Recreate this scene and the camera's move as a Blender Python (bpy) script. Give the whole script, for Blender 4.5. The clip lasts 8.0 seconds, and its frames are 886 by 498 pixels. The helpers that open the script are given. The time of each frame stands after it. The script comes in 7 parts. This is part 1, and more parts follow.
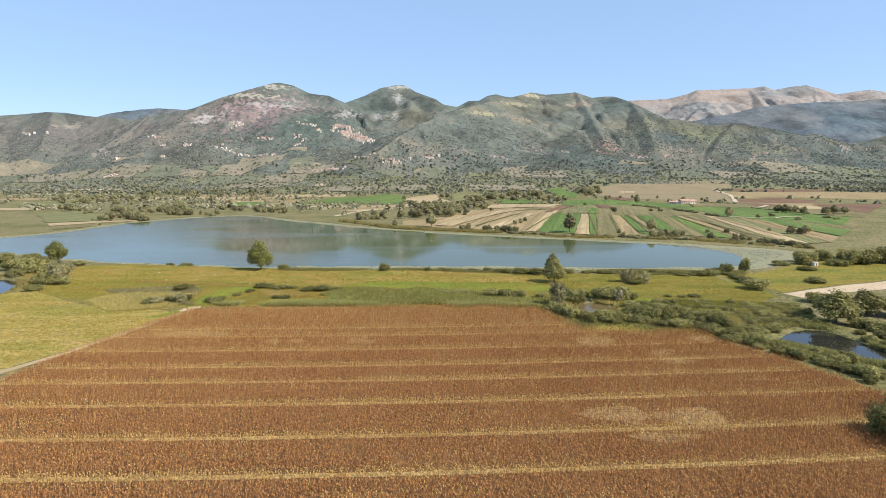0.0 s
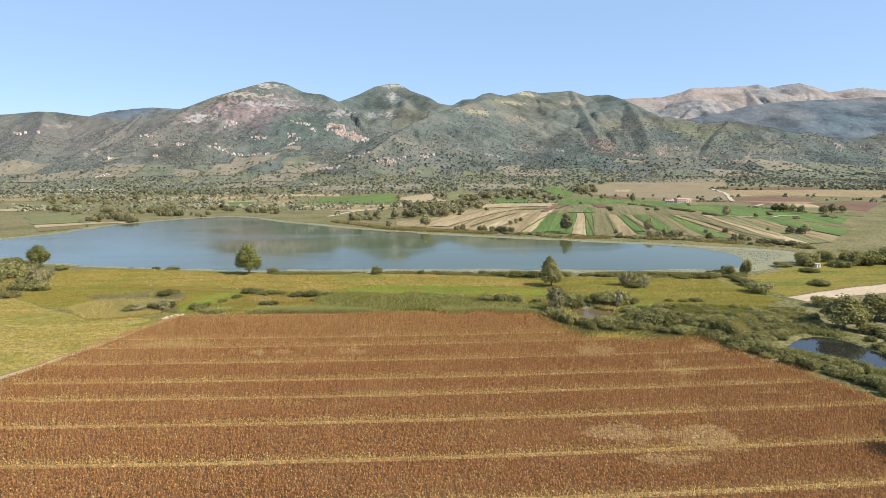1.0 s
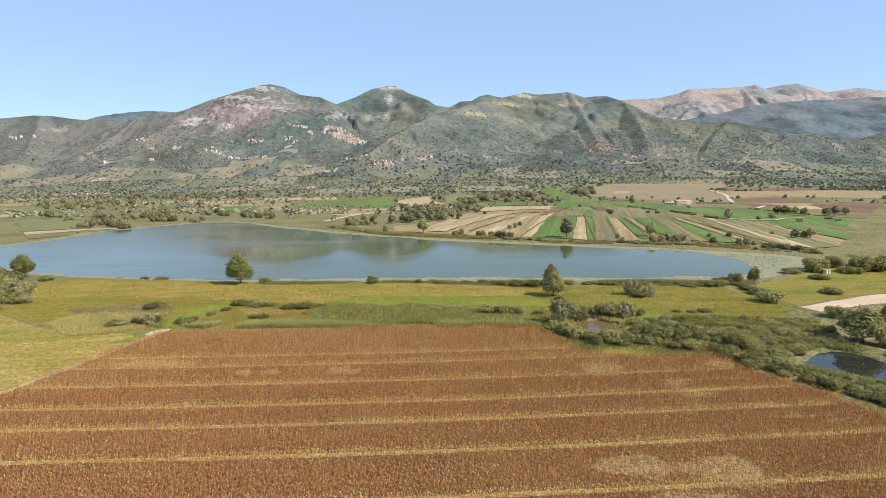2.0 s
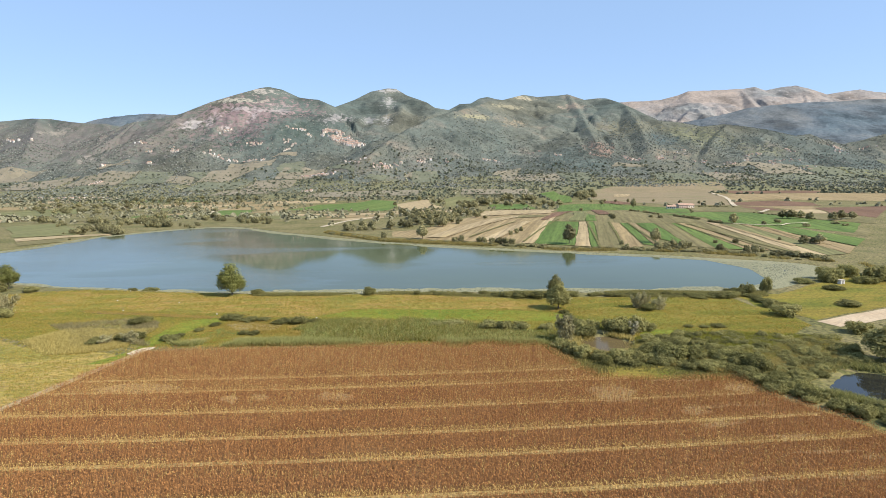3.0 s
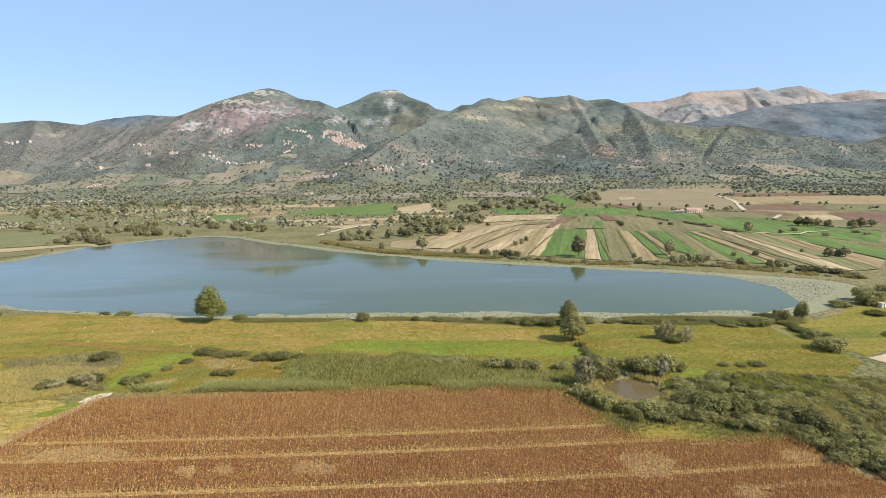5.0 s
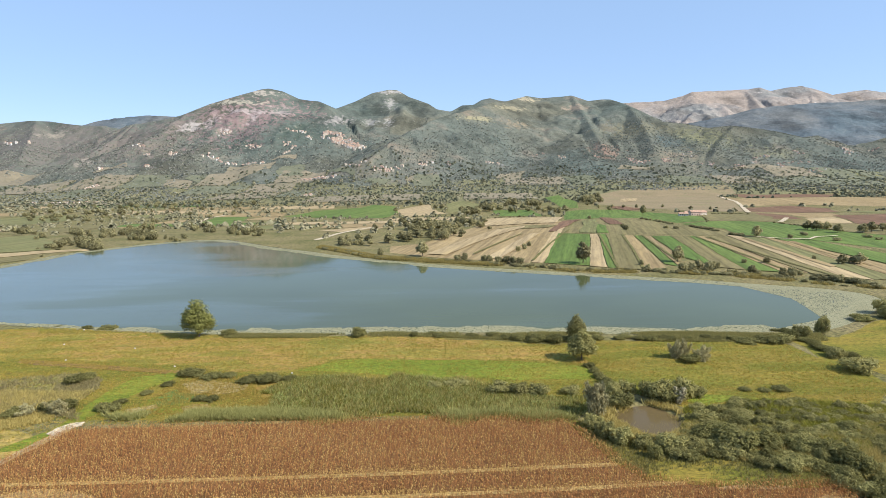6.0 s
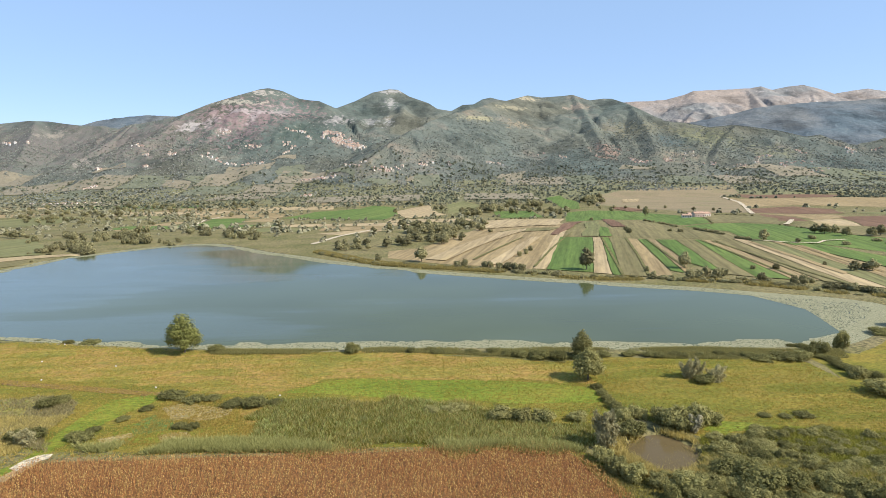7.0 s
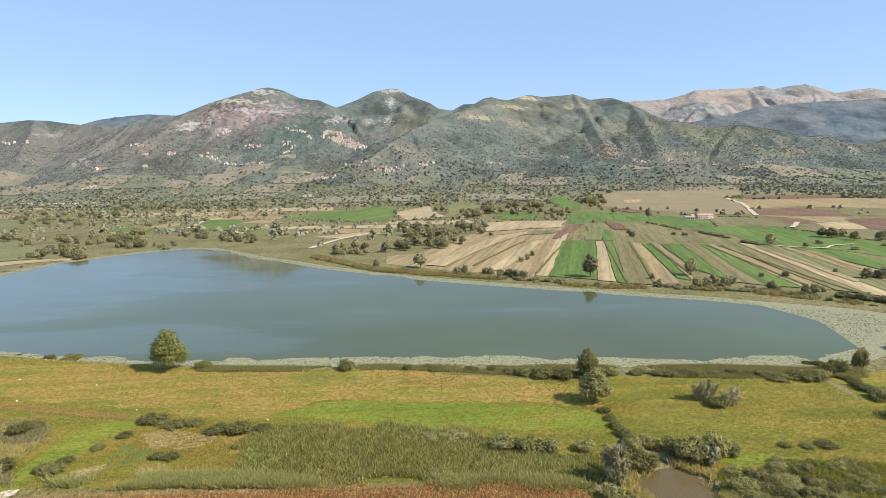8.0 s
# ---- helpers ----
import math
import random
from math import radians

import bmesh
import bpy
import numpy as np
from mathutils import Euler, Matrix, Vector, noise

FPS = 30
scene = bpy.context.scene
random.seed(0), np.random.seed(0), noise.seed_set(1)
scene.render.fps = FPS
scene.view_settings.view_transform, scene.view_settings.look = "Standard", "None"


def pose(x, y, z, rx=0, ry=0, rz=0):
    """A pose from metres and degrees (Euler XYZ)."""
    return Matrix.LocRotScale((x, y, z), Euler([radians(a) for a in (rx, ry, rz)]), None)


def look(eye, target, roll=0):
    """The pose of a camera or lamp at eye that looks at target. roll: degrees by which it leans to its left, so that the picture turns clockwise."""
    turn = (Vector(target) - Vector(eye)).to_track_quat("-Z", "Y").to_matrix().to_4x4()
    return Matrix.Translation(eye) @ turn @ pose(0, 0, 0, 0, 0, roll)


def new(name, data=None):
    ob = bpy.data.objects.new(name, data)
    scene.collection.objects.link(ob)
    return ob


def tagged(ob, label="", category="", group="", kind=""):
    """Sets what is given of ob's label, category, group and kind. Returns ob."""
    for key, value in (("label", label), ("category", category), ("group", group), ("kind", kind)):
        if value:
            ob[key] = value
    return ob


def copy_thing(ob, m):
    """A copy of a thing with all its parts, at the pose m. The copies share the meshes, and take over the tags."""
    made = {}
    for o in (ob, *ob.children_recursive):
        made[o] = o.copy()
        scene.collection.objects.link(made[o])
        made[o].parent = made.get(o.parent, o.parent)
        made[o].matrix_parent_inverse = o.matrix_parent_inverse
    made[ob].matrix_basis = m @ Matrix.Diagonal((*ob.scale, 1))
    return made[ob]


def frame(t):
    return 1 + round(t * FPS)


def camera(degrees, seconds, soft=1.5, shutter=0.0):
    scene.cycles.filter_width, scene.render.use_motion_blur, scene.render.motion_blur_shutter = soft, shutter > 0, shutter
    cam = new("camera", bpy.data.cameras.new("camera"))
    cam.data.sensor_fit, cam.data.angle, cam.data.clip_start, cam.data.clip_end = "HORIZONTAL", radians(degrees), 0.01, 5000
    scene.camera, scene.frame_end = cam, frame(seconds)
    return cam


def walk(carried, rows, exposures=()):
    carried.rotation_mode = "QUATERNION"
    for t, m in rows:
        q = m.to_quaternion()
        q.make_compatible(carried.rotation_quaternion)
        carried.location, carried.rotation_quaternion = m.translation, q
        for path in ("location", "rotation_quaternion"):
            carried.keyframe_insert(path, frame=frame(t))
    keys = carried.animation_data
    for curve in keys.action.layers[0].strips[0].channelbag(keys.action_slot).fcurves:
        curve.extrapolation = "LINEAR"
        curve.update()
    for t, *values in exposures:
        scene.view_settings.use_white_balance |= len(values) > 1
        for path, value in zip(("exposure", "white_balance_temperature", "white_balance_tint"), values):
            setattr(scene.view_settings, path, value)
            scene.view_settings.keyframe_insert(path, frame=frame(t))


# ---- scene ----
# ---- camera ----
cam = camera(72.0, 8.0, soft=0.8)
# seconds, x, y, z, yaw, pitch, roll
ROWS = [(0, 0, 0, 40, 0, -7.807, -0.187),
    (0.5, 0.2, 3.15, 40.17, -0.238, -7.893, -0.233),
    (1, 0.51, 6.57, 40.59, -0.452, -7.932, -0.345),
    (1.5, 0.67, 10.27, 41.18, -0.548, -7.869, -0.515),
    (3, 0.79, 23.08, 43.37, -0.67, -7.557, -0.708),
    (3.5, 0.89, 27.84, 44.33, -0.631, -7.483, -0.724),
    (4, 1.15, 32.86, 45.3, -0.62, -7.451, -0.764),
    (4.5, 1.3, 38.1, 46.25, -0.56, -7.498, -0.789),
    (6, 1.64, 54.2, 49.28, -0.447, -7.486, -0.78),
    (6.5, 2.04, 59.03, 50.36, -0.411, -7.516, -0.827),
    (7, 2.48, 63.81, 51.45, -0.379, -7.557, -0.844),
    (7.5, 2.79, 68.52, 52.62, -0.378, -7.625, -0.801),
    (8, 3.21, 72.58, 53.83, -0.308, -7.64, -0.805)]


def aimed(x, y, z, yaw, pitch, roll):
    a, b = radians(yaw), radians(pitch)
    ahead = Vector((-math.sin(a) * math.cos(b), math.cos(a) * math.cos(b), math.sin(b)))
    return look((x, y, z), Vector((x, y, z)) + ahead * 10, roll)


walk(cam, [(t, aimed(*row)) for t, *row in ROWS])

# ---- light ----
SUN_UP, SUN_TURN = 41.0, 114.0  # degrees over the horizon; clockwise from +y
world = bpy.data.worlds.new("sky")
scene.world = world
world.use_nodes = True
wn = world.node_tree
sky = wn.nodes.new("ShaderNodeTexSky")
sky.sky_type, sky.sun_disc = "NISHITA", False
sky.sun_elevation, sky.sun_rotation = radians(SUN_UP), radians(SUN_TURN)
sky.altitude, sky.air_density, sky.dust_density, sky.ozone_density = 400, 0.8, 0.2, 2.4
back = wn.nodes["Background"]
back.inputs["Strength"].default_value = 0.13
air = wn.nodes.new("ShaderNodeMix")
air.data_type, air.blend_type = "RGBA", "MULTIPLY"
air.inputs["Factor"].default_value = 1.0
air.inputs[7].default_value = (0.955, 0.94, 1.05, 1)
wn.links.new(sky.outputs["Color"], air.inputs[6])
haze = wn.nodes.new("ShaderNodeMix")
haze.data_type = "RGBA"
haze.inputs["Factor"].default_value = 0.62
haze.inputs[7].default_value = (2.45, 3.68, 5.4, 1)
wn.links.new(air.outputs[2], haze.inputs[6])
wn.links.new(haze.outputs[2], back.inputs["Color"])
sun = new("sun", bpy.data.lights.new("sun", "SUN"))
sun.data.energy, sun.data.angle, sun.data.color = 4.8, radians(0.53), (1.0, 0.95, 0.86)
su, st = radians(SUN_UP), radians(SUN_TURN)
sun.matrix_world = look((0, 0, 300), (-300 * math.sin(st) * math.cos(su), -300 * math.cos(st) * math.cos(su), 300 - 300 * math.sin(su)))
scene.view_settings.exposure = 0.5


# ---- arithmetic of the land ----
def hash01(ix, iy, seed):
    n = (ix.astype(np.int64) * 374761393 + iy.astype(np.int64) * 668265263 + seed * 144269504) & 0xFFFFFFFF
    n = ((n ^ (n >> 13)) * 1274126177) & 0xFFFFFFFF
    return ((n ^ (n >> 16)) & 0xFFFF) / 65535.0


def value_noise(x, y, seed=0):
    ix, iy = np.floor(x), np.floor(y)
    fx, fy = x - ix, y - iy
    fx, fy = fx * fx * (3 - 2 * fx), fy * fy * (3 - 2 * fy)
    a, b = hash01(ix, iy, seed), hash01(ix + 1, iy, seed)
    c, d = hash01(ix, iy + 1, seed), hash01(ix + 1, iy + 1, seed)
    return (a + (b - a) * fx) * (1 - fy) + (c + (d - c) * fx) * fy


def fbm(x, y, seed=0, octaves=5, ridged=False):
    """Fractal noise from -1 to 1 over arrays."""
    total, size, norm = 0.0, 1.0, 0.0
    for k in range(octaves):
        v = value_noise(x * 2**k + 17.3 * k, y * 2**k - 9.1 * k, seed + k) * 2 - 1
        total = total + size * ((1 - 2 * np.abs(v)) if ridged else v)
        norm += size
        size *= 0.5
    return total / norm


def smooth(a, b, x):
    t = np.clip((x - a) / (b - a), 0, 1)
    return t * t * (3 - 2 * t)


def inside(px, py, poly):
    out = np.zeros(px.shape, bool)
    for (x0, y0), (x1, y1) in zip(poly, poly[1:] + poly[:1]):
        if y0 == y1:
            continue
        out ^= ((y0 > py) != (y1 > py)) & (px < (x1 - x0) * (py - y0) / (y1 - y0) + x0)
    return out


def depth_in(px, py, poly):
    """Distance to the outline: positive inside, negative outside."""
    best = np.full(px.shape, 1e9)
    for (x0, y0), (x1, y1) in zip(poly, poly[1:] + poly[:1]):
        dx, dy = x1 - x0, y1 - y0
        t = np.clip(((px - x0) * dx + (py - y0) * dy) / (dx * dx + dy * dy + 1e-9), 0, 1)
        best = np.minimum(best, np.hypot(px - x0 - t * dx, py - y0 - t * dy))
    return np.where(inside(px, py, poly), best, -best)


def rounded(poly, times=2):
    """Corners cut twice, for an outline without kinks."""
    for _ in range(times):
        poly = [p for a, b in zip(poly, poly[1:] + poly[:1]) for p in (
            (0.75 * a[0] + 0.25 * b[0], 0.75 * a[1] + 0.25 * b[1]), (0.25 * a[0] + 0.75 * b[0], 0.25 * a[1] + 0.75 * b[1]))]
    return poly


def ragged(poly, amp, step=4.0, seed=3, size=9.0):
    """The outline cut into short pieces and worn uneven by amp metres."""
    out = []
    for a, b in zip(poly, poly[1:] + poly[:1]):
        n = max(1, int(math.hypot(b[0] - a[0], b[1] - a[1]) / step))
        out += [(a[0] + (b[0] - a[0]) * k / n, a[1] + (b[1] - a[1]) * k / n) for k in range(n)]
    x, y = np.array(out).T
    dx, dy = fbm(x / size, y / size, seed, 3) * amp, fbm(x / size + 50, y / size, seed + 9, 3) * amp
    return list(zip((x + dx).tolist(), (y + dy).tolist()))


# ---- plan ----
LAKE = rounded(
    [(-236.3, 396.8), (-235.2, 428.3), (-221.6, 457.3), (-197.2, 490.6), (-161, 507.1), (-137.2, 485.9), (-103.1, 448.8), (-76.5, 429.6), (-58.9, 410.1), (-36.7, 396.8), (-15.8, 379.6), (9.4, 365.4), (38.4, 351.7), (65.2, 339.1), (90, 327.4), (113.7, 318.2), (133.8, 305), (153.7, 295.6), (165.4, 283.5), (165.1, 270.9), (154.1, 258.2), (140.9, 246.1), (119.4, 230.1), (102.6, 229.7), (79.1, 230.6), (60.6, 230.2), (33.5, 232.1), (6, 235.7), (-23.8, 234.5), (-49.8, 234.7), (-69.3, 237.7), (-89.4, 240.7), (-110.9, 245.6), (-133.5, 250.7), (-159.2, 259)]
    + [(-207.7, 283.1)] + [(-270, 300), (-300, 318), (-285, 338), (-258, 350), (-244, 372)])
POND_FIELD = rounded([(35.1, 170.1), (39.6, 174.7), (44.7, 176.7), (47.9, 172.4), (49.6, 167.7), (48.1, 162.7), (42, 158.8), (38.5, 160.3), (36.8, 164.3)])
POND_REED = rounded([(75.5, 136), (83.9, 144.1), (88.8, 146.7), (94, 145), (96, 136.7), (95.4, 127.2)] + [(99, 122), (94, 117)] + [(86.5, 119.3), (84.6, 123.4), (80.4, 128.1), (77.3, 132.4)])
POND_WEST = rounded([(-162, 219.6), (-150.4, 211.7), (-144.5, 205.4), (-141.9, 196.7), (-140.5, 189.6)] + [(-150, 185), (-168, 190), (-176, 205)])
WATERS = ((LAKE, 1.8, 5.0), (POND_FIELD, 1.2, 2.5), (POND_REED, 1.4, 3.0), (POND_WEST, 1.2, 3.0))
WATER_Z = -0.35


def ground_z(x, y):
    """Height of the land: a flat lake plain that falls away a little to the far valley, with basins for the waters."""
    x, y = np.asarray(x, float), np.asarray(y, float)
    z = -14 * smooth(470, 960, y) + 0.12 * fbm(x / 45, y / 45, 4, 3) * smooth(0, 60, y)
    for poly, deep, bank in WATERS:
        xs, ys = [p[0] for p in poly], [p[1] for p in poly]
        near = (x > min(xs) - 8) & (x < max(xs) + 8) & (y > min(ys) - 8) & (y < max(ys) + 8)
        if near.any():
            z = np.where(near, z - deep * smooth(-0.8, bank, np.where(near, depth_in(x, y, poly), -9)), z)
    return z


def height(x, y):
    return float(ground_z(np.array([x]), np.array([y]))[0])


# ---- materials ----
def nodes_of(name):
    m = bpy.data.materials.new(name)
    m.use_nodes = True
    return m, m.node_tree.nodes, m.node_tree.links, m.node_tree.nodes["Principled BSDF"]


def ramp(nodes, links, value, stops, mode="LINEAR"):
    r = nodes.new("ShaderNodeValToRGB")
    r.color_ramp.interpolation = mode
    while len(r.color_ramp.elements) < len(stops):
        r.color_ramp.elements.new(0.5)
    for e, (p, c) in zip(r.color_ramp.elements, stops):
        e.position, e.color = p, (*c, 1)
    links.new(value, r.inputs["Fac"])
    return r.outputs["Color"]


def noise_of(nodes, links, where, scale, detail=4.0, rough=0.55, stretch=None):
    if stretch:
        mp = nodes.new("ShaderNodeMapping")
        mp.inputs["Scale"].default_value = stretch
        links.new(where, mp.inputs["Vector"])
        where = mp.outputs["Vector"]
    t = nodes.new("ShaderNodeTexNoise")
    t.inputs["Scale"].default_value, t.inputs["Detail"].default_value, t.inputs["Roughness"].default_value = scale, detail, rough
    links.new(where, t.inputs["Vector"])
    return t.outputs["Fac"]


def mix_of(nodes, links, fac, a, b, mode="MIX"):
    m = nodes.new("ShaderNodeMix")
    m.data_type, m.blend_type = "RGBA", mode
    if isinstance(fac, float):
        m.inputs["Factor"].default_value = fac
    else:
        links.new(fac, m.inputs["Factor"])
    for socket, v in ((m.inputs[6], a), (m.inputs[7], b)):
        if isinstance(v, tuple):
            socket.default_value = (*v, 1)
        else:
            links.new(v, socket)
    return m.outputs[2]


def place_of(nodes):
    return nodes.new("ShaderNodeNewGeometry").outputs["Position"]


def relief(nodes, links, bsdf, value, strength, dist):
    b = nodes.new("ShaderNodeBump")
    b.inputs["Strength"].default_value, b.inputs["Distance"].default_value = strength, dist
    links.new(value, b.inputs["Height"])
    links.new(b.outputs["Normal"], bsdf.inputs["Normal"])


def soil(name, broad, fine, big=0.02, small=0.6, rough=0.95, bump=0.5, dist=0.3, stretch=None, turn=0.0, furrow=0.0, deep=1.0):
    """Ground cover: broad colours drift over tens of metres, fine ones over tufts; the fine one also lifts the surface.
    stretch and turn draw both out along one direction; furrow adds lines along it."""
    m, n, k, b = nodes_of(name)
    p = place_of(n)
    if stretch:
        r = n.new("ShaderNodeMapping")
        r.inputs["Rotation"].default_value = (0, 0, radians(turn))
        k.new(p, r.inputs["Vector"])
        p = r.outputs["Vector"]
    a = ramp(n, k, noise_of(n, k, p, big, 5, 0.6, stretch), broad)
    fz = noise_of(n, k, p, small, 6, 0.7, stretch)
    c = ramp(n, k, fz, fine)
    col = mix_of(n, k, 1.0, a, c, "MULTIPLY")
    if furrow:
        lines = noise_of(n, k, p, furrow, 3, 0.6, (1.0, 0.015, 1))
        col = mix_of(n, k, 1.0, col, ramp(n, k, lines, [(0.36, (1 - 0.38 * deep, 1 - 0.4 * deep, 1 - 0.42 * deep)), (0.5, (1, 1, 1)), (0.64, (1 + 0.3 * deep, 1 + 0.28 * deep, 1 + 0.22 * deep))]), "MULTIPLY")
    k.new(col, b.inputs["Base Color"])
    b.inputs["Roughness"].default_value = rough
    b.inputs["Specular IOR Level"].default_value = 0.15
    relief(n, k, b, fz, bump, dist)
    return m


def leafy(name, dark, light, back=0.4, spread=0.5):
    """Leaves: colour varies from leaf to leaf and from tree to tree; some light comes through."""
    m, n, k, b = nodes_of(name)
    geo, info = n.new("ShaderNodeNewGeometry"), n.new("ShaderNodeObjectInfo")
    leaf = ramp(n, k, geo.outputs["Random Per Island"], [(0.0, dark), (1.0, light)])
    hsv = n.new("ShaderNodeHueSaturation")
    v = n.new("ShaderNodeMapRange")
    v.inputs["To Min"].default_value, v.inputs["To Max"].default_value = 1 - spread / 2, 1 + spread / 2
    k.new(info.outputs["Random"], v.inputs["Value"])
    k.new(v.outputs["Result"], hsv.inputs["Value"])
    k.new(leaf, hsv.inputs["Color"])
    k.new(hsv.outputs["Color"], b.inputs["Base Color"])
    b.inputs["Roughness"].default_value, b.inputs["Specular IOR Level"].default_value = 0.8, 0.08
    tr, ms = n.new("ShaderNodeBsdfTranslucent"), n.new("ShaderNodeMixShader")
    k.new(hsv.outputs["Color"], tr.inputs["Color"])
    ms.inputs["Fac"].default_value = back
    k.new(b.outputs["BSDF"], ms.inputs[1])
    k.new(tr.outputs["BSDF"], ms.inputs[2])
    k.new(ms.outputs["Shader"], n["Material Output"].inputs["Surface"])
    return m


WHITE = (1.0, 1.0, 1.0)
FINE = [(0.36, (0.4, 0.4, 0.36)), (0.5, (1, 1, 1)), (0.64, (1.6, 1.5, 1.28))]
MED = [(0.34, (0.58, 0.58, 0.54)), (0.5, (1, 1, 1)), (0.66, (1.42, 1.36, 1.2))]
SOFT = [(0.3, (0.72, 0.72, 0.7)), (0.5, (1, 1, 1)), (0.7, (1.22, 1.2, 1.12))]
STRIP = dict(stretch=(1.0, 0.12, 1), turn=14.1, furrow=0.35, deep=0.6)
grass_mat = soil("meadow_grass", [(0.32, (0.115, 0.112, 0.042)), (0.46, (0.155, 0.138, 0.058)), (0.56, (0.195, 0.162, 0.078)), (0.7, (0.125, 0.12, 0.048))], FINE, 0.03, 0.7)
STREAKY = [(0.34, (0.5, 0.52, 0.5)), (0.5, (1, 1, 1)), (0.66, (1.5, 1.4, 1.2))]
mead_gold = soil("golden_meadow", [(0.37, (0.175, 0.166, 0.034)), (0.46, (0.25, 0.198, 0.046)), (0.54, (0.3, 0.19, 0.058)), (0.62, (0.2, 0.174, 0.036))], STREAKY, 0.09, 1.7, stretch=(1.2, 0.4, 1), turn=86, furrow=0.4, deep=0.35)
mead_west = soil("yellow_meadow", [(0.36, (0.205, 0.182, 0.045)), (0.46, (0.285, 0.23, 0.062)), (0.55, (0.35, 0.25, 0.085)), (0.64, (0.245, 0.205, 0.05))], STREAKY, 0.05, 1.2, stretch=(1.2, 0.4, 1), turn=86, furrow=0.4, deep=0.35)
mead_green = soil("green_meadow", [(0.3, (0.125, 0.165, 0.02)), (0.55, (0.165, 0.195, 0.026)), (0.7, (0.21, 0.185, 0.032))], STREAKY, 0.08, 1.7, stretch=(1.2, 0.4, 1), turn=86, furrow=0.4, deep=0.35)
mead_olive = soil("olive_meadow", [(0.37, (0.12, 0.125, 0.02)), (0.46, (0.168, 0.15, 0.026)), (0.54, (0.21, 0.16, 0.032)), (0.62, (0.14, 0.135, 0.021))], STREAKY, 0.06, 1.7, stretch=(1.2, 0.4, 1), turn=86, furrow=0.4, deep=0.35)
reed_soil = soil("reed_ground", [(0.3, (0.15, 0.165, 0.045)), (0.5, (0.23, 0.205, 0.07)), (0.7, (0.185, 0.185, 0.058))], FINE, 0.1, 1.0)
crop_green = soil("green_crop", [(0.3, (0.085, 0.135, 0.032)), (0.7, (0.13, 0.17, 0.045))], SOFT, 0.03, 0.5, **STRIP)
crop_pale = soil("pale_green_crop", [(0.3, (0.14, 0.145, 0.058)), (0.7, (0.2, 0.18, 0.08))], SOFT, 0.03, 0.5, **STRIP)
stubble = soil("straw_stubble", [(0.3, (0.24, 0.175, 0.085)), (0.7, (0.315, 0.235, 0.125))], SOFT, 0.04, 0.5, **STRIP)
straw_pale = soil("pale_straw", [(0.3, (0.31, 0.232, 0.122)), (0.7, (0.4, 0.305, 0.178))], SOFT, 0.04, 0.5, **STRIP)
olive_crop = soil("olive_stubble", [(0.3, (0.145, 0.128, 0.055)), (0.7, (0.21, 0.172, 0.082))], SOFT, 0.04, 0.5, **STRIP)
tan_plain = soil("tan_plain_stubble", [(0.3, (0.195, 0.16, 0.088)), (0.5, (0.25, 0.19, 0.112)), (0.7, (0.2, 0.175, 0.088))], SOFT, 0.012, 0.3)
slope_green = soil("slope_green_grass", [(0.3, (0.125, 0.132, 0.085)), (0.7, (0.17, 0.168, 0.11))], SOFT, 0.03, 0.5)
slope_crop = soil("slope_field_grass", [(0.3, (0.19, 0.165, 0.11)), (0.7, (0.26, 0.215, 0.15))], SOFT, 0.03, 0.5)
plough = soil("ploughed_soil", [(0.3, (0.14, 0.08, 0.048)), (0.7, (0.19, 0.112, 0.07))], SOFT, 0.05, 0.5, **STRIP)
bare_soil = soil("bare_tan_soil", [(0.3, (0.42, 0.31, 0.2)), (0.7, (0.52, 0.4, 0.27))], SOFT, 0.06, 0.9)
dirt_mat = soil("pale_dirt_track", [(0.3, (0.42, 0.35, 0.25)), (0.7, (0.54, 0.46, 0.34))], FINE, 0.2, 1.5)
dry_grass = soil("flattened_dry_grass", [(0.35, (0.17, 0.16, 0.055)), (0.5, (0.28, 0.225, 0.1)), (0.65, (0.21, 0.18, 0.07))], FINE, 0.25, 1.6)
flat_straw = soil("flattened_straw", [(0.35, (0.2, 0.17, 0.07)), (0.5, (0.33, 0.26, 0.13)), (0.65, (0.24, 0.2, 0.085))], FINE, 0.4, 2.0)
ditch_mat = soil("ditch_weeds", [(0.3, (0.10, 0.10, 0.035)), (0.7, (0.17, 0.15, 0.06))], FINE, 0.1, 1.2)
brown_bank = soil("red_brown_bank", [(0.3, (0.16, 0.10, 0.045)), (0.7, (0.24, 0.16, 0.07))], FINE, 0.2, 1.5)
field_soil = soil("dry_field_soil", [(0.3, (0.15, 0.072, 0.03)), (0.55, (0.195, 0.1, 0.042)), (0.75, (0.23, 0.13, 0.056))], MED, 0.06, 1.6)
worn_soil = soil("worn_field_soil", [(0.3, (0.24, 0.15, 0.07)), (0.7, (0.35, 0.235, 0.12))], FINE, 0.1, 1.6)
straw_row = soil("straw_row", [(0.3, (0.34, 0.23, 0.09)), (0.7, (0.44, 0.32, 0.14))], FINE, 0.1, 1.6)
shore_mat = leafy("shore_scrub_blades", (0.17, 0.16, 0.055), (0.33, 0.285, 0.11), 0.45)
lily_mat = leafy("water_lily_pads", (0.235, 0.23, 0.13), (0.4, 0.37, 0.235), 0.1)
leaf_poplar = leafy("poplar_leaves", (0.14, 0.15, 0.045), (0.29, 0.28, 0.09))
leaf_willow = leafy("willow_leaves", (0.22, 0.20, 0.07), (0.37, 0.335, 0.135))
leaf_dark = leafy("dark_bush_leaves", (0.14, 0.135, 0.045), (0.26, 0.235, 0.09))
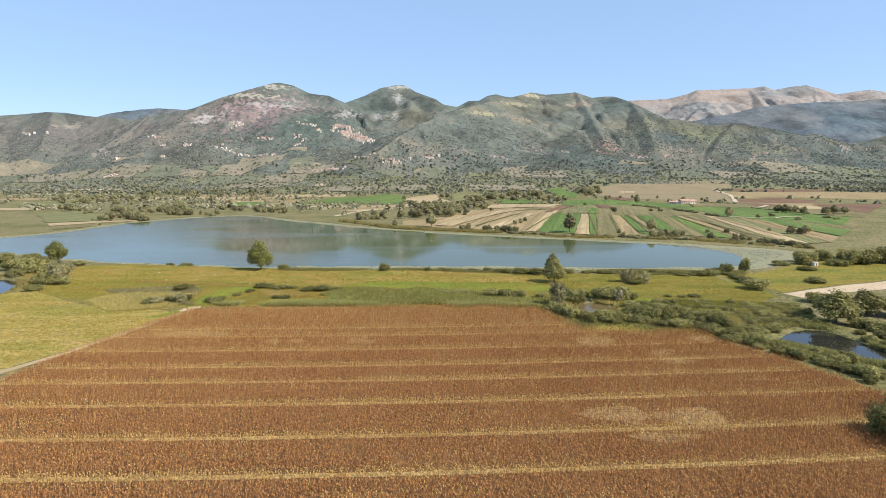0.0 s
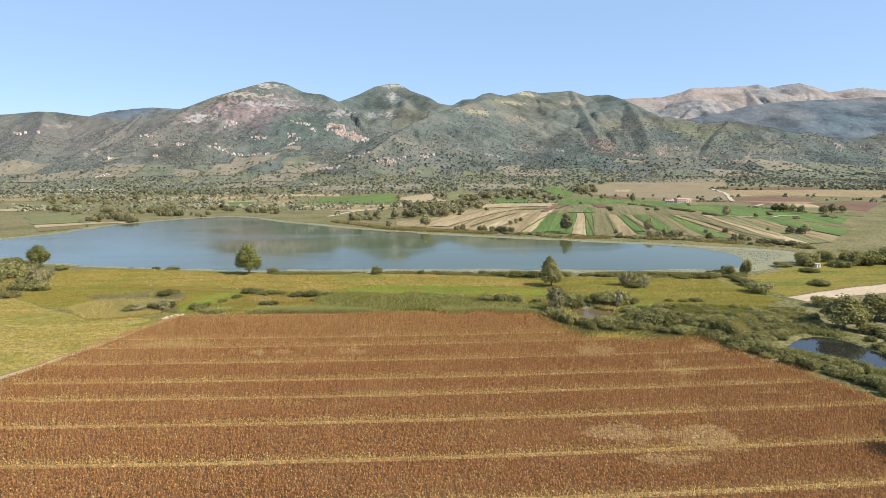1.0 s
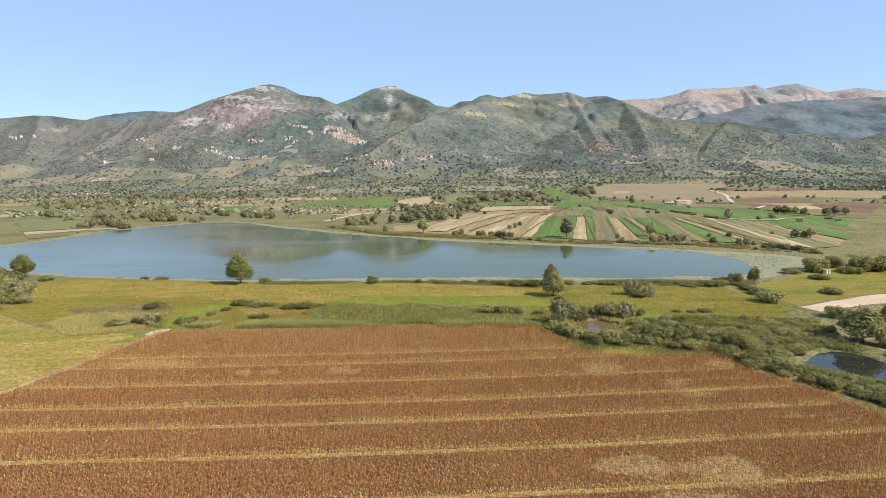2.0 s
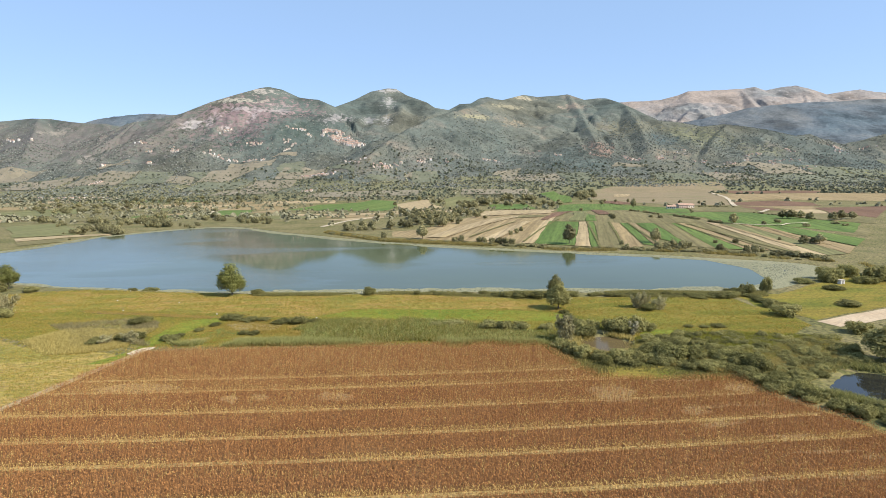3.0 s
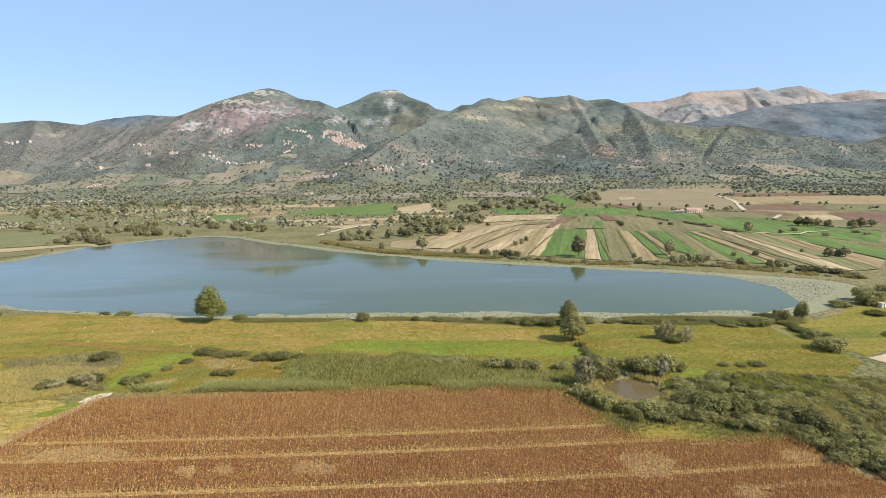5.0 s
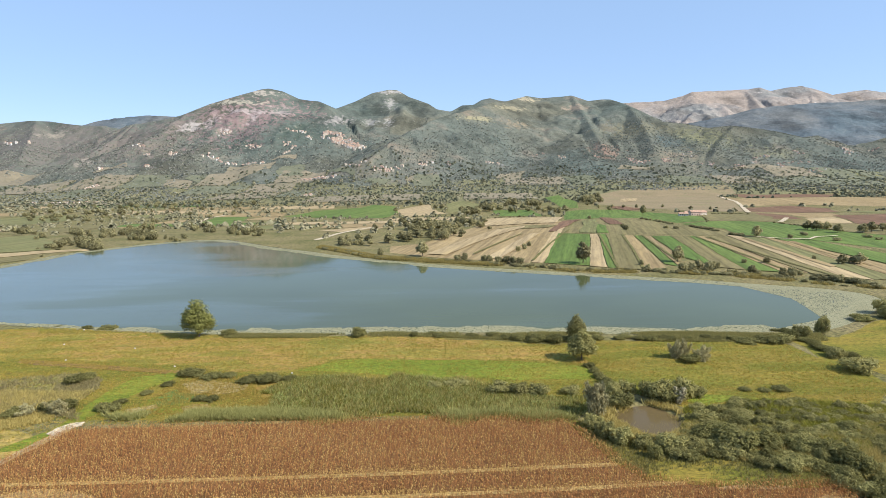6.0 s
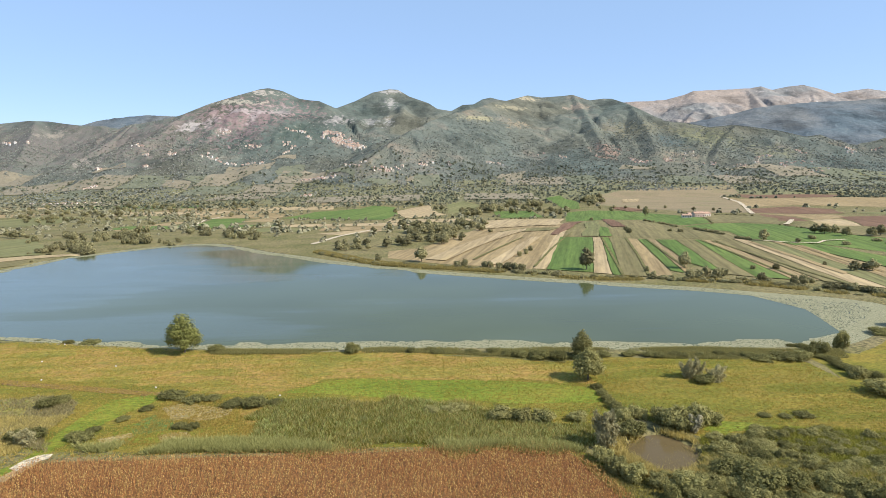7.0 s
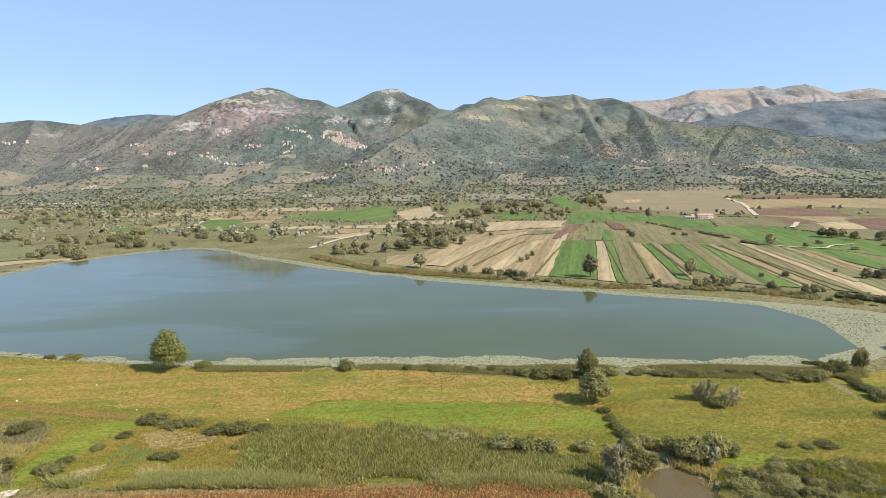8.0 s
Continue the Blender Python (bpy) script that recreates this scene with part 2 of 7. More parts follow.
leaf_dry = leafy("dry_grey_twigs", (0.30, 0.262, 0.13), (0.46, 0.412, 0.22))
leaf_silver = leafy("silver_leaves", (0.42, 0.37, 0.22), (0.58, 0.52, 0.35))
# far foliage: leaf colours lifted to stand in for haze
leaf_far = leafy("hazed_tree_leaves", (0.2, 0.185, 0.09), (0.35, 0.31, 0.16), spread=0.7)
# greyed and lightened to sit in the haze painted on the hillside
slope_leaf = leafy("hazed_scrub_leaves", (0.25, 0.265, 0.225), (0.37, 0.36, 0.3), 0.25)
# paler than real leaves, with the valley's haze mixed into the colour
wood_far = leafy("hazed_wood_leaves", (0.19, 0.18, 0.11), (0.28, 0.255, 0.16), 0.15)
reed_mat = leafy("reed_blades", (0.32, 0.26, 0.085), (0.54, 0.43, 0.16), 0.45)
reed_teal = leafy("blue_green_reeds", (0.25, 0.31, 0.1), (0.5, 0.51, 0.2), 0.5)
fringe_mat = leafy("fringe_blades", (0.21, 0.215, 0.07), (0.42, 0.38, 0.145), 0.4)
rush_mat = leafy("brown_rushes", (0.25, 0.21, 0.1), (0.45, 0.375, 0.185), 0.45)
tuft_mat = leafy("dry_grass_tufts", (0.28, 0.205, 0.05), (0.45, 0.315, 0.085), 0.35)
tuft_green = leafy("green_grass_tufts", (0.165, 0.17, 0.03), (0.3, 0.265, 0.055), 0.35)
sunflower_mat = leafy("dry_sunflowers", (0.215, 0.098, 0.035), (0.39, 0.19, 0.07), 0.1)
weed_mat = leafy("yellowing_sunflowers", (0.35, 0.22, 0.07), (0.55, 0.375, 0.138), 0.25)
bark_mat = soil("grey_bark", [(0.3, (0.10, 0.08, 0.06)), (0.7, (0.2, 0.17, 0.13))], FINE, 2.0, 12.0)


def water_material(name, deep, rough, wave, gloss=0.29, wind=None):
    """Water over a murky bottom. wind: the x at which the ruffled, shinier part begins and where it is fullest."""
    m, n, k, b = nodes_of(name)
    p = place_of(n)
    k.new(ramp(n, k, noise_of(n, k, p, 0.012, 3), [(0.35, deep), (0.7, tuple(1.25 * v for v in deep))]), b.inputs["Base Color"])
    b.inputs["IOR"].default_value = 1.33
    ripple = noise_of(n, k, p, 1.1, 3, 0.6, (0.6, 1.4, 1))
    if wind:
        xyz, side, sum_ = n.new("ShaderNodeSeparateXYZ"), n.new("ShaderNodeMapRange"), n.new("ShaderNodeMath")
        k.new(p, xyz.inputs["Vector"])
        k.new(xyz.outputs["X"], side.inputs["Value"])
        side.inputs["From Min"].default_value, side.inputs["From Max"].default_value = wind
        side.inputs["To Min"].default_value, side.inputs["To Max"].default_value = -0.12, 0.12
        sum_.operation = "ADD"
        k.new(side.outputs["Result"], sum_.inputs[0])
        k.new(noise_of(n, k, p, 0.02, 4, 0.5, (0.32, 1.3, 1)), sum_.inputs[1])
        k.new(ramp(n, k, sum_.outputs[0], [(0.42, (gloss,) * 3), (0.53, (1.6 * gloss,) * 3), (0.61, (5.0 * gloss,) * 3)]), b.inputs["Specular IOR Level"])
        k.new(ramp(n, k, sum_.outputs[0], [(0.42, (0.035,) * 3), (0.66, (rough * 2,) * 3)]), b.inputs["Roughness"])
    else:
        k.new(ramp(n, k, noise_of(n, k, p, 0.02, 3, 0.5, (0.5, 1.8, 1)), [(0.4, (rough,) * 3), (0.65, (rough * 2.2,) * 3)]), b.inputs["Roughness"])
        b.inputs["Specular IOR Level"].default_value = gloss
    relief(n, k, b, ripple, 0.2, wave)
    if wind:
        lift = n.new("ShaderNodeMapRange")
        lift.inputs["From Min"].default_value, lift.inputs["From Max"].default_value = 0.45, 0.62
        lift.inputs["To Min"].default_value, lift.inputs["To Max"].default_value = 0.15, 1.0
        k.new(sum_.outputs[0], lift.inputs["Value"])
        k.new(lift.outputs["Result"], b.inputs["Normal"].links[0].from_node.inputs["Strength"])
    return m


lake_water = water_material("lake_water", (0.068, 0.08, 0.034), 0.07, 0.022, 0.15, (10, -170))
pond_water = water_material("pond_water", (0.022, 0.022, 0.018), 0.012, 0.003, 0.5)
mud_water = water_material("muddy_pond_water", (0.11, 0.08, 0.038), 0.06, 0.008, 0.13)


# ---- mesh helpers ----
def mesh_of(name, verts, faces, mat, flat=True):
    me = bpy.data.meshes.new(name)
    me.from_pydata(verts if isinstance(verts, list) else verts.tolist(), [], faces if isinstance(faces, list) else faces.tolist())
    me.materials.append(mat)
    if not flat:
        me.polygons.foreach_set("use_smooth", [True] * len(me.polygons))
    me.update()
    return me


def part(name, me, parent, label=""):
    ob = new(name, me)
    ob.parent = parent
    return tagged(ob, label) if label else ob


def grid_faces(rows, cols):
    i = np.arange((rows - 1) * (cols - 1))
    a = (i // (cols - 1)) * cols + i % (cols - 1)
    return np.stack([a, a + 1, a + cols + 1, a + cols], 1)


def spaced(*legs):
    """Positions from legs of (start, end, step)."""
    return np.unique(np.concatenate([np.arange(a, b, s) for a, b, s in legs] + [[legs[-1][1]]]))


def draped(name, poly, mat, lift, step=12.0):
    """A field: its outline filled with a triangle net that follows the land."""
    from mathutils.geometry import delaunay_2d_cdt
    x, y = np.array(poly).T
    gx, gy = np.meshgrid(np.arange(x.min(), x.max(), step), np.arange(y.min(), y.max(), step))
    gx, gy = gx.ravel(), gy.ravel()
    keep = depth_in(gx, gy, poly) > step * 0.3
    pts = [Vector(p) for p in poly] + [Vector(p) for p in zip(gx[keep].tolist(), gy[keep].tolist())]
    n = len(poly)
    v, _, faces, *_ = delaunay_2d_cdt(pts, [(i, (i + 1) % n) for i in range(n)], [list(range(n))], 1, 1e-4)
    vx, vy = np.array([p.x for p in v]), np.array([p.y for p in v])
    return new(name, mesh_of(name, np.stack([vx, vy, land_z(vx, vy) + lift], 1), [list(q) for q in faces], mat))


def field(name, poly, mat, lift, label, category="field", edge=0.6, step=12.0, size=9.0):
    return tagged(draped(name, ragged(poly, edge, max(2.0, step / 3), size=size), mat, lift, step), label, category, kind="structure")


# ---- the land ----
gx = spaced((-5200, -1000, 300), (-1000, -300, 50), (-300, -170, 4), (-170, 180, 2), (180, 300, 8), (300, 1000, 50), (1000, 5200, 300))
gy = spaced((-3000, -200, 200), (-200, 60, 20), (60, 440, 2), (440, 1000, 8), (1000, 1700, 35), (1700, 5000, 150))
mx, my = np.meshgrid(gx, gy)
ground = tagged(new("ground", mesh_of("ground", np.stack([mx.ravel(), my.ravel(), ground_z(mx.ravel(), my.ravel())], 1), grid_faces(len(gy), len(gx)), grass_mat, False)),
                "wide grassy valley floor in yellow-green, reaching to the hills", "ground", kind="structure")


def water_sheet(name, poly, mat, label, grow):
    out = []
    n = len(poly)
    for i, (x, y) in enumerate(poly):
        tx, ty = poly[(i + 1) % n][0] - poly[i - 1][0], poly[(i + 1) % n][1] - poly[i - 1][1]
        s = math.hypot(tx, ty) + 1e-9
        out.append((x + SIGN(poly) * ty / s * grow, y - SIGN(poly) * tx / s * grow, WATER_Z))
    bm = bmesh.new()
    f = bm.faces.new([bm.verts.new(p) for p in out])
    f.normal_update()
    if f.normal.z < 0:
        f.normal_flip()
    bmesh.ops.triangulate(bm, faces=[f])
    me = bpy.data.meshes.new(name)
    bm.to_mesh(me)
    me.materials.append(mat)
    return tagged(new(name, me), label, "water", kind="structure")


def SIGN(poly):
    return 1 if sum(a[0] * b[1] - b[0] * a[1] for a, b in zip(poly, poly[1:] + poly[:1])) > 0 else -1


water_sheet("water_lake", LAKE, lake_water, "calm grey-green lake mirroring sky and hills", 1.0)
water_sheet("water_field_pond", POND_FIELD, mud_water, "small muddy brown pond among willow bushes", 0.6)
water_sheet("water_reed_pond", POND_REED, pond_water, "dark still pond behind a hedge of bushes", 0.6)
water_sheet("water_west_pond", POND_WEST, pond_water, "blue still pond in the meadow", 0.6)

# ---- hills ----
EYE_X, EYE_Y, EYE_Z = 3.2, 72.6, 53.8
BASE_Z = -16.0
# crests and spurs of the hills, as x, y, z along their backs
RIDGES = (
    [(-2665, 2800, 259), (-2131, 2750, 259), (-1852, 2700, 262), (-1641, 2650, 265), (-1530, 2600, 249), (-1416, 2560, 238), (-1251, 2450, 168)],
    [(-1641, 2650, 265), (-1455, 2300, 163), (-1243, 1900, 76)],
    [(-2131, 2750, 259), (-1669, 2250, 144), (-1338, 1800, 60)],
    [(-1194, 2300, 156), (-1095, 2360, 210), (-991, 2420, 257), (-881, 2450, 303), (-769, 2480, 338), (-674, 2500, 367), (-619, 2500, 356), (-538, 2480, 320), (-472, 2480, 321), (-388, 2430, 279)],
    [(-1095, 2360, 210), (-1072, 2100, 128), (-1062, 1850, 65)],
    [(-881, 2450, 303), (-825, 2200, 181), (-770, 1950, 96)],
    [(-674, 2500, 367), (-612, 2330, 247), (-609, 2210, 169)],
    [(-472, 2480, 321), (-401, 2350, 249), (-310, 2200, 165), (-231, 2030, 92)],
    [(-508, 2720, 291), (-431, 2700, 305), (-309, 2700, 363), (-260, 2700, 381), (-200, 2700, 387), (-151, 2690, 379), (-91, 2660, 346), (-8, 2600, 288), (72, 2540, 228)],
    [(-200, 2700, 387), (-172, 2500, 257), (-193, 2300, 159)],
    [(-9, 2780, 293), (79, 2780, 317), (192, 2780, 328), (254, 2780, 354), (297, 2780, 344), (391, 2780, 362), (463, 2760, 352), (566, 2720, 348), (620, 2760, 333), (761, 2850, 346), (852, 2850, 312)],
    [(-169, 1640, 65), (-124, 1750, 107), (-65, 1850, 143), (2, 1960, 176), (67, 2060, 200), (149, 2170, 221), (236, 2350, 258), (380, 2700, 346)],
    [(380, 2700, 346), (317, 2250, 190), (230, 1950, 102)],
    [(562, 2700, 341), (530, 2250, 187), (487, 1850, 87)],
    [(562, 2700, 341), (656, 2500, 269), (717, 2400, 251), (791, 2300, 212), (885, 2220, 187), (926, 2150, 163)],
    [(717, 2400, 251), (678, 2050, 145), (621, 1800, 76)],
    [(859, 2200, 141), (957, 2200, 173), (1057, 2200, 182), (1127, 2180, 170), (1202, 2100, 128), (1238, 2000, 86), (1265, 1900, 48)],
    [(1057, 2200, 182), (876, 1950, 102), (768, 1760, 58)],
    [(1344, 2150, 65), (1398, 2100, 83), (1526, 2100, 115), (1821, 2150, 145), (2267, 2200, 164)],
)
# the skyline as seen from the valley: bearing slope, height slope
CREST = [(-0.9992, 0.0752), (-0.8102, 0.0744), (-0.7014, 0.0801), (-0.6559, 0.0839), (-0.6244, 0.0826), (-0.5933, 0.0777), (-0.5665, 0.0747), (-0.5033, 0.0738), (-0.4484, 0.0811), (-0.4117, 0.0895), (-0.3654, 0.1066), (-0.3195, 0.1192), (-0.283, 0.1284), (-0.2694, 0.13), (-0.2472, 0.1253), (-0.2207, 0.1126), (-0.2028, 0.1098), (-0.1893, 0.1087), (-0.1626, 0.0968)] + \
    [(-0.1306, 0.1079), (-0.1031, 0.1208), (-0.0759, 0.1257), (-0.0624, 0.1247), (-0.0445, 0.1139), (-0.0131, 0.1028), (0.0004, 0.0938), (0.023, 0.0899), (0.0413, 0.0995), (0.0594, 0.1001), (0.073, 0.1079), (0.0866, 0.1104), (0.1002, 0.1067), (0.1111, 0.1047), (0.1455, 0.1131), (0.1682, 0.1093), (0.2045, 0.1115), (0.218, 0.1131), (0.2454, 0.1039), (0.2681, 0.1062), (0.2817, 0.106), (0.3046, 0.0986), (0.3322, 0.0867)] + \
    [(0.3693, 0.0684), (0.4014, 0.0653), (0.443, 0.0575), (0.4794, 0.0606), (0.5071, 0.0576), (0.5533, 0.0506), (0.6003, 0.04), (0.6382, 0.045), (0.6854, 0.05), (0.7304, 0.055), (0.8537, 0.06), (1.0403, 0.06)]
FOOT = [(-1.2, 1500), (-0.55, 1400), (-0.3, 1240), (0, 1180), (0.3, 1260), (0.6, 1350), (1.2, 1500)]


def with_spurs(crest, step, reach, seed):
    """A crest with spurs that run down from it to the south, each bent a little."""
    rnd = random.Random(seed)
    out = [crest]
    for a, b in zip(crest, crest[1:]):
        n = max(1, int(math.dist(a, b) / step))
        for k in range(n):
            t = (k + rnd.uniform(0.2, 0.8)) / n
            p = [a[i] + (b[i] - a[i]) * t for i in range(3)]
            long, dx = (p[2] - BASE_Z) * reach * rnd.uniform(0.7, 1.3), rnd.uniform(-0.55, 0.55)
            fall = p[2] - BASE_Z
            out.append([tuple(p), (p[0] + dx * long * 0.5, p[1] - 0.5 * long, BASE_Z + fall * rnd.uniform(0.5, 0.62)), (p[0] + (dx + rnd.uniform(-0.3, 0.3)) * long, p[1] - long, BASE_Z + fall * 0.15)])
    return out


def hills_of(ridges, wide, power, rough, grain, seed, crest=None, foot=None, broad=()):
    """Height over x and y of hills whose flanks fall from their ridges, cut by gullies. crest: a skyline that they keep below; foot: where the apron of the slopes begins;
    broad: pairs of a ridge's number and how much wider its flanks are."""
    width = [wide * dict(broad).get(i, 1.0) for i, r in enumerate(ridges) for _ in r[1:]]
    A, B = (np.array([p for r in ridges for p in r[i:len(r) - 1 + i]], float) for i in (0, 1))

    def z(x, y):
        x, y = np.asarray(x, float), np.asarray(y, float)
        wx = x + 38 * fbm(x / 330, y / 330, seed + 5, 3) + 12 * fbm(x / 90, y / 90, seed + 15, 2)
        wy = y + 38 * fbm(x / 330 + 40, y / 330, seed + 6, 3)
        best, steep, total = np.zeros(x.shape), np.ones(x.shape), np.zeros(x.shape)
        for (ax, ay, az), (bx, by, bz), w in zip(A, B, width):
            dx, dy = bx - ax, by - ay
            t = np.clip(((x - ax) * dx + (y - ay) * dy) / (dx * dx + dy * dy), 0, 1)
            d0 = np.hypot(x - ax - t * dx, y - ay - t * dy)
            k = smooth(20, 200, d0)
            d = d0 + k * (np.hypot(wx - ax - t * dx, wy - ay - t * dy) - d0)
            tall = az + (bz - az) * t - BASE_Z
            s = np.clip(d / (w * tall), 0, 1)
            h = tall * (1 - s) ** power
            better = h > best
            best, steep = np.where(better, h, best), np.where(better, s, steep)
            total = total + (h * s ** 0.35 / 100) ** 8
        best = np.maximum(best, 97 * total ** 0.125)
        env = smooth(0.02, 0.3, steep) * np.clip(best / 120, 0, 1)
        gully = fbm(wx / grain, wy / grain, seed, 5, True) * 0.7 + fbm(wx / (grain * 0.3), wy / (grain * 0.3), seed + 2, 4, True) * 0.3
        h = best + env * rough * (gully - 0.1)
        h = h + np.clip(best / 60, 0, 1) * (3.0 * fbm(x / 40, y / 40, seed + 7, 3) + 1.5 * fbm(x / 13, y / 13, seed + 8, 3))
        u = (x - EYE_X) / (y - EYE_Y)
        if foot:
            fu, ff = np.array(foot).T
            run = np.clip((y - np.interp(u, fu, ff)) / 850, 0, 1.3)
            apron = 78 * run ** 1.25 + run * 9 * fbm(x / 160, y / 160, seed + 12, 4)
            h = np.hypot(h, 0.75 * apron) * smooth(0, 0.02, run) + 0.25 * apron
        h = h + BASE_Z
        if crest:
            cu, ce = np.array(crest).T
            h = np.minimum(h, EYE_Z + np.interp(u, cu, ce) * (y - EYE_Y))
        if foot:
            h = np.where(run <= 0, -1e3, h)
        return h

    return z


def range_of(name, z, u0, u1, y0, y1, mat, label, rows=150, cols=420):
    """Lays a net over a range of hills."""
    u, yy = np.linspace(u0, u1, cols), np.linspace(y0, y1, rows)
    Y, U = np.meshgrid(yy, u, indexing="ij")
    X = EYE_X + U * (Y - EYE_Y)
    Z = np.maximum(z(X, Y), BASE_Z - 3)
    return tagged(new(name, mesh_of(name, np.stack([X.ravel(), Y.ravel(), Z.ravel()], 1), grid_faces(rows, cols), mat, False)), label, "hills", kind="structure")


def crest_at(line, depth):
    return [(EYE_X + u * (depth - EYE_Y), depth, EYE_Z + e * (depth - EYE_Y)) for u, e in line]


BARE = [(0.2232, 0.0703), (0.2593, 0.0904), (0.3, 0.1005), (0.3681, 0.1031), (0.3952, 0.1099), (0.4131, 0.1167), (0.4766, 0.1185), (0.5037, 0.1199), (0.5218, 0.1224), (0.5403, 0.1168), (0.5673, 0.1218), (0.5898, 0.1241), (0.613, 0.1185), (0.6409, 0.1093), (0.668, 0.1134), (0.695, 0.1166), (0.7209, 0.1127), (0.8425, 0.1005), (1.0279, 0.082)]
WOODED = [(0.3243, 0.0465), (0.3696, 0.0603), (0.4151, 0.0678), (0.4695, 0.0778), (0.5145, 0.0888), (0.5508, 0.0927), (0.6053, 0.0965), (0.66, 0.0975), (0.7218, 0.1012), (0.8424, 0.1022), (1.0266, 0.0927)]
WEST = [(-0.6493, 0.0597), (-0.5848, 0.0723), (-0.5477, 0.0824), (-0.5203, 0.0865), (-0.4657, 0.0911), (-0.4208, 0.0887), (-0.3762, 0.0793), (-0.323, 0.0598)]
MAIN = hills_of(RIDGES, 2.9, 1.6, 38.0, 260.0, 11, CREST, FOOT, ((10, 1.38), (14, 1.35), (16, 1.25)))
HIGH = hills_of(with_spurs(crest_at(BARE, 4350), 420, 1.6, 5), 2.9, 1.5, 95.0, 330.0, 31, BARE)
MIDDLE = hills_of(with_spurs(crest_at(WOODED, 3350), 420, 2.0, 6), 3.4, 1.4, 24.0, 380.0, 41, WOODED)
BEHIND = hills_of(with_spurs(crest_at(WEST, 4200), 400, 1.5, 7), 2.6, 1.4, 50.0, 420.0, 51, WEST)


def hill_material(name, green, dry, rock, rocky, meadow=None, extra=None):
    """Slopes of scrub and dry grass, with pale limestone where it breaks through."""
    m, n, k, b = nodes_of(name)
    p = place_of(n)
    veg = ramp(n, k, noise_of(n, k, p, 0.006, 8, 0.65), [(0.38, tuple(0.66 * v for v in green)), (0.48, green), (0.56, tuple(1.15 * v for v in green)), (0.66, dry)])
    veg = mix_of(n, k, 1.0, veg, ramp(n, k, noise_of(n, k, p, 0.0022, 5, 0.6), [(0.36, (0.84, 0.93, 0.96)), (0.48, (1, 1, 1)), (0.6, (1.16, 1.06, 0.97))]), "MULTIPLY")
    speck = noise_of(n, k, p, 0.05, 8, 0.75)
    veg = mix_of(n, k, 1.0, veg, ramp(n, k, speck, [(0.35, (0.8, 0.81, 0.81)), (0.52, (1, 1, 1)), (0.68, (1.2, 1.18, 1.14))]), "MULTIPLY")
    dots = n.new("ShaderNodeTexVoronoi")
    dots.inputs["Scale"].default_value = 0.11
    k.new(p, dots.inputs["Vector"])
    veg = mix_of(n, k, 1.0, veg, ramp(n, k, dots.outputs["Distance"], [(0.2, (0.84, 0.86, 0.85)), (0.45, (1.06, 1.05, 1.03))]), "MULTIPLY")
    stone = ramp(n, k, noise_of(n, k, p, 0.02, 8, 0.7, (1.3, 1.0, 0.5)), [(rocky, (0, 0, 0)), (rocky + 0.07, WHITE)])
    col = mix_of(n, k, stone, veg, rock)
    for centre, size, colour, edge in extra or ():
        vs = n.new("ShaderNodeVectorMath")
        vs.operation = "SUBTRACT"
        k.new(p, vs.inputs[0])
        vs.inputs[1].default_value = centre
        sc = n.new("ShaderNodeVectorMath")
        sc.operation = "DIVIDE"
        k.new(vs.outputs[0], sc.inputs[0])
        sc.inputs[1].default_value = size
        ln = n.new("ShaderNodeVectorMath")
        ln.operation = "LENGTH"
        k.new(sc.outputs[0], ln.inputs[0])
        ad = n.new("ShaderNodeMath")
        ad.operation = "MULTIPLY_ADD"
        k.new(noise_of(n, k, p, 0.05, 8, 0.75), ad.inputs[0])
        ad.inputs[1].default_value = 8.0
        k.new(ln.outputs["Value"], ad.inputs[2])
        mr = n.new("ShaderNodeMapRange")
        mr.inputs["From Min"].default_value, mr.inputs["From Max"].default_value = 4.75 + edge, 4.75 - edge
        k.new(ad.outputs[0], mr.inputs["Value"])
        col = mix_of(n, k, mr.outputs["Result"], col, colour)
    if meadow:
        xyz, lift = n.new("ShaderNodeSeparateXYZ"), n.new("ShaderNodeMath")
        k.new(p, xyz.inputs["Vector"])
        lift.operation = "MULTIPLY_ADD"
        k.new(noise_of(n, k, p, 0.008, 6, 0.65), lift.inputs[0])
        lift.inputs[1].default_value = 110.0
        k.new(xyz.outputs["Z"], lift.inputs[2])
        low = n.new("ShaderNodeMapRange")
        low.inputs["From Min"].default_value, low.inputs["From Max"].default_value = 78.0, 62.0
        k.new(lift.outputs[0], low.inputs["Value"])
        col = mix_of(n, k, low.outputs["Result"], col, meadow)
    k.new(col, b.inputs["Base Color"])
    b.inputs["Roughness"].default_value, b.inputs["Specular IOR Level"].default_value = 1.0, 0.05
    relief(n, k, b, speck, 0.7, 6.0)
    return m


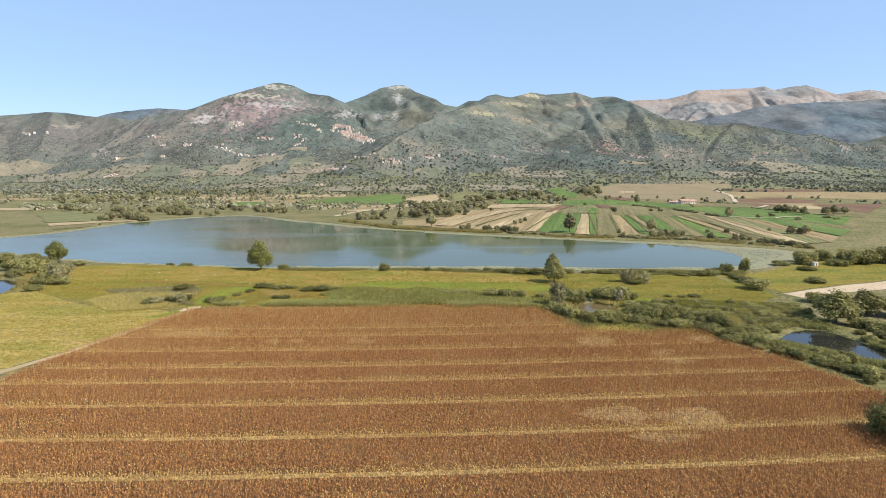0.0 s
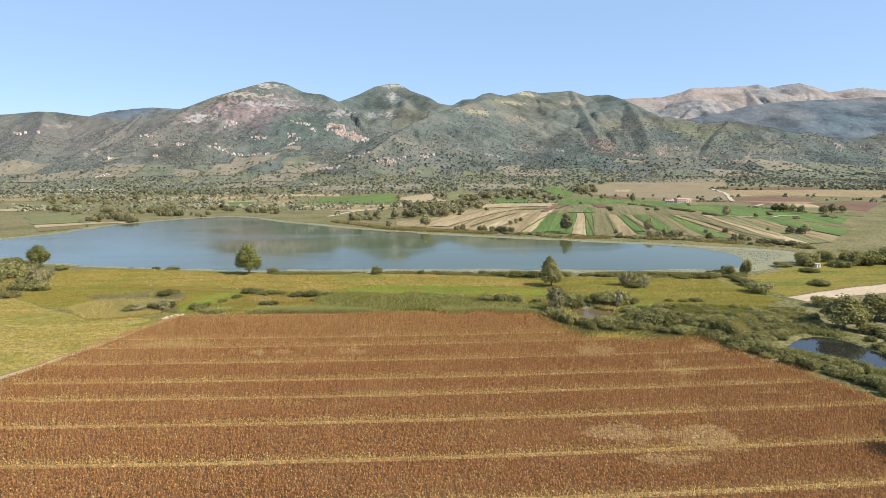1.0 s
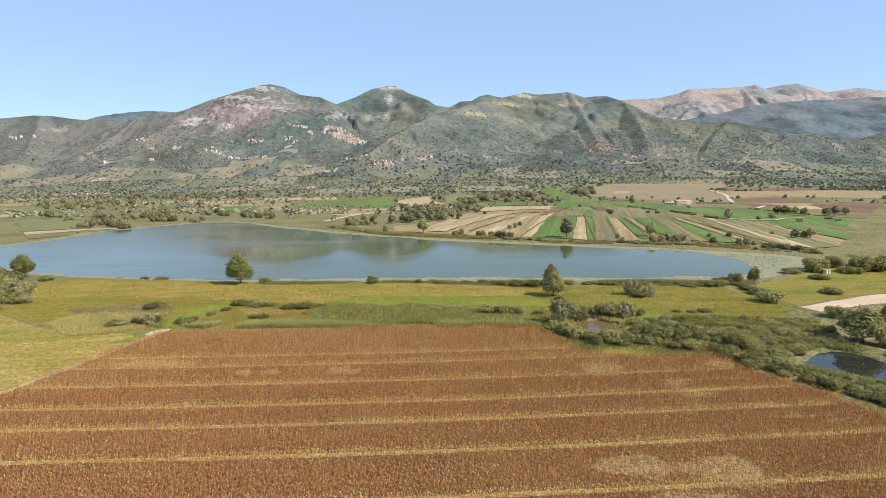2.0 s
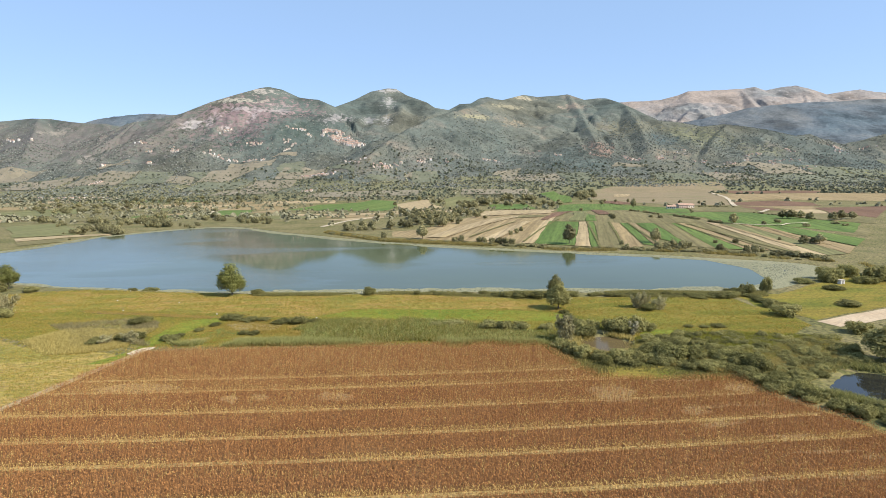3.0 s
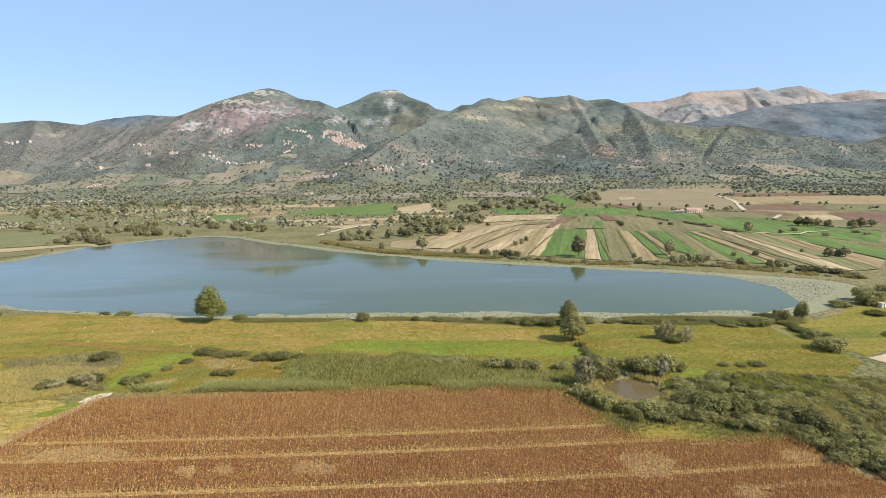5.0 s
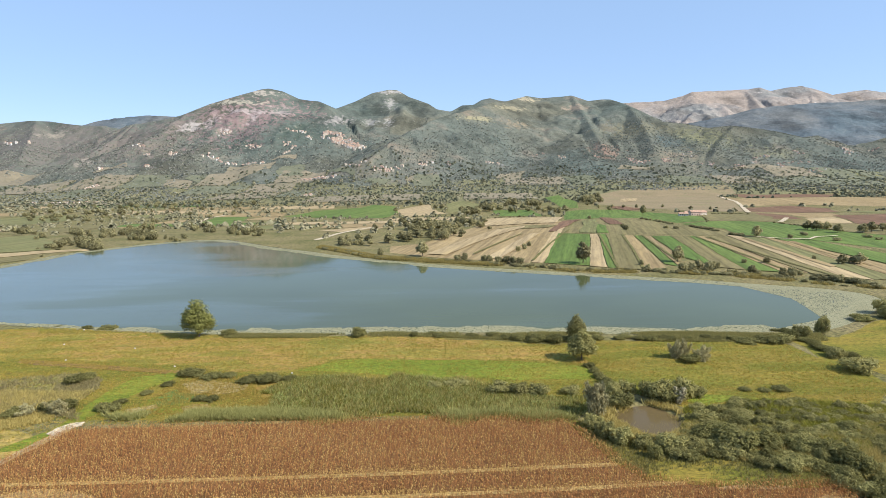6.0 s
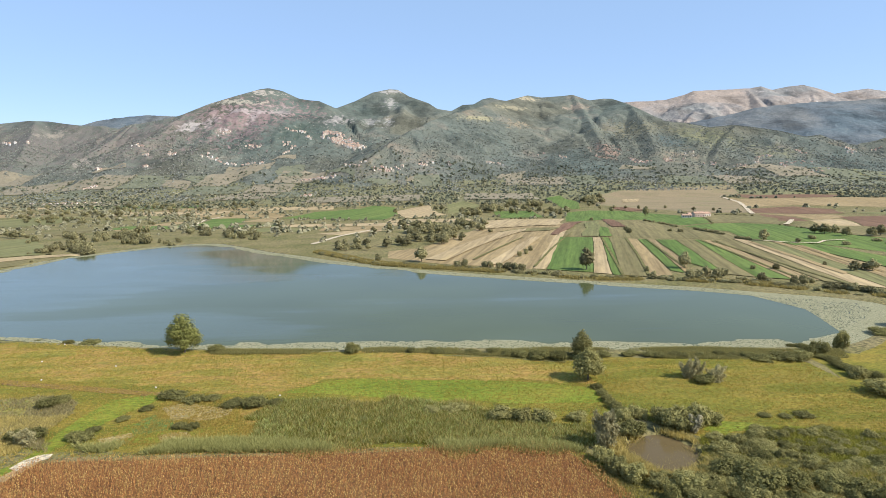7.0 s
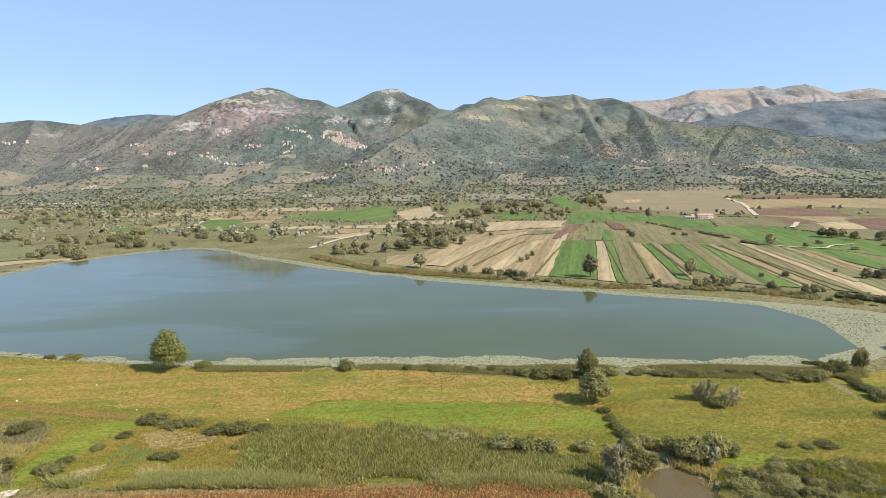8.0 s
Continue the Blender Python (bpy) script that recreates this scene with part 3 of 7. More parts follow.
# scrub and dry-grass tones are greyed in base colour to suggest haze
hill_mat = hill_material("hazed_scrub_hillside", (0.115, 0.125, 0.106), (0.19, 0.17, 0.138), (0.42, 0.39, 0.37), 0.68, meadow=(0.185, 0.175, 0.095), extra=[
    ((-1387, 2188, 158), (420, 700, 90), (0.155, 0.14, 0.125), 0.7),
    ((-1032, 2136, 142), (300, 600, 70), (0.17, 0.148, 0.128), 0.6),
    ((-657, 2236, 226), (200, 400, 84), (0.25, 0.178, 0.165), 0.3),
    ((-561, 2164, 175), (90, 260, 44), (0.22, 0.155, 0.15), 0.3),
    ((-865, 2204, 206), (90, 200, 34), (0.2, 0.165, 0.145), 0.4),
    ((-686, 2144, 174), (32, 90, 15), (0.46, 0.4, 0.35), 0.2),
    ((-755, 2184, 204), (22, 90, 34), (0.35, 0.295, 0.27), 0.4),
    ((-666, 2272, 259), (62, 120, 11), (0.33, 0.28, 0.26), 0.4),
    ((-617, 2212, 218), (20, 90, 36), (0.36, 0.3, 0.28), 0.4),
    ((-559, 2288, 249), (36, 90, 26), (0.33, 0.285, 0.26), 0.5),
    ((-637, 2400, 335), (50, 120, 14), (0.35, 0.31, 0.26), 0.2),
    ((-726, 2308, 295), (90, 160, 10), (0.36, 0.32, 0.25), 0.25),
    ((-817, 2156, 195), (26, 90, 22), (0.36, 0.32, 0.29), 0.4),
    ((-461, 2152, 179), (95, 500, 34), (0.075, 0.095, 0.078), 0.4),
    ((-175, 2500, 294), (22, 120, 26), (0.29, 0.275, 0.25), 0.35),
    ((-175, 2332, 207), (20, 120, 22), (0.34, 0.32, 0.29), 0.4),
    ((-182, 2612, 362), (60, 120, 12), (0.34, 0.315, 0.285), 0.2),
    ((-344, 2240, 221), (40, 120, 20), (0.31, 0.285, 0.26), 0.35),
    ((-235, 2304, 214), (34, 120, 12), (0.29, 0.275, 0.25), 0.4),
    ((143, 2084, 208), (60, 160, 10), (0.3, 0.27, 0.17), 0.2),
    ((354, 2516, 318), (70, 160, 10), (0.34, 0.29, 0.2), 0.2),
    ((269, 2308, 262), (60, 160, 12), (0.27, 0.24, 0.16), 0.3),
    ((529, 2416, 273), (36, 160, 14), (0.3, 0.24, 0.18), 0.2),
    ((493, 1836, 96), (40, 160, 22), (0.24, 0.17, 0.13), 0.2),
    ((264, 2156, 190), (50, 160, 16), (0.24, 0.2, 0.14), 0.3),
    ((852, 2064, 135), (90, 300, 40), (0.19, 0.185, 0.11), 0.5),
    ((658, 2076, 165), (110, 300, 30), (0.18, 0.165, 0.11), 0.5),
    ((988, 1940, 83), (90, 300, 20), (0.18, 0.175, 0.11), 0.5),
    ((-1438, 2432, 195), (26, 120, 16), (0.25, 0.22, 0.18), 0.4),
    ((-1015, 1924, 82), (36, 120, 12), (0.3, 0.26, 0.22), 0.5),
    # valley shade painted as a dark blue-green patch on the slope
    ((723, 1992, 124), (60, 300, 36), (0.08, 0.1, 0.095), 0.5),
])
high_mat = hill_material("high_bare_ridge", (0.235, 0.212, 0.197), (0.31, 0.27, 0.245), (0.48, 0.43, 0.395), 0.62)
# blue-grey base colour carries the aerial haze over the distant woods
hazed_mat = hill_material("hazed_wooded_slope", (0.115, 0.132, 0.145), (0.16, 0.17, 0.175), (0.38, 0.38, 0.37), 0.74)

range_of("hill_range", MAIN, -1.0, 1.04, 1150, 3150, hill_mat, "limestone hills with two summits, green-brown scrub slopes greyed for haze", 300, 720)
range_of("far_ridge_bare", HIGH, 0.2, 1.03, 3300, 4500, high_mat, "high bare limestone ridge in pale rose-brown, far behind", 170, 340)
range_of("far_ridge_wooded", MIDDLE, 0.3, 1.03, 2250, 3600, hazed_mat, "wooded ridge before the bare heights, tinted blue-green for haze", 150, 280)
range_of("far_ridge_west", BEHIND, -0.66, -0.31, 3300, 4350, hazed_mat, "smooth wooded ridge far behind the hills, tinted blue-green for haze", 90, 160)


def land_z(x, y):
    """Height of plain and foot slopes together."""
    x, y = np.asarray(x, float), np.asarray(y, float)
    z, hilly = ground_z(x, y), y > 1150
    if hilly.any():
        z[hilly] = np.maximum(z[hilly], MAIN(x[hilly], y[hilly]))
    return z


# ---- fields ----
BAND = lambda x: 0.045 * x + 0.0003 * x * x
SUNFLOWER = [(-70.7, 167.8), (-23.6, 169.4), (24.4, 170.4), (28.6, 162.8), (31.8, 153.3), (34.2, 145.7), (45.4, 143.1), (62.6, 143.5), (63.4, 134), (71.8, 119.4), (76.2, 104.6)] + [(79, 98), (82, 80), (86, 40), (60, 20), (-60, 20), (-86, 40)] + [(-82.7, 118.3), (-79.9, 130.9), (-76, 149.9)]
field("field_sunflower", SUNFLOWER, field_soil, 0.03, "large field of dry brown sunflowers in long rows", edge=0.5, step=8)
field("field_meadow_ground", [(-127.4, 247), (-55.4, 232), (0, 229.5), (34.5, 221.3), (97.5, 218.4), (98.5, 203.6), (104, 226), (116, 223), (104, 199), (102, 182.5), (79.9, 163.2), (63.7, 161.5), (38.3, 187.7), (23.5, 171.5), (-69, 172), (-80, 175), (-106, 178), (-134, 194), (-133, 212), (-150, 235)], mead_olive, 0.02, "rough olive grass between the mown meadows", edge=1.0, step=8)
field("field_golden_meadow", [(-127.4, 248.2), (-101.7, 246.9), (-55.4, 233), (-0, 230.4), (20.7, 226.2), (34.5, 221.3), (40.2, 210.2), (39.6, 202.8), (14.6, 207.1), (-21, 210), (-34.6, 201.7), (-40.4, 200.4), (-65, 205.1), (-87.4, 210.4), (-103.6, 214.6)] + [(-132.9, 212.4), (-162.8, 239.4), (-142.4, 243.1)], mead_gold, 0.04, "golden-green mown meadow by the lake", edge=5.0, step=8)
field("field_green_meadow", [(-34.4, 200.7), (-25.6, 206.8), (-15.6, 209.8), (0.3, 207.7), (14.6, 206.5), (37.8, 200.9), (38.1, 192.9), (28.5, 191.9), (12.2, 192.5), (0.5, 192.4), (-14, 197)], mead_green, 0.06, "fresh green strip of meadow", edge=2.2, step=8)
field("field_olive_meadow", [(46, 223.8), (63.4, 221.7), (91.5, 220.4), (98.2, 215.2), (98.5, 203.6)] + [(102, 182.5), (85.2, 167.8), (78.3, 163.3), (66.2, 168.1), (54.2, 181.7), (40.9, 192)], mead_olive, 0.05, "mown olive-green meadow beside the lake", edge=1.5, step=8)
field("field_west_meadow", [(-139.9, 188.8), (-133.2, 194.8), (-104.6, 174.1), (-76, 165.4), (-71.2, 165.3), (-76.5, 147.6), (-82.1, 129.1), (-87.9, 116.5)] + [(-95, 90), (-150, 110), (-190, 180)], mead_west, 0.05, "yellow-green mown meadow beside the sunflower field", edge=1.5, step=8)
field("field_dry_patch", [(-58, 193.6), (-54.3, 195.4), (-48.5, 192.7), (-44, 191.4), (-45.4, 187.9), (-51.1, 188.1), (-52.6, 185.2), (-56.4, 188.6)], dry_grass, 0.08, "patch of pale flattened dry grass", edge=2.5, step=4, size=4.0)
field("field_green_patch", [(-63.4, 180.1), (-59.6, 185), (-52.2, 182), (-49.1, 183.5), (-44, 178.8), (-51.1, 176.4), (-59.4, 176.6)], mead_green, 0.09, "fresh green patch in rough grass", edge=2.5, step=4, size=4.0)
field("field_ochre_patch", [(-42.5, 190.6), (-32.2, 192.9), (-29.2, 183.9), (-33.1, 180.6), (-39.1, 184.3)], mead_gold, 0.08, "ochre patch of dry weeds", edge=2.5, step=4, size=4.0)
field("field_rough_grass", [(-66, 174.6), (-59.5, 197.5), (-34.4, 196.6), (-32.9, 173.4)], mead_olive, 0.045, "rough olive grass beside the reeds", edge=3.0, step=8)
field("field_grass_strip", [(25.5, 172.3), (31.9, 164.5), (41.3, 157.3), (53.4, 154.7), (66.7, 151.2), (65.8, 136.4), (63.3, 142.1), (45, 141.7), (33.9, 144.3), (30.7, 151.2), (27.6, 161.7)], mead_olive, 0.055, "rough olive grass strip along the sunflowers", edge=1.5, step=6)
field("field_green_corner", [(53.2, 177), (59, 180.5), (70.2, 179.7), (75.2, 177.5), (65.6, 175.3), (56, 174.4)], mead_green, 0.075, "fresh green patch in the meadow by the thicket", edge=3.0, step=5, size=5.0)
bx, by = (sum(v) / len(POND_REED) for v in zip(*POND_REED))
field("field_pond_bank", [(bx + (x - bx) * 1.75, by + (y - by) * 1.6) for x, y in POND_REED[::4]], ditch_mat, 0.12, "dark weedy bank round the still pond", edge=2.0, step=3)
field("field_lake_end", [(100.2, 225.2), (114.4, 221.9), (137, 237.3), (156.7, 255.9), (173, 256.7), (149.1, 216.7), (126.7, 204.8), (118.3, 206.6), (103.9, 199.1), (101.9, 206.4)], mead_olive, 0.045, "rough olive grass at the lake's end", edge=1.5, step=8)
field("field_bare_tan", [(106, 186.6), (127.5, 197), (152.5, 206.4)] + [(190, 225), (185, 200)] + [(142.9, 193), (127.1, 188), (108.3, 180)], bare_soil, 0.07, "bare tan ploughed field beyond the bushes", edge=0.8, step=10)
field("field_east_meadow", [(104, 200.2), (133, 229.7), (146.2, 237.3), (181.4, 246.5)] + [(230, 270), (215, 235)] + [(154, 208.5), (128.7, 198.9), (106.7, 188.3)], mead_olive, 0.05, "smooth green meadow by the lake's end", edge=0.8, step=10)

# strips beyond the lake
STRIPS = (
    ("tan fan of stubble", stubble, [(-26.7, 414.0), (-9.6, 398.5), (9.2, 386.5), (24.2, 381.0), (39.7, 371.5), (48.9, 368.5), (91.9, 519.5), (129.4, 668.5), (73.2, 792.0), (57.6, 750.0), (40.3, 612.5), (7.8, 502.0), (-11.4, 454.5), (-29.1, 445.0)]),
    ("olive band of dry grass", olive_crop, [(153.9, 700.0), (177.1, 720.0), (212.9, 680.0), (205.4, 572.5), (221.8, 516.0), (211.3, 476.0), (137.5, 499.5), (93.0, 514.5)]),
    ("green band of meadow", crop_green, [(183.0, 926.0), (225.1, 966.0), (269.1, 944.0), (297.7, 844.0), (302.9, 754.0), (259.3, 638.0), (219.8, 609.0), (220.9, 722.0), (186.5, 732.0), (137.6, 708.0)]),
    ("wide bright green field", crop_green, [(215.8, 592.5), (256.5, 628.0), (282.0, 631.0), (302.7, 596.0), (297.2, 534.0), (296.4, 499.0), (308.1, 459.5), (261.7, 398.0), (244.6, 442.5), (227.5, 464.0), (223.5, 474.5), (213.1, 479.5), (226.5, 530.5)]),
    ("olive pasture behind the farm", olive_crop, [(341.9, 828.0), (398.4, 826.0), (357.1, 697.0), (307.1, 604.0), (287.1, 641.5), (265.1, 648.5)]),
    ("wide tan stubble field", tan_plain, [(267.5, 1100.0), (345.8, 1352.0), (421.9, 1412.0), (673.9, 1466.0), (640.0, 1356.0), (564.4, 1278.0), (502.0, 1074.0), (408.9, 858.0), (362.2, 874.0), (334.4, 942.0), (300.3, 990.0)]),
    ("broad tan field of stubble", stubble, [(570.3, 1276.0), (571.9, 1206.0), (778.0, 1210.0), (841.6, 1126.0), (682.1, 922.0), (556.2, 1012.0), (466.2, 978.0)]),
    ("long brown ploughed field", plough, [(456.5, 952.0), (541.2, 986.0), (554.3, 912.0), (500.1, 804.0), (449.9, 804.0), (413.8, 856.0)]),
    ("tan stubble field", stubble, [(405.6, 840.0), (441.5, 790.0), (473.4, 776.0), (434.7, 698.5), (376.2, 662.0), (406.7, 748.0)]),
    ("red-brown ploughed field", plough, [(402.0, 826.0), (397.2, 734.0), (357.3, 642.0), (336.6, 662.0)]),
    ("red-brown ploughed field", plough, [(434.1, 716.0), (540.9, 742.0), (354.2, 504.0), (357.8, 566.5)]),
    ("tan stubble field", straw_pale, [(363.9, 653.0), (409.8, 677.0), (356.4, 566.5), (327.0, 574.5)]),
    ("narrow brown ploughed field", plough, [(623.3, 1334.0), (759.9, 1344.0), (824.1, 1296.0), (750.9, 1218.0), (590.7, 1222.0)]),
    ("olive grass strip", olive_crop, [(300.4, 587.5), (322.7, 567.5), (349.1, 554.0), (344.8, 492.0), (314.0, 452.5), (298.1, 498.5), (300.6, 539.5)]),
    ("tan field by the lane", olive_crop, [(255.5, 460.0), (281.1, 470.0), (281.5, 411.0), (255.0, 377.0)]),
    ("pale straw strip of stubble", straw_pale, [(49.8, 368.5), (55.5, 366.0), (77.1, 443.5), (109.7, 572.0), (104.7, 573.0), (70.1, 444.5)]),
    ("bright green strip of young crop", crop_green, [(56.3, 366.0), (77.4, 355.5), (114.0, 503.0), (92.2, 510.0)]),
    ("straw-coloured strip of stubble", straw_pale, [(77.2, 353.5), (84.4, 349.5), (119.6, 502.0), (114.3, 502.5)]),
    ("narrow bright green strip of crop", crop_green, [(84.5, 348.0), (88.5, 346.0), (125.1, 501.0), (120.0, 502.0)]),
    ("olive-tan strip of stubble", olive_crop, [(88.8, 346.0), (98.9, 340.5), (136.3, 495.5), (125.5, 501.0)]),
    ("straw-coloured strip of stubble", stubble, [(99.9, 340.5), (111.1, 342.5), (140.9, 487.0), (135.9, 491.5)]),
    ("green strip of crop", crop_green, [(115.2, 357.0), (119.1, 350.0), (147.8, 486.0), (141.9, 486.5)]),
    ("straw-coloured strip of stubble", stubble, [(120.0, 351.5), (132.4, 377.5), (151.4, 481.5), (148.2, 486.0)]),
    ("bright green strip of young crop", crop_green, [(134.0, 381.5), (137.5, 344.5), (164.9, 479.5), (152.2, 481.5)]),
    ("olive strip of dry grass", olive_crop, [(137.8, 344.5), (146.6, 336.0), (176.7, 477.5), (165.3, 479.5)]),
    ("green strip of crop", crop_green, [(146.9, 336.0), (158.9, 329.0), (181.6, 477.0), (177.1, 477.5)]),
    ("tan strip of stubble", stubble, [(159.4, 329.0), (168.8, 325.0), (187.3, 473.0), (182.0, 477.0)]),
    ("olive strip of dry grass", olive_crop, [(169.4, 323.5), (176.9, 314.5), (202.7, 477.5), (188.6, 472.5)]),
    ("wide tan strip of stubble", straw_pale, [(177.4, 314.5), (185.7, 306.5), (211.3, 476.0), (204.9, 480.5)]),
    ("green strip of crop", crop_pale, [(186.2, 306.5), (198.2, 310.5), (222.5, 467.5), (212.1, 476.0)]),
    ("tan strip of stubble", stubble, [(198.7, 310.5), (218.7, 334.0), (225.8, 461.0), (222.9, 467.5)]),
    ("green strip of crop", crop_green, [(221.6, 337.0), (246.4, 366.0), (243.0, 440.0), (226.6, 461.0)]),
    ("pale straw band of stubble", straw_pale, [(-4.9, 405.0), (6.3, 399.5), (21.3, 442.0), (59.3, 535.0), (75.9, 573.0), (78.9, 594.0), (50.0, 553.0), (10.7, 449.0)]),
    ("pale straw band of stubble", straw_pale, [(26.9, 384.5), (35.0, 383.5), (44.2, 409.0), (78.6, 512.0), (70.9, 509.0), (46.0, 439.0)]),
    ("straw band of stubble", straw_pale, [(57.6, 750.0), (84.3, 770.0), (147.3, 764.0), (115.0, 638.5), (83.7, 627.5), (41.6, 595.5)]),
    ("olive-brown band of stubble", olive_crop, [(51.1, 565.0), (80.1, 602.0), (110.5, 602.5), (95.3, 569.0), (64.2, 556.5)]),
    ("brown ploughed wedge", plough, [(126.7, 669.5), (153.9, 700.0), (113.4, 585.0), (94.1, 528.5), (87.2, 524.5)]),
    ("red-brown ploughed patch", plough, [(185.8, 748.0), (193.5, 730.0), (166.7, 597.0), (154.4, 599.5)]),
    ("pale field beside the strips", crop_pale, [(152.9, 686.0), (172.2, 706.0), (121.7, 510.0), (109.5, 512.0)]),
    ("small green field", crop_green, [(143.9, 602.0), (147.2, 584.5), (130.7, 509.0), (122.5, 510.0)]),
    ("pale straw field", straw_pale, [(359.7, 1246.0), (397.4, 1260.0), (363.9, 1164.0), (327.3, 1138.0)]),
    ("brown field on the plain", plough, [(266.8, 1010.0), (299.4, 1030.0), (303.5, 948.0), (273.0, 930.0)]),
    ("straw line between crops", stubble, [(224.8, 439.5), (228.8, 439.0), (213.3, 344.5), (209.0, 341.5)]),
    ("straw line between crops", stubble, [(205.9, 460.5), (209.4, 460.0), (193.0, 342.5), (188.3, 339.5)]),
    ("green clearing on the slope", crop_green, [(220.8, 1302.0), (257.1, 1340.0), (259.8, 1194.0), (222.5, 1006.0), (195.5, 986.0), (207.8, 1116.0)]),
    ("pale green field among trees", crop_pale, [(17.3, 1166.0), (51.7, 1252.0), (76.6, 1134.0), (57.0, 1004.0), (17.8, 926.0)]),
    ("green field among trees", crop_green, [(83.9, 972.0), (141.6, 972.0), (133.7, 818.0), (79.7, 822.0)]),
    ("green field among trees", crop_green, [(-210.5, 892.0), (-189.0, 1018.0), (-126.5, 1086.0), (-115.6, 1164.0), (-70.7, 1104.0), (-56.5, 956.0), (-65.6, 822.0), (-125.4, 842.0)]),
    ("tan field among trees", straw_pale, [(-63.9, 1004.0), (-36.5, 1096.0), (-13.3, 1156.0), (-7.1, 1018.0), (13.6, 914.0), (-38.3, 842.0)]),
    ("green field behind the reeds", crop_green, [(-268.8, 746.0), (-311.5, 916.0), (-272.7, 944.0), (-239.5, 818.0), (-228.1, 674.0)]),
    ("straw field by the lane", stubble, [(-336.4, 694.0), (-327.8, 750.0), (-338.2, 832.0), (-314.8, 854.0), (-298.8, 742.0), (-297.5, 635.5)]),
    ("tan field on the lake shore", straw_pale, [(-279.7, 430.0), (-256.5, 447.0), (-228.1, 454.0), (-224.2, 447.0), (-247.6, 433.5), (-266.7, 412.5)]),
    ("brown weedy bank", olive_crop, [(-264.8, 410.0), (-246.0, 431.0), (-232.1, 436.5), (-233.4, 411.5), (-249.0, 388.5)]),
    ("yellow-green meadow", crop_pale, [(-355.7, 532.0), (-335.3, 567.5), (-263.4, 481.5), (-252.1, 451.5), (-285.3, 437.5)]),
    ("pale green meadow", crop_pale, [(-645.8, 920.0), (-609.9, 986.0), (-538.9, 996.0), (-489.4, 896.0), (-484.2, 784.0), (-514.3, 744.0)]),
    ("olive meadow", olive_crop, [(-366.8, 627.5), (-386.4, 730.0), (-343.4, 696.0), (-319.2, 587.5)]),
    ("tan field among trees", olive_crop, [(-68.8, 490.5), (-56.4, 520.5), (-29.2, 499.5), (-30.2, 459.5), (-56.8, 463.0)]),
    ("pale lane field", straw_pale, [(-100.5, 570.0), (-67.8, 612.5), (-51.8, 634.5), (-47.9, 592.0), (-78.9, 554.0)]),
    ("straw stubble field", stubble, [(-245.1, 820.0), (-235.3, 898.0), (-214.0, 906.0), (-203.1, 808.0)]),
)
for i, (label, mat, poly) in enumerate(STRIPS):
    field("field_strip", poly, mat, (0.10 if i < 15 else 0.3 if i < 32 else 0.5 if i < 45 else 0.2) + 0.015 * (i % 7), label, edge=0.9 if poly[0][1] < 500 else 3.0, step=14 if poly[0][1] < 500 else 25, size=30.0)


for poly, mat, label in (
        ([(-570, 1708), (-583, 1788), (-532, 1788), (-459, 1804), (-452, 1740), (-485, 1680), (-522, 1644)], slope_crop, "tan field on the foot of the hills"),
        ([(-434, 1716), (-431, 1768), (-369, 1780), (-346, 1644), (-393, 1644)], slope_green, "pale green field on the foot of the hills"),
        ([(-477, 1824), (-458, 1848), (-409, 1860), (-403, 1832)], slope_crop, "pale field on the foot of the hills"),
        ([(-178, 1516), (-159, 1536), (-109, 1544), (-122, 1504)], slope_green, "green field on the foot of the hills"),
        ([(-77, 1544), (-64, 1576), (-7, 1600), (-7, 1568), (-41, 1532)], slope_crop, "pale field on the foot of the hills"),
        ([(-304, 1684), (-276, 1704), (-198, 1576), (-204, 1564)], slope_green, "green field on the foot of the hills"),
        ([(146, 1576), (162, 1628), (233, 1656), (207, 1576)], slope_crop, "pale field on the foot of the hills"),
        ([(476, 1664), (504, 1708), (580, 1680), (557, 1656)], slope_crop, "pale field on the foot of the hills"),
        ([(1023, 1584), (1118, 1712), (1173, 1708), (1080, 1588)], crop_pale, "pale green field below the hills"),
        ([(1113, 1608), (1185, 1696), (1292, 1724), (1211, 1616)], crop_pale, "pale green field below the hills"),
        ([(-951, 1760), (-952, 1808), (-876, 1808), (-862, 1764)], slope_crop, "tan field on the foot of the hills"),
        ([(-659, 1660), (-648, 1692), (-598, 1700), (-579, 1612)], slope_green, "green field on the foot of the hills"),
        ([(748, 1660), (764, 1672), (882, 1728), (849, 1680)], slope_crop, "pale field on the foot of the hills"),
        ([(-694, 1604), (-705, 1664), (-627, 1636), (-607, 1564)], slope_crop, "tan field on the foot of the hills")):
    field("field_slope", poly, mat, 1.2, label, edge=6.0, step=20, size=50.0)


def track(name, line, width, mat, lift, label, seed=1):
    """A dirt way of uneven width along a line."""
    pts = [Vector(p) for p in line]
    fine = []
    for a, b in zip(pts, pts[1:]):
        n = max(2, int((b - a).length / 4))
        fine += [a.lerp(b, k / n) for k in range(n)]
    fine.append(pts[-1])
    rnd, left, right = random.Random(seed), [], []
    for i, p in enumerate(fine):
        d = (fine[min(i + 1, len(fine) - 1)] - fine[max(i - 1, 0)]).normalized()
        w = width / 2 * rnd.uniform(0.8, 1.2)
        left.append((p.x - d.y * w, p.y + d.x * w))
        right.append((p.x + d.y * w, p.y - d.x * w))
    xy = np.array(left + right)
    n = len(left)
    z = ground_z(xy[:, 0], xy[:, 1]) + lift
    f = [(n + i, n + i + 1, i + 1, i) for i in range(n - 1)]
    return tagged(new(name, mesh_of(name, np.c_[xy, z], f, mat)), label, "track", kind="structure")


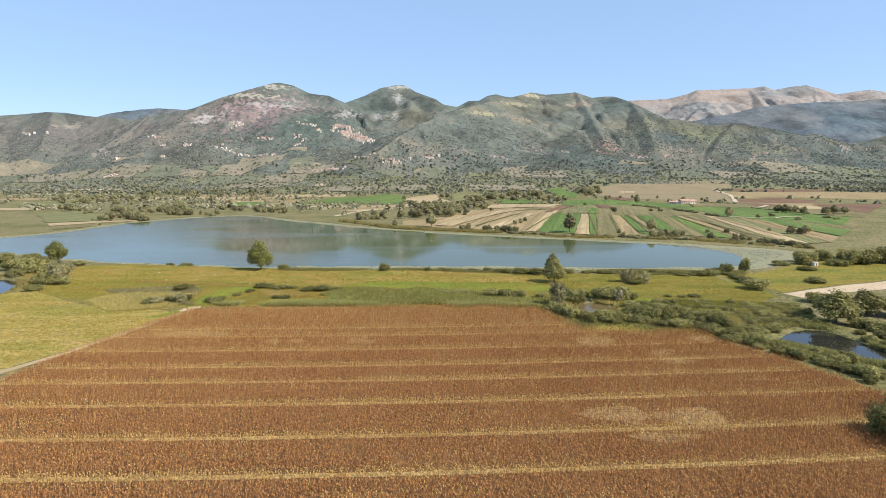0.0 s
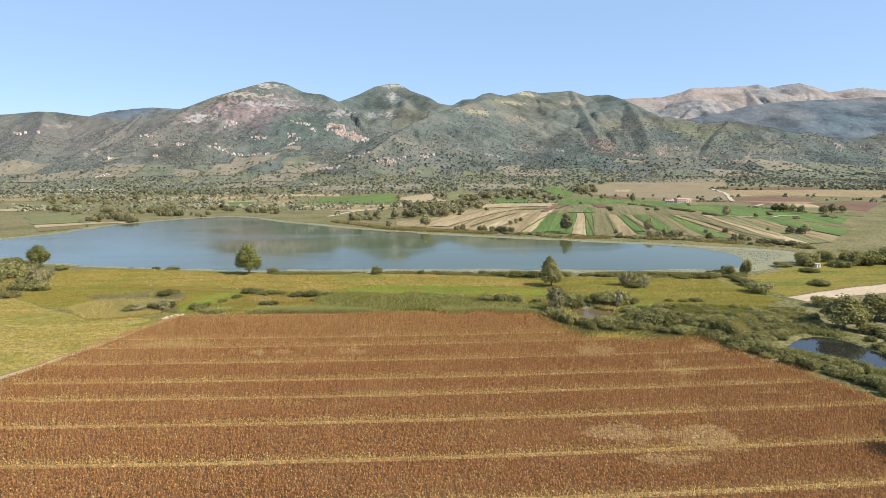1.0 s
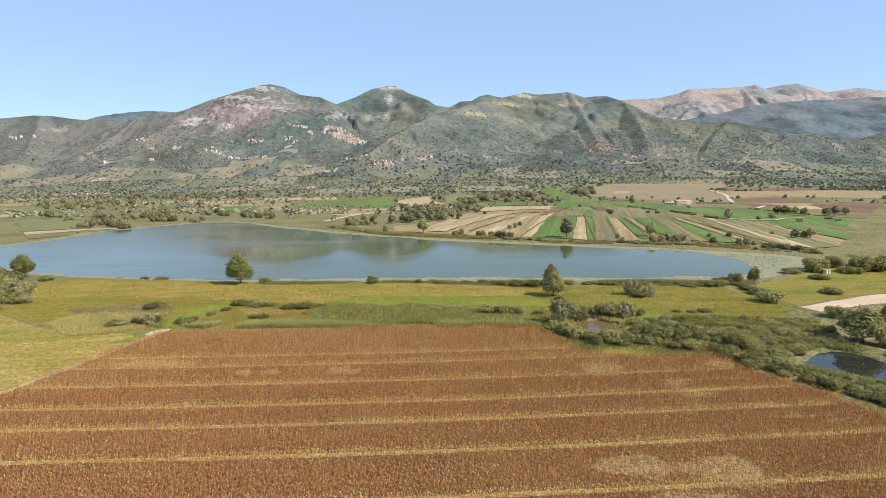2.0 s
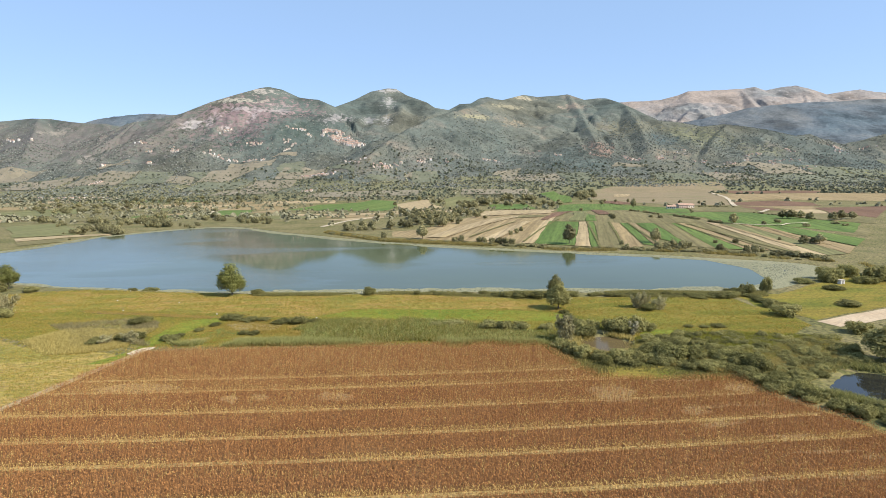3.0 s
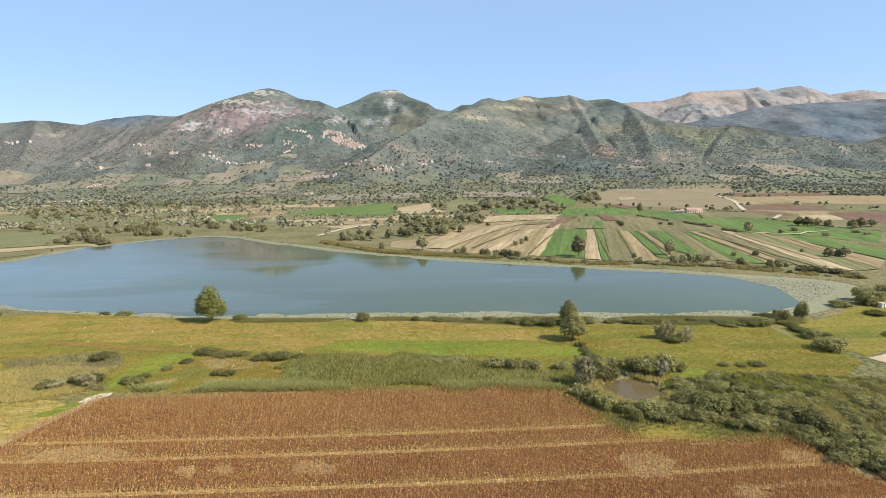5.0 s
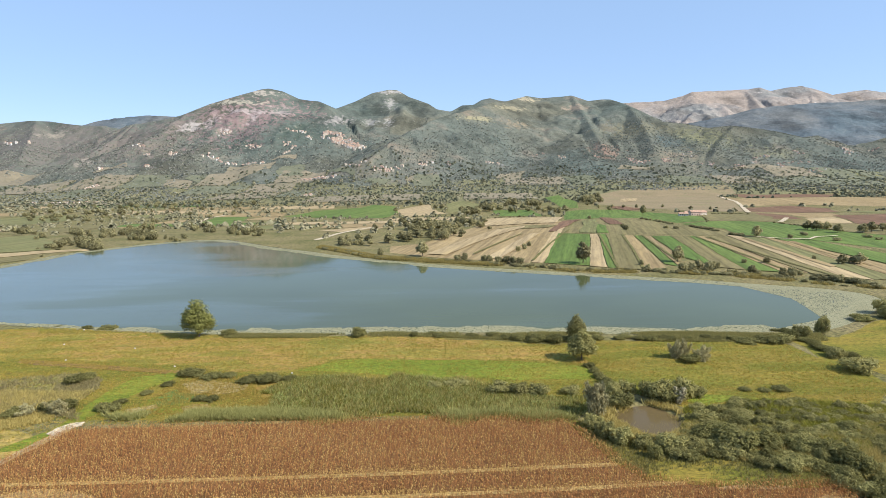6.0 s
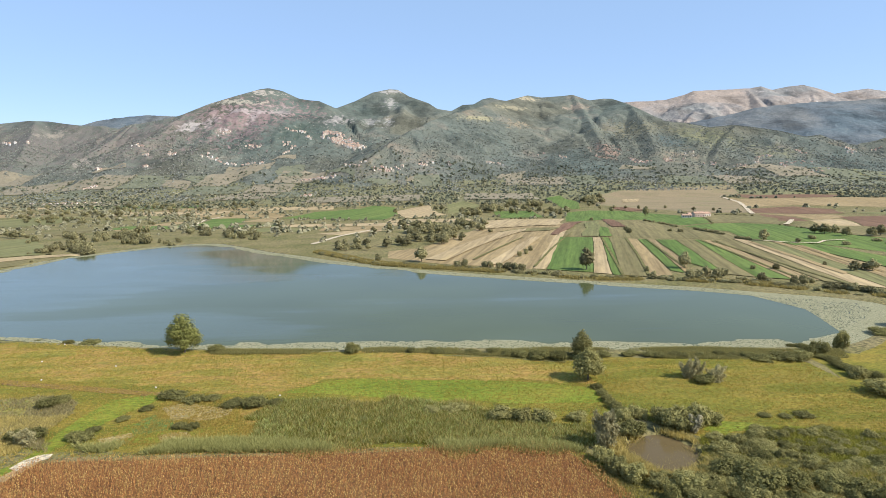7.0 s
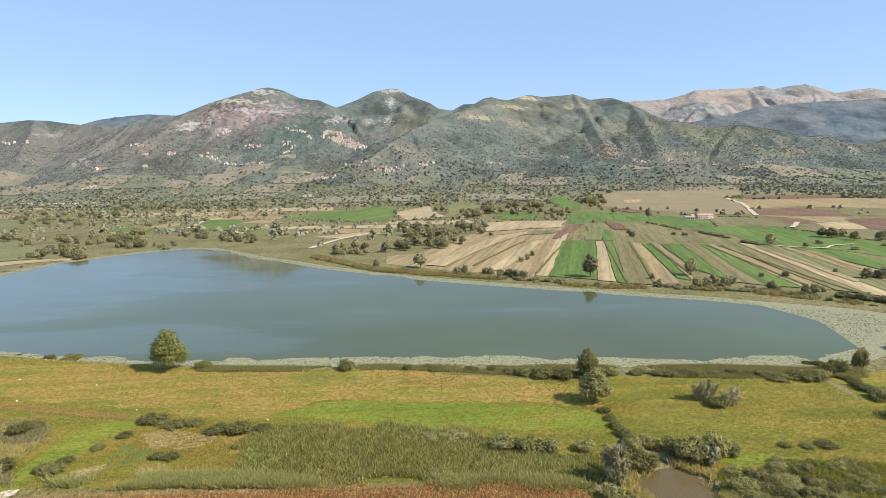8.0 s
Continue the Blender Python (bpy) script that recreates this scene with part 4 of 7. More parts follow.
track("road_field_edge", [(-70.8, 168), (-76.3, 147.1), (-81.4, 127.9), (-86.9, 115.2)] + [(-90, 60), (-92, 20)], 1.9, straw_pale, 0.09, "pale dirt track along the sunflower field")
field("road_field_corner", [(-74, 165.5), (-73, 168.2), (-71.8, 170.7), (-69.4, 171.3), (-69, 169.1), (-70.7, 167.4), (-71.9, 165.1)], dirt_mat, 0.12, "bare pale turning spot at the field's corner", "track", edge=0.7, step=3, size=2.0)
track("road_grass", [(-71.5, 173.7), (-71.2, 182.6), (-67.2, 192.9), (-63.4, 201.9)], 3.0, mead_green, 0.10, "grassy green track across the meadow")
track("road_valley", [(705.0, 1476.0), (639.9, 1394.0), (575.9, 1298.0), (548.0, 1212.0), (516.7, 1104.0), (475.6, 1002.0), (397.7, 826.0)], 6.0, dirt_mat, 0.7, "white gravel road across the valley")
track("road_bend", [(307.7, 595.0), (324.1, 618.5), (355.9, 669.0)], 4.5, dirt_mat, 0.7, "white bend of a gravel road")
track("road_farm", [(218.5, 465.0), (229.4, 454.0), (244.7, 448.5), (256.3, 460.0), (273.6, 464.5)], 2.2, dirt_mat, 0.7, "white farm lane beside the green field")
track("road_lane", [(-85.9, 487.3), (-75.3, 546.1), (-55.8, 611.1)], 4.0, dirt_mat, 0.3, "pale dirt lane among the trees")
track("road_west", [(-266.4, 721.6), (-310.7, 884), (-310.4, 969.9)], 4.0, dirt_mat, 0.4, "pale lane beside a green field")


track("ditch_reeds", [(38.6, 202.8), (39.5, 195.7), (40.2, 187.5), (40.4, 182.6)], 2.0, ditch_mat, 0.1, "narrow weedy ditch leading to the pond")
track("ditch_bank", [(-110, 212.4), (-99.7, 209.2), (-84.6, 205.9), (-72.9, 203.2), (-63.4, 200.7)], 2.8, brown_bank, 0.1, "red-brown earthy bank across the meadow")
track("ditch_shore", [(3, 227.1), (16.2, 225.6), (28.8, 221.6), (35.6, 219.6)], 1.2, ditch_mat, 0.1, "weedy ditch along the shore scrub")
for way in ([(185.7, 469.5), (181.0, 403.0), (176.4, 351.0), (175.0, 316.0)], [(135.0, 491.5), (116.8, 410.0), (100.7, 345.0)], [(120.3, 501.5), (89.3, 347.5)], [(21.8, 402.0), (39.8, 448.0), (64.8, 510.5)], [(51.8, 374.0), (73.6, 444.0), (107.5, 542.0)], [(180.3, 474.0), (163.3, 333.0)], [(147.4, 486.0), (125.4, 363.0)]):
    track("ditch_strip", way, 1.5, ditch_mat, 0.62, "dark weedy ditch between field strips")

# ---- plants ----
def blades(name, xy, z, tall, wide, mat, rnd, lean=0.25, per=2):
    """Upright blades: per blade one thin triangle, bent to a side."""
    n = len(xy) * per
    base = np.repeat(xy, per, 0) + rnd.normal(0, wide * 0.8, (n, 2))
    bz = np.repeat(z, per)
    h = tall * rnd.uniform(0.6, 1.2, n)
    a = rnd.uniform(0, np.pi, n)
    dx, dy = np.cos(a) * wide / 2, np.sin(a) * wide / 2
    tip = base + rnd.normal(0, 1, (n, 2)) * (lean * h)[:, None]
    v = np.stack([np.c_[base[:, 0] - dx, base[:, 1] - dy, bz - 0.05], np.c_[base[:, 0] + dx, base[:, 1] + dy, bz - 0.05], np.c_[tip, bz + h]], 1).reshape(-1, 3)
    return new(name, mesh_of(name, v, np.arange(n * 3).reshape(-1, 3), mat))


def scatter(poly, count, rnd, clump=0.0, size=20.0, seed=5):
    """Random places inside an outline, thicker where the noise is high."""
    x, y = np.array(poly).T
    out = np.zeros((0, 2))
    while len(out) < count:
        p = np.c_[rnd.uniform(x.min(), x.max(), 4000), rnd.uniform(y.min(), y.max(), 4000)]
        ok = inside(p[:, 0], p[:, 1], poly)
        if clump:
            ok &= fbm(p[:, 0] / size, p[:, 1] / size, seed, 3) > clump * rnd.uniform(-1, 1, len(p))
        out = np.r_[out, p[ok]]
    return out[:count]


rng = np.random.default_rng(4)


def sunflowers(name, xy, mat, rnd, tall):
    """Dry sunflowers: a thin stalk, a hanging head and two withered leaves each."""
    n = len(xy)
    z = np.full(n, 0.0)
    h = tall * rnd.uniform(0.75, 1.15, n)
    a = rnd.normal(0.2, 0.55, n)  # heads hang to the east
    c, s = np.cos(a), np.sin(a)
    top = xy + np.c_[c, s] * 0.12
    V, F, o = [], [], 0

    def add(points):
        nonlocal o
        V.append(np.stack(points, 1).reshape(-1, 3))
        k = len(points)
        F.append((np.arange(n * k).reshape(n, k) + o).tolist())
        o += n * k

    w = 0.035
    add([np.c_[xy[:, 0] - s * w, xy[:, 1] + c * w, z], np.c_[xy[:, 0] + s * w, xy[:, 1] - c * w, z], np.c_[top, h]])
    r = 0.085 * rnd.uniform(0.7, 1.25, n)
    cx, cy = top[:, 0] + c * 0.1, top[:, 1] + s * 0.1
    add([np.c_[cx - s * r, cy + c * r, h - 0.05], np.c_[cx + c * r * 0.4, cy + s * r * 0.4, h - 0.05 - r], np.c_[cx + s * r, cy - c * r, h - 0.05], np.c_[cx - c * r * 0.5, cy - s * r * 0.5, h - 0.05 + r]])
    for side in (1, -1):
        b = a + side * rnd.uniform(0.8, 2.2, n)
        lx, ly, lz, ln = np.cos(b), np.sin(b), h * rnd.uniform(0.35, 0.75, n), rnd.uniform(0.24, 0.42, n)
        add([np.c_[xy, lz], np.c_[xy[:, 0] + lx * ln * 0.6 - ly * 0.07, xy[:, 1] + ly * ln * 0.6 + lx * 0.07, lz - 0.02], np.c_[xy[:, 0] + lx * ln, xy[:, 1] + ly * ln, lz - 0.25], np.c_[xy[:, 0] + lx * ln * 0.6 + ly * 0.07, xy[:, 1] + ly * ln * 0.6 - lx * 0.07, lz - 0.05]])
    me = mesh_of(name, np.concatenate(V), [f for q in F for f in q], mat)
    return new(name, me)


rows_y = np.arange(-5, 185, 0.68)
WEEDY = (75.2, 86.7, 99.5, 110.6, 119.4, 130.4, 141.5, 148.5)  # the weedy rows across the field
px, py = np.meshgrid(np.arange(-90, 92, 0.25), rows_y)
px = px.ravel() + rng.normal(0, 0.08, px.size)
base_y = py.ravel()
py = base_y + BAND(px) + rng.normal(0, 0.07, px.size)
ok = inside(px, py, SUNFLOWER) & ((py > 62) | (rng.uniform(0, 1, len(px)) < 0.45))
px, py, base_y = px[ok], py[ok], base_y[ok]
for k in range(len(WEEDY)):
    bx = np.arange(-92, 96, 3.0)
    line = [(float(x), float(WEEDY[k] + BAND(x))) for x in bx if bool(inside(np.array([x]), np.array([WEEDY[k] + BAND(x)]), SUNFLOWER)[0])]
    if len(line) > 3:
        track("road_wheel_row", line, 1.15, straw_row, 0.06, "straw-covered wheel row through the sunflowers", k)
# every twelve metres a weedy pair of rows, thinner, yellow; some worn patches with few plants
band = np.min([np.abs(base_y - row) for row in WEEDY], axis=0) < 0.85 + 0.5 * fbm(px / 30, base_y / 6, 8, 2)
patch = np.zeros(len(px), bool)
BARE_PATCHES = [(34.5, 136, 4.7, 3.3), (34.4, 132.9, 3.8, 1.8), (46.4, 125.7, 2.4, 1.6), (47.3, 120.1, 2.9, 1.1), (27.9, 94.2, 5.5, 3.3), (39.3, 93, 6.8, 3.7), (33, 85.5, 5, 1.5), (40.9, 88.4, 3.4, 1.2), (59.6, 137.1, 2.6, 1.9), (-18.8, 136.1, 2.9, 2.3), (-33.6, 135.4, 1.3, 1.8), (-38.9, 135.9, 1.6, 1.8), (-60.3, 142.3, 9.5, 2.5), (-39.3, 74.4, 2.9, 0.4)] + [(49.9, 120.8, 3.0, 0.6), (57.2, 115.4, 4.4, 0.6), (59.9, 110.0, 5.8, 0.6), (65.9, 107.6, 3.0, 0.6), (48.3, 127.7, 4.4, 0.6), (57.2, 128.4, 5.8, 0.6), (46.0, 102.2, 3.0, 0.6), (58.8, 102.1, 4.4, 0.6), (49.5, 142.0, 5.8, 0.6)]
for cx, cy, rx, ry in BARE_PATCHES:
    patch |= (rng.uniform(0, 1, len(px)) > 0.35) & (((px - cx) / rx) ** 2 + ((py - cy) / ry) ** 2 < 1 + 0.8 * fbm(px / 2.5, py / 1.2, 6, 3))
for cx, cy, rx, ry in BARE_PATCHES:
    ring = [(cx + rx * math.cos(k * 0.524), cy + ry * math.sin(k * 0.524)) for k in range(12)]
    field("field_worn_patch", ring, worn_soil, 0.07, "worn bare patch of straw among the sunflowers", edge=min(2.4, 1.1 * ry), step=3, size=2.0)
thin = rng.uniform(0, 1, len(px))
top_rows = smooth(118, 158, py) * (0.3 + 0.25 * fbm(px / 18, base_y / 1.6, 41, 3))
edge_yellow = fbm(px / 14, py / 4, 21, 4) > 0.5 + 0.001 * px
streak = fbm(px / 16, base_y / 1.1, 31, 3) - 0.0035 * np.clip(px, -30, 60) + 0.34 * smooth(122, 160, py)
brown = ~band & ~patch & (thin > 0.06 + 0.12 * (fbm(px / 8, py / 8, 2, 3) > 0.2)) & ~(edge_yellow & (thin < 0.35)) & (thin > top_rows)
brown &= ~((streak > 0.3) & (thin < 0.45))
yellow = (patch & (thin > 0.45)) | ((streak > 0.3) & ~band & (thin < 0.3)) | (band & (thin > 0.22)) | (edge_yellow & ~band & ~patch & (thin < 0.2)) | (~band & ~patch & (thin < 0.02 + 0.05 * smooth(-20, 50, px) + top_rows))
tagged(sunflowers("sunflower_plants", np.c_[px, py][brown], sunflower_mat, rng, 1.35), "dry brown sunflowers with hanging heads, ripe for harvest", "sunflowers", kind="stuff")
tagged(sunflowers("yellow_sunflower_plants", np.c_[px, py][yellow], weed_mat, rng, 1.1), "yellowing low sunflowers along the weedy rows", "sunflowers", kind="stuff")


def tuft_field(name, poly, count, tall, wide, mat, label, clump=0.6, size=14.0, per=3, seed=5):
    xy = scatter(poly, count, rng, clump, size, seed)
    return tagged(blades(name, xy, ground_z(xy[:, 0], xy[:, 1]), tall, wide, mat, rng, 0.55, per), label, "grass", kind="stuff")


MEADOW = [(-127.4, 248.2), (-55.4, 233), (-0, 230.4), (34.5, 221.3), (62.8, 220), (97.5, 218.4), (98.5, 203.6)] + [(102, 182.5), (79.9, 163.2), (63.7, 161.5), (38.3, 187.7), (23.5, 170.1), (-70.8, 170), (-77.6, 149.8), (-82.6, 129.9), (-88.2, 116.9), (-141.1, 190.5), (-162.8, 239.4), (-144.1, 245.9)]
REEDBED = [(-34, 195.2), (-23.2, 194.7), (0.5, 191.6), (11.6, 184.8), (26.6, 183.1), (33.9, 181.7), (32.6, 175.2), (24.3, 171.5), (10.6, 171.9), (-5.1, 172.8), (-33.1, 174.1), (-38.6, 184.3)]
REEDBED_WEST = [(-106.8, 177.8), (-102.1, 189.9), (-80.6, 187.8), (-77.5, 189), (-77, 172), (-84.5, 166.8), (-93.4, 165.6)]
SHORE_REED = [(-64.4, 236.3), (-31.2, 234.7), (-0.1, 237.1), (28.1, 236.2), (37.2, 234.3), (67.5, 232.3), (102.7, 226.8), (113.4, 227.2), (110.9, 219.4), (99.7, 217.5), (63.2, 221.2), (34.6, 221.7), (17.7, 225.5), (-9.2, 230.8), (-30.2, 230), (-62.5, 231.5)]
tuft_field("meadow_tufts", MEADOW, 42000, 0.3, 0.16, tuft_mat, "dry golden grass tufts over the meadow", 0.8, 5.0)
tuft_field("green_meadow_tufts", MEADOW, 36000, 0.28, 0.16, tuft_green, "green grass tufts over the meadow", 0.8, 6.0, seed=15)
field("field_reed_ground", REEDBED, reed_soil, 0.07, "rough olive ground under the reeds", edge=6.0, step=8)
tuft_field("reed_bed", ragged(REEDBED, 7, 3), 6000, 0.85, 0.2, reed_teal, "bed of blue-green reeds beside the field", 0.5)
tuft_field("dry_reed_bed", ragged(REEDBED, 9, 3), 7000, 0.95, 0.2, reed_mat, "tawny dry reeds beside the field", 0.7, seed=25)
tuft_field("green_reed_clumps", ragged(REEDBED, 6, 3), 6000, 1.0, 0.24, tuft_green, "fresh green clumps among the reeds", 1.0, 5.0, seed=35)
tuft_field("brown_reed_clumps", ragged(REEDBED, 6, 3), 2200, 1.15, 0.24, fringe_mat, "dark olive clumps among the reeds", 1.0, 4.0, seed=45)
tuft_field("west_reed_bed", REEDBED_WEST, 7000, 0.8, 0.2, reed_mat, "grey-green rushes in the meadow", 0.3)
tuft_field("shore_reeds", SHORE_REED, 20000, 0.65, 0.2, shore_mat, "low reeds along the lake shore", 0.3)
def collar(poly, out, inn):
    """A ring along an outline, as an outer path joined to an inner one."""
    cx, cy = sum(q[0] for q in poly) / len(poly), sum(q[1] for q in poly) / len(poly)
    r = sum(math.hypot(q[0] - cx, q[1] - cy) for q in poly) / len(poly)
    a = [(cx + (x - cx) * (1 + out / r), cy + (y - cy) * (1 + out / r)) for x, y in poly]
    b = [(cx + (x - cx) * (1 - inn / r), cy + (y - cy) * (1 - inn / r)) for x, y in poly]
    return a + a[:1] + b[:1] + b[::-1]


tuft_field("pond_reeds", collar(POND_REED, 3.5, 0.2), 3500, 1.1, 0.25, fringe_mat, "green reeds round the dark pond", 0.2)
tuft_field("muddy_pond_reeds", collar(POND_FIELD, 2.5, 0.1), 1800, 1.0, 0.25, reed_mat, "tawny reeds round the muddy pond", 0.2)
tuft_field("west_pond_reeds", collar(POND_WEST, 4, 0.2), 2500, 1.1, 0.25, reed_mat, "reeds round the west pond", 0.2)
FAR_SHORE = [(-74.5, 453.3), (-33.4, 401.5), (-2.3, 384.3), (36.7, 366.3), (72.8, 344.6), (109.7, 340.4), (135.9, 327), (157.7, 311.7), (171.3, 296.6), (186.5, 281.3)]
tuft_field("far_shore_reeds", FAR_SHORE + [(x - 2, y - 9) for x, y in FAR_SHORE[::-1]], 9000, 1.2, 0.5, reed_mat, "reeds and scrub along the far shore", 0.2)
tuft_field("strip_grass", [(25.5, 172.3), (31.9, 164.5), (41.3, 157.3), (53.4, 154.7), (66.7, 151.2), (65.8, 136.4), (63.3, 142.1), (45, 141.7), (33.9, 144.3), (30.7, 151.2), (27.6, 161.7)], 4000, 0.5, 0.2, shore_mat, "rough grass in the strip along the sunflowers", 0.3)
tuft_field("bank_grass", [(-111.2, 213.9), (-85.8, 208), (-64, 201.9), (-62.8, 199.5), (-83.4, 204), (-108.4, 210.2)], 1500, 0.35, 0.16, tuft_mat, "dry russet weeds along the bank", 0.2)
tuft_field("rough_grass", [(-66, 174.6), (-59.5, 197.5), (-34.4, 196.6), (-32.9, 173.4)], 5000, 0.4, 0.16, tuft_mat, "rough olive grass beside the reeds", 0.8, 8.0)
FRINGE = [(-69.8, 175.6), (-32.4, 174.9), (24.3, 171.9), (28.6, 169.4), (21.8, 168.6), (-32.1, 171), (-62.9, 170.9)]
tuft_field("field_fringe", ragged(FRINGE, 1.2, 2.0), 10000, 1.25, 0.2, fringe_mat, "dark green reed fringe between field and reeds", 0.1)
WEST_RUSHES = [(-107.6, 195.2), (-94, 198.2), (-89.5, 201.8), (-81, 197.6), (-77.6, 190.4), (-76.9, 181), (-73.8, 174), (-84.6, 173.7), (-90.6, 172.9)]
field("field_rush_ground", WEST_RUSHES, reed_soil, 0.06, "rough ground under the western rushes", edge=4.0, step=6)
tuft_field("western_rushes", ragged(WEST_RUSHES, 4, 2.5), 3600, 0.7, 0.2, rush_mat, "grey-brown rushes in the western meadow", 0.8, 6.0)
MOWN = [(-79.6, 158.4), (-74.2, 167.9), (-74.3, 176.7), (-74.4, 187), (-72.9, 197.2), (-66.9, 199.9), (-61.9, 197.8), (-65.7, 189.2), (-68.1, 182.1), (-70.4, 173.9), (-70.9, 167.8), (-72.4, 159.2)]
field("field_mown_strip", MOWN, mead_green, 0.06, "mown green strip across the meadow", edge=0.8, step=6)
for flat in ([(-58.9, 192.3), (-52.4, 193.7), (-42.9, 192.2), (-42.8, 188.2), (-47.9, 185.2), (-54.9, 187.4)], [(-53.6, 178.6), (-48.3, 179.8), (-46, 177.5), (-50.6, 174.4)], [(-35.3, 187.8), (-31.8, 189), (-30.6, 185.1), (-33.2, 184.6)], [(-64.3, 177.1), (-59, 180.3), (-57.6, 178), (-62, 174.9)]):
    field("field_flattened_grass", flat, flat_straw, 0.1, "flattened straw-coloured grass among the reeds", edge=1.2, step=2, size=3.0)
field("field_green_patch", [(-60.9, 183.9), (-59.3, 188.9), (-53.5, 185.5), (-52.1, 180.6), (-58.4, 179.7)], crop_green, 0.09, "fresh green patch of grass in the rough meadow", edge=1.5, step=2, size=3.0)


def lily_pads(count):
    """Floating leaves: irregular six-sided pads, thick along the near shore and over the lake's eastern end."""
    rnd = np.random.default_rng(9)
    line = np.array(LAKE)
    step = np.roll(line, -1, 0) - line
    long = np.hypot(*step.T)
    pick = rnd.choice(len(line), count, p=long / long.sum())
    inward = np.c_[-step[:, 1], step[:, 0]][pick] / long[pick, None] * SIGN(LAKE)
    foot = line[pick] + step[pick] * rnd.uniform(0, 1, (count, 1))
    u = fbm(foot[:, 0] / 12, foot[:, 1] / 12, 3, 4)
    reach = np.where(foot[:, 1] > 262 - 0.1 * foot[:, 0], 9.0, np.where(foot[:, 0] > -60, 7.5, 4.0)) * (1 + 0.9 * u) + smooth(90, 120, foot[:, 0]) * 3
    inset = rnd.uniform(0.6, 9.0, count)
    p = (foot + inward * inset[:, None])[inset < reach]
    e = np.c_[rnd.uniform(105, 170, count // 2), rnd.uniform(225, 310, count // 2)]
    d = depth_in(e[:, 0], e[:, 1], LAKE)
    p = np.r_[p, e[(d > 0.6) & (d < smooth(118, 150, e[:, 0]) * 60)]]
    n = len(p)
    r = rnd.uniform(0.12, 0.36, n)
    a = rnd.uniform(0, 6.28, n)
    ring = [np.c_[p[:, 0] + np.cos(a + k * 1.047) * r * rnd.uniform(0.8, 1.2, n), p[:, 1] + np.sin(a + k * 1.047) * r * rnd.uniform(0.8, 1.2, n), np.full(n, WATER_Z) + rnd.uniform(0.01, 0.05, n)] for k in range(6)]
    v = np.stack(ring, 1).reshape(-1, 3)
    return tagged(new("water_lilies", mesh_of("water_lilies", v, np.arange(n * 6).reshape(n, 6), lily_mat)), "pale green water-lily pads floating along the shore", "water lilies", kind="stuff")


lily_pads(115000)


# ---- trees ----
def tube(bm, a, b, ra, rb, sides=6):
    a, b = Vector(a), Vector(b)
    q = (b - a).to_track_quat("Z", "Y")
    rings = []
    for c, r in ((a, ra), (b, rb)):
        rings.append([bm.verts.new(c + q @ Vector((math.cos(6.2832 * k / sides) * r, math.sin(6.2832 * k / sides) * r, 0))) for k in range(sides)])
    for k in range(sides):
        bm.faces.new((rings[0][k], rings[0][(k + 1) % sides], rings[1][(k + 1) % sides], rings[1][k]))
    bm.faces.new(rings[1])


def crown_mesh(name, lobes, leaves, size, mat, seed, hollow=0.55):
    """Leaf sprays over and inside a few lobes; each spray is a small bent pair of triangles."""
    rnd = np.random.default_rng(seed)
    w = np.array([l[3] * l[4] for l in lobes])
    pick = rnd.choice(len(lobes), leaves, p=w / w.sum())
    L = np.array(lobes)[pick]
    d = rnd.normal(0, 1, (leaves, 3))
    d /= np.linalg.norm(d, axis=1)[:, None]
    bump = 1 + 0.22 * np.sin(d[:, 0] * 5 + L[:, 0] * 9) * np.sin(d[:, 1] * 6 + L[:, 1] * 7) + 0.15 * np.sin(d[:, 2] * 9 + L[:, 2] * 5)
    k = (hollow + (1 - hollow) * rnd.uniform(0, 1, leaves) ** 0.5) * bump
    c = L[:, :3] + d * k[:, None] * L[:, [3, 3, 4]]
    face = d + rnd.normal(0, 0.42, (leaves, 3)) + [0, 0, 0.25]
    ax = np.cross(face, rnd.normal(0, 1, (leaves, 3)))
    ax /= np.linalg.norm(ax, axis=1)[:, None]
    sd = np.cross(face, ax)
    sd /= np.linalg.norm(sd, axis=1)[:, None]
    s = (size * rnd.uniform(0.6, 1.4, leaves))[:, None]
    v = np.stack([c - ax * s * 0.6, c + sd * s * 0.35, c + ax * s * 0.7, c - sd * s * 0.35], 1)
    v[:, 2] += np.cross(ax, sd) * s * 0.15
    return mesh_of(name, v.reshape(-1, 3), np.arange(leaves * 4).reshape(-1, 4), mat)


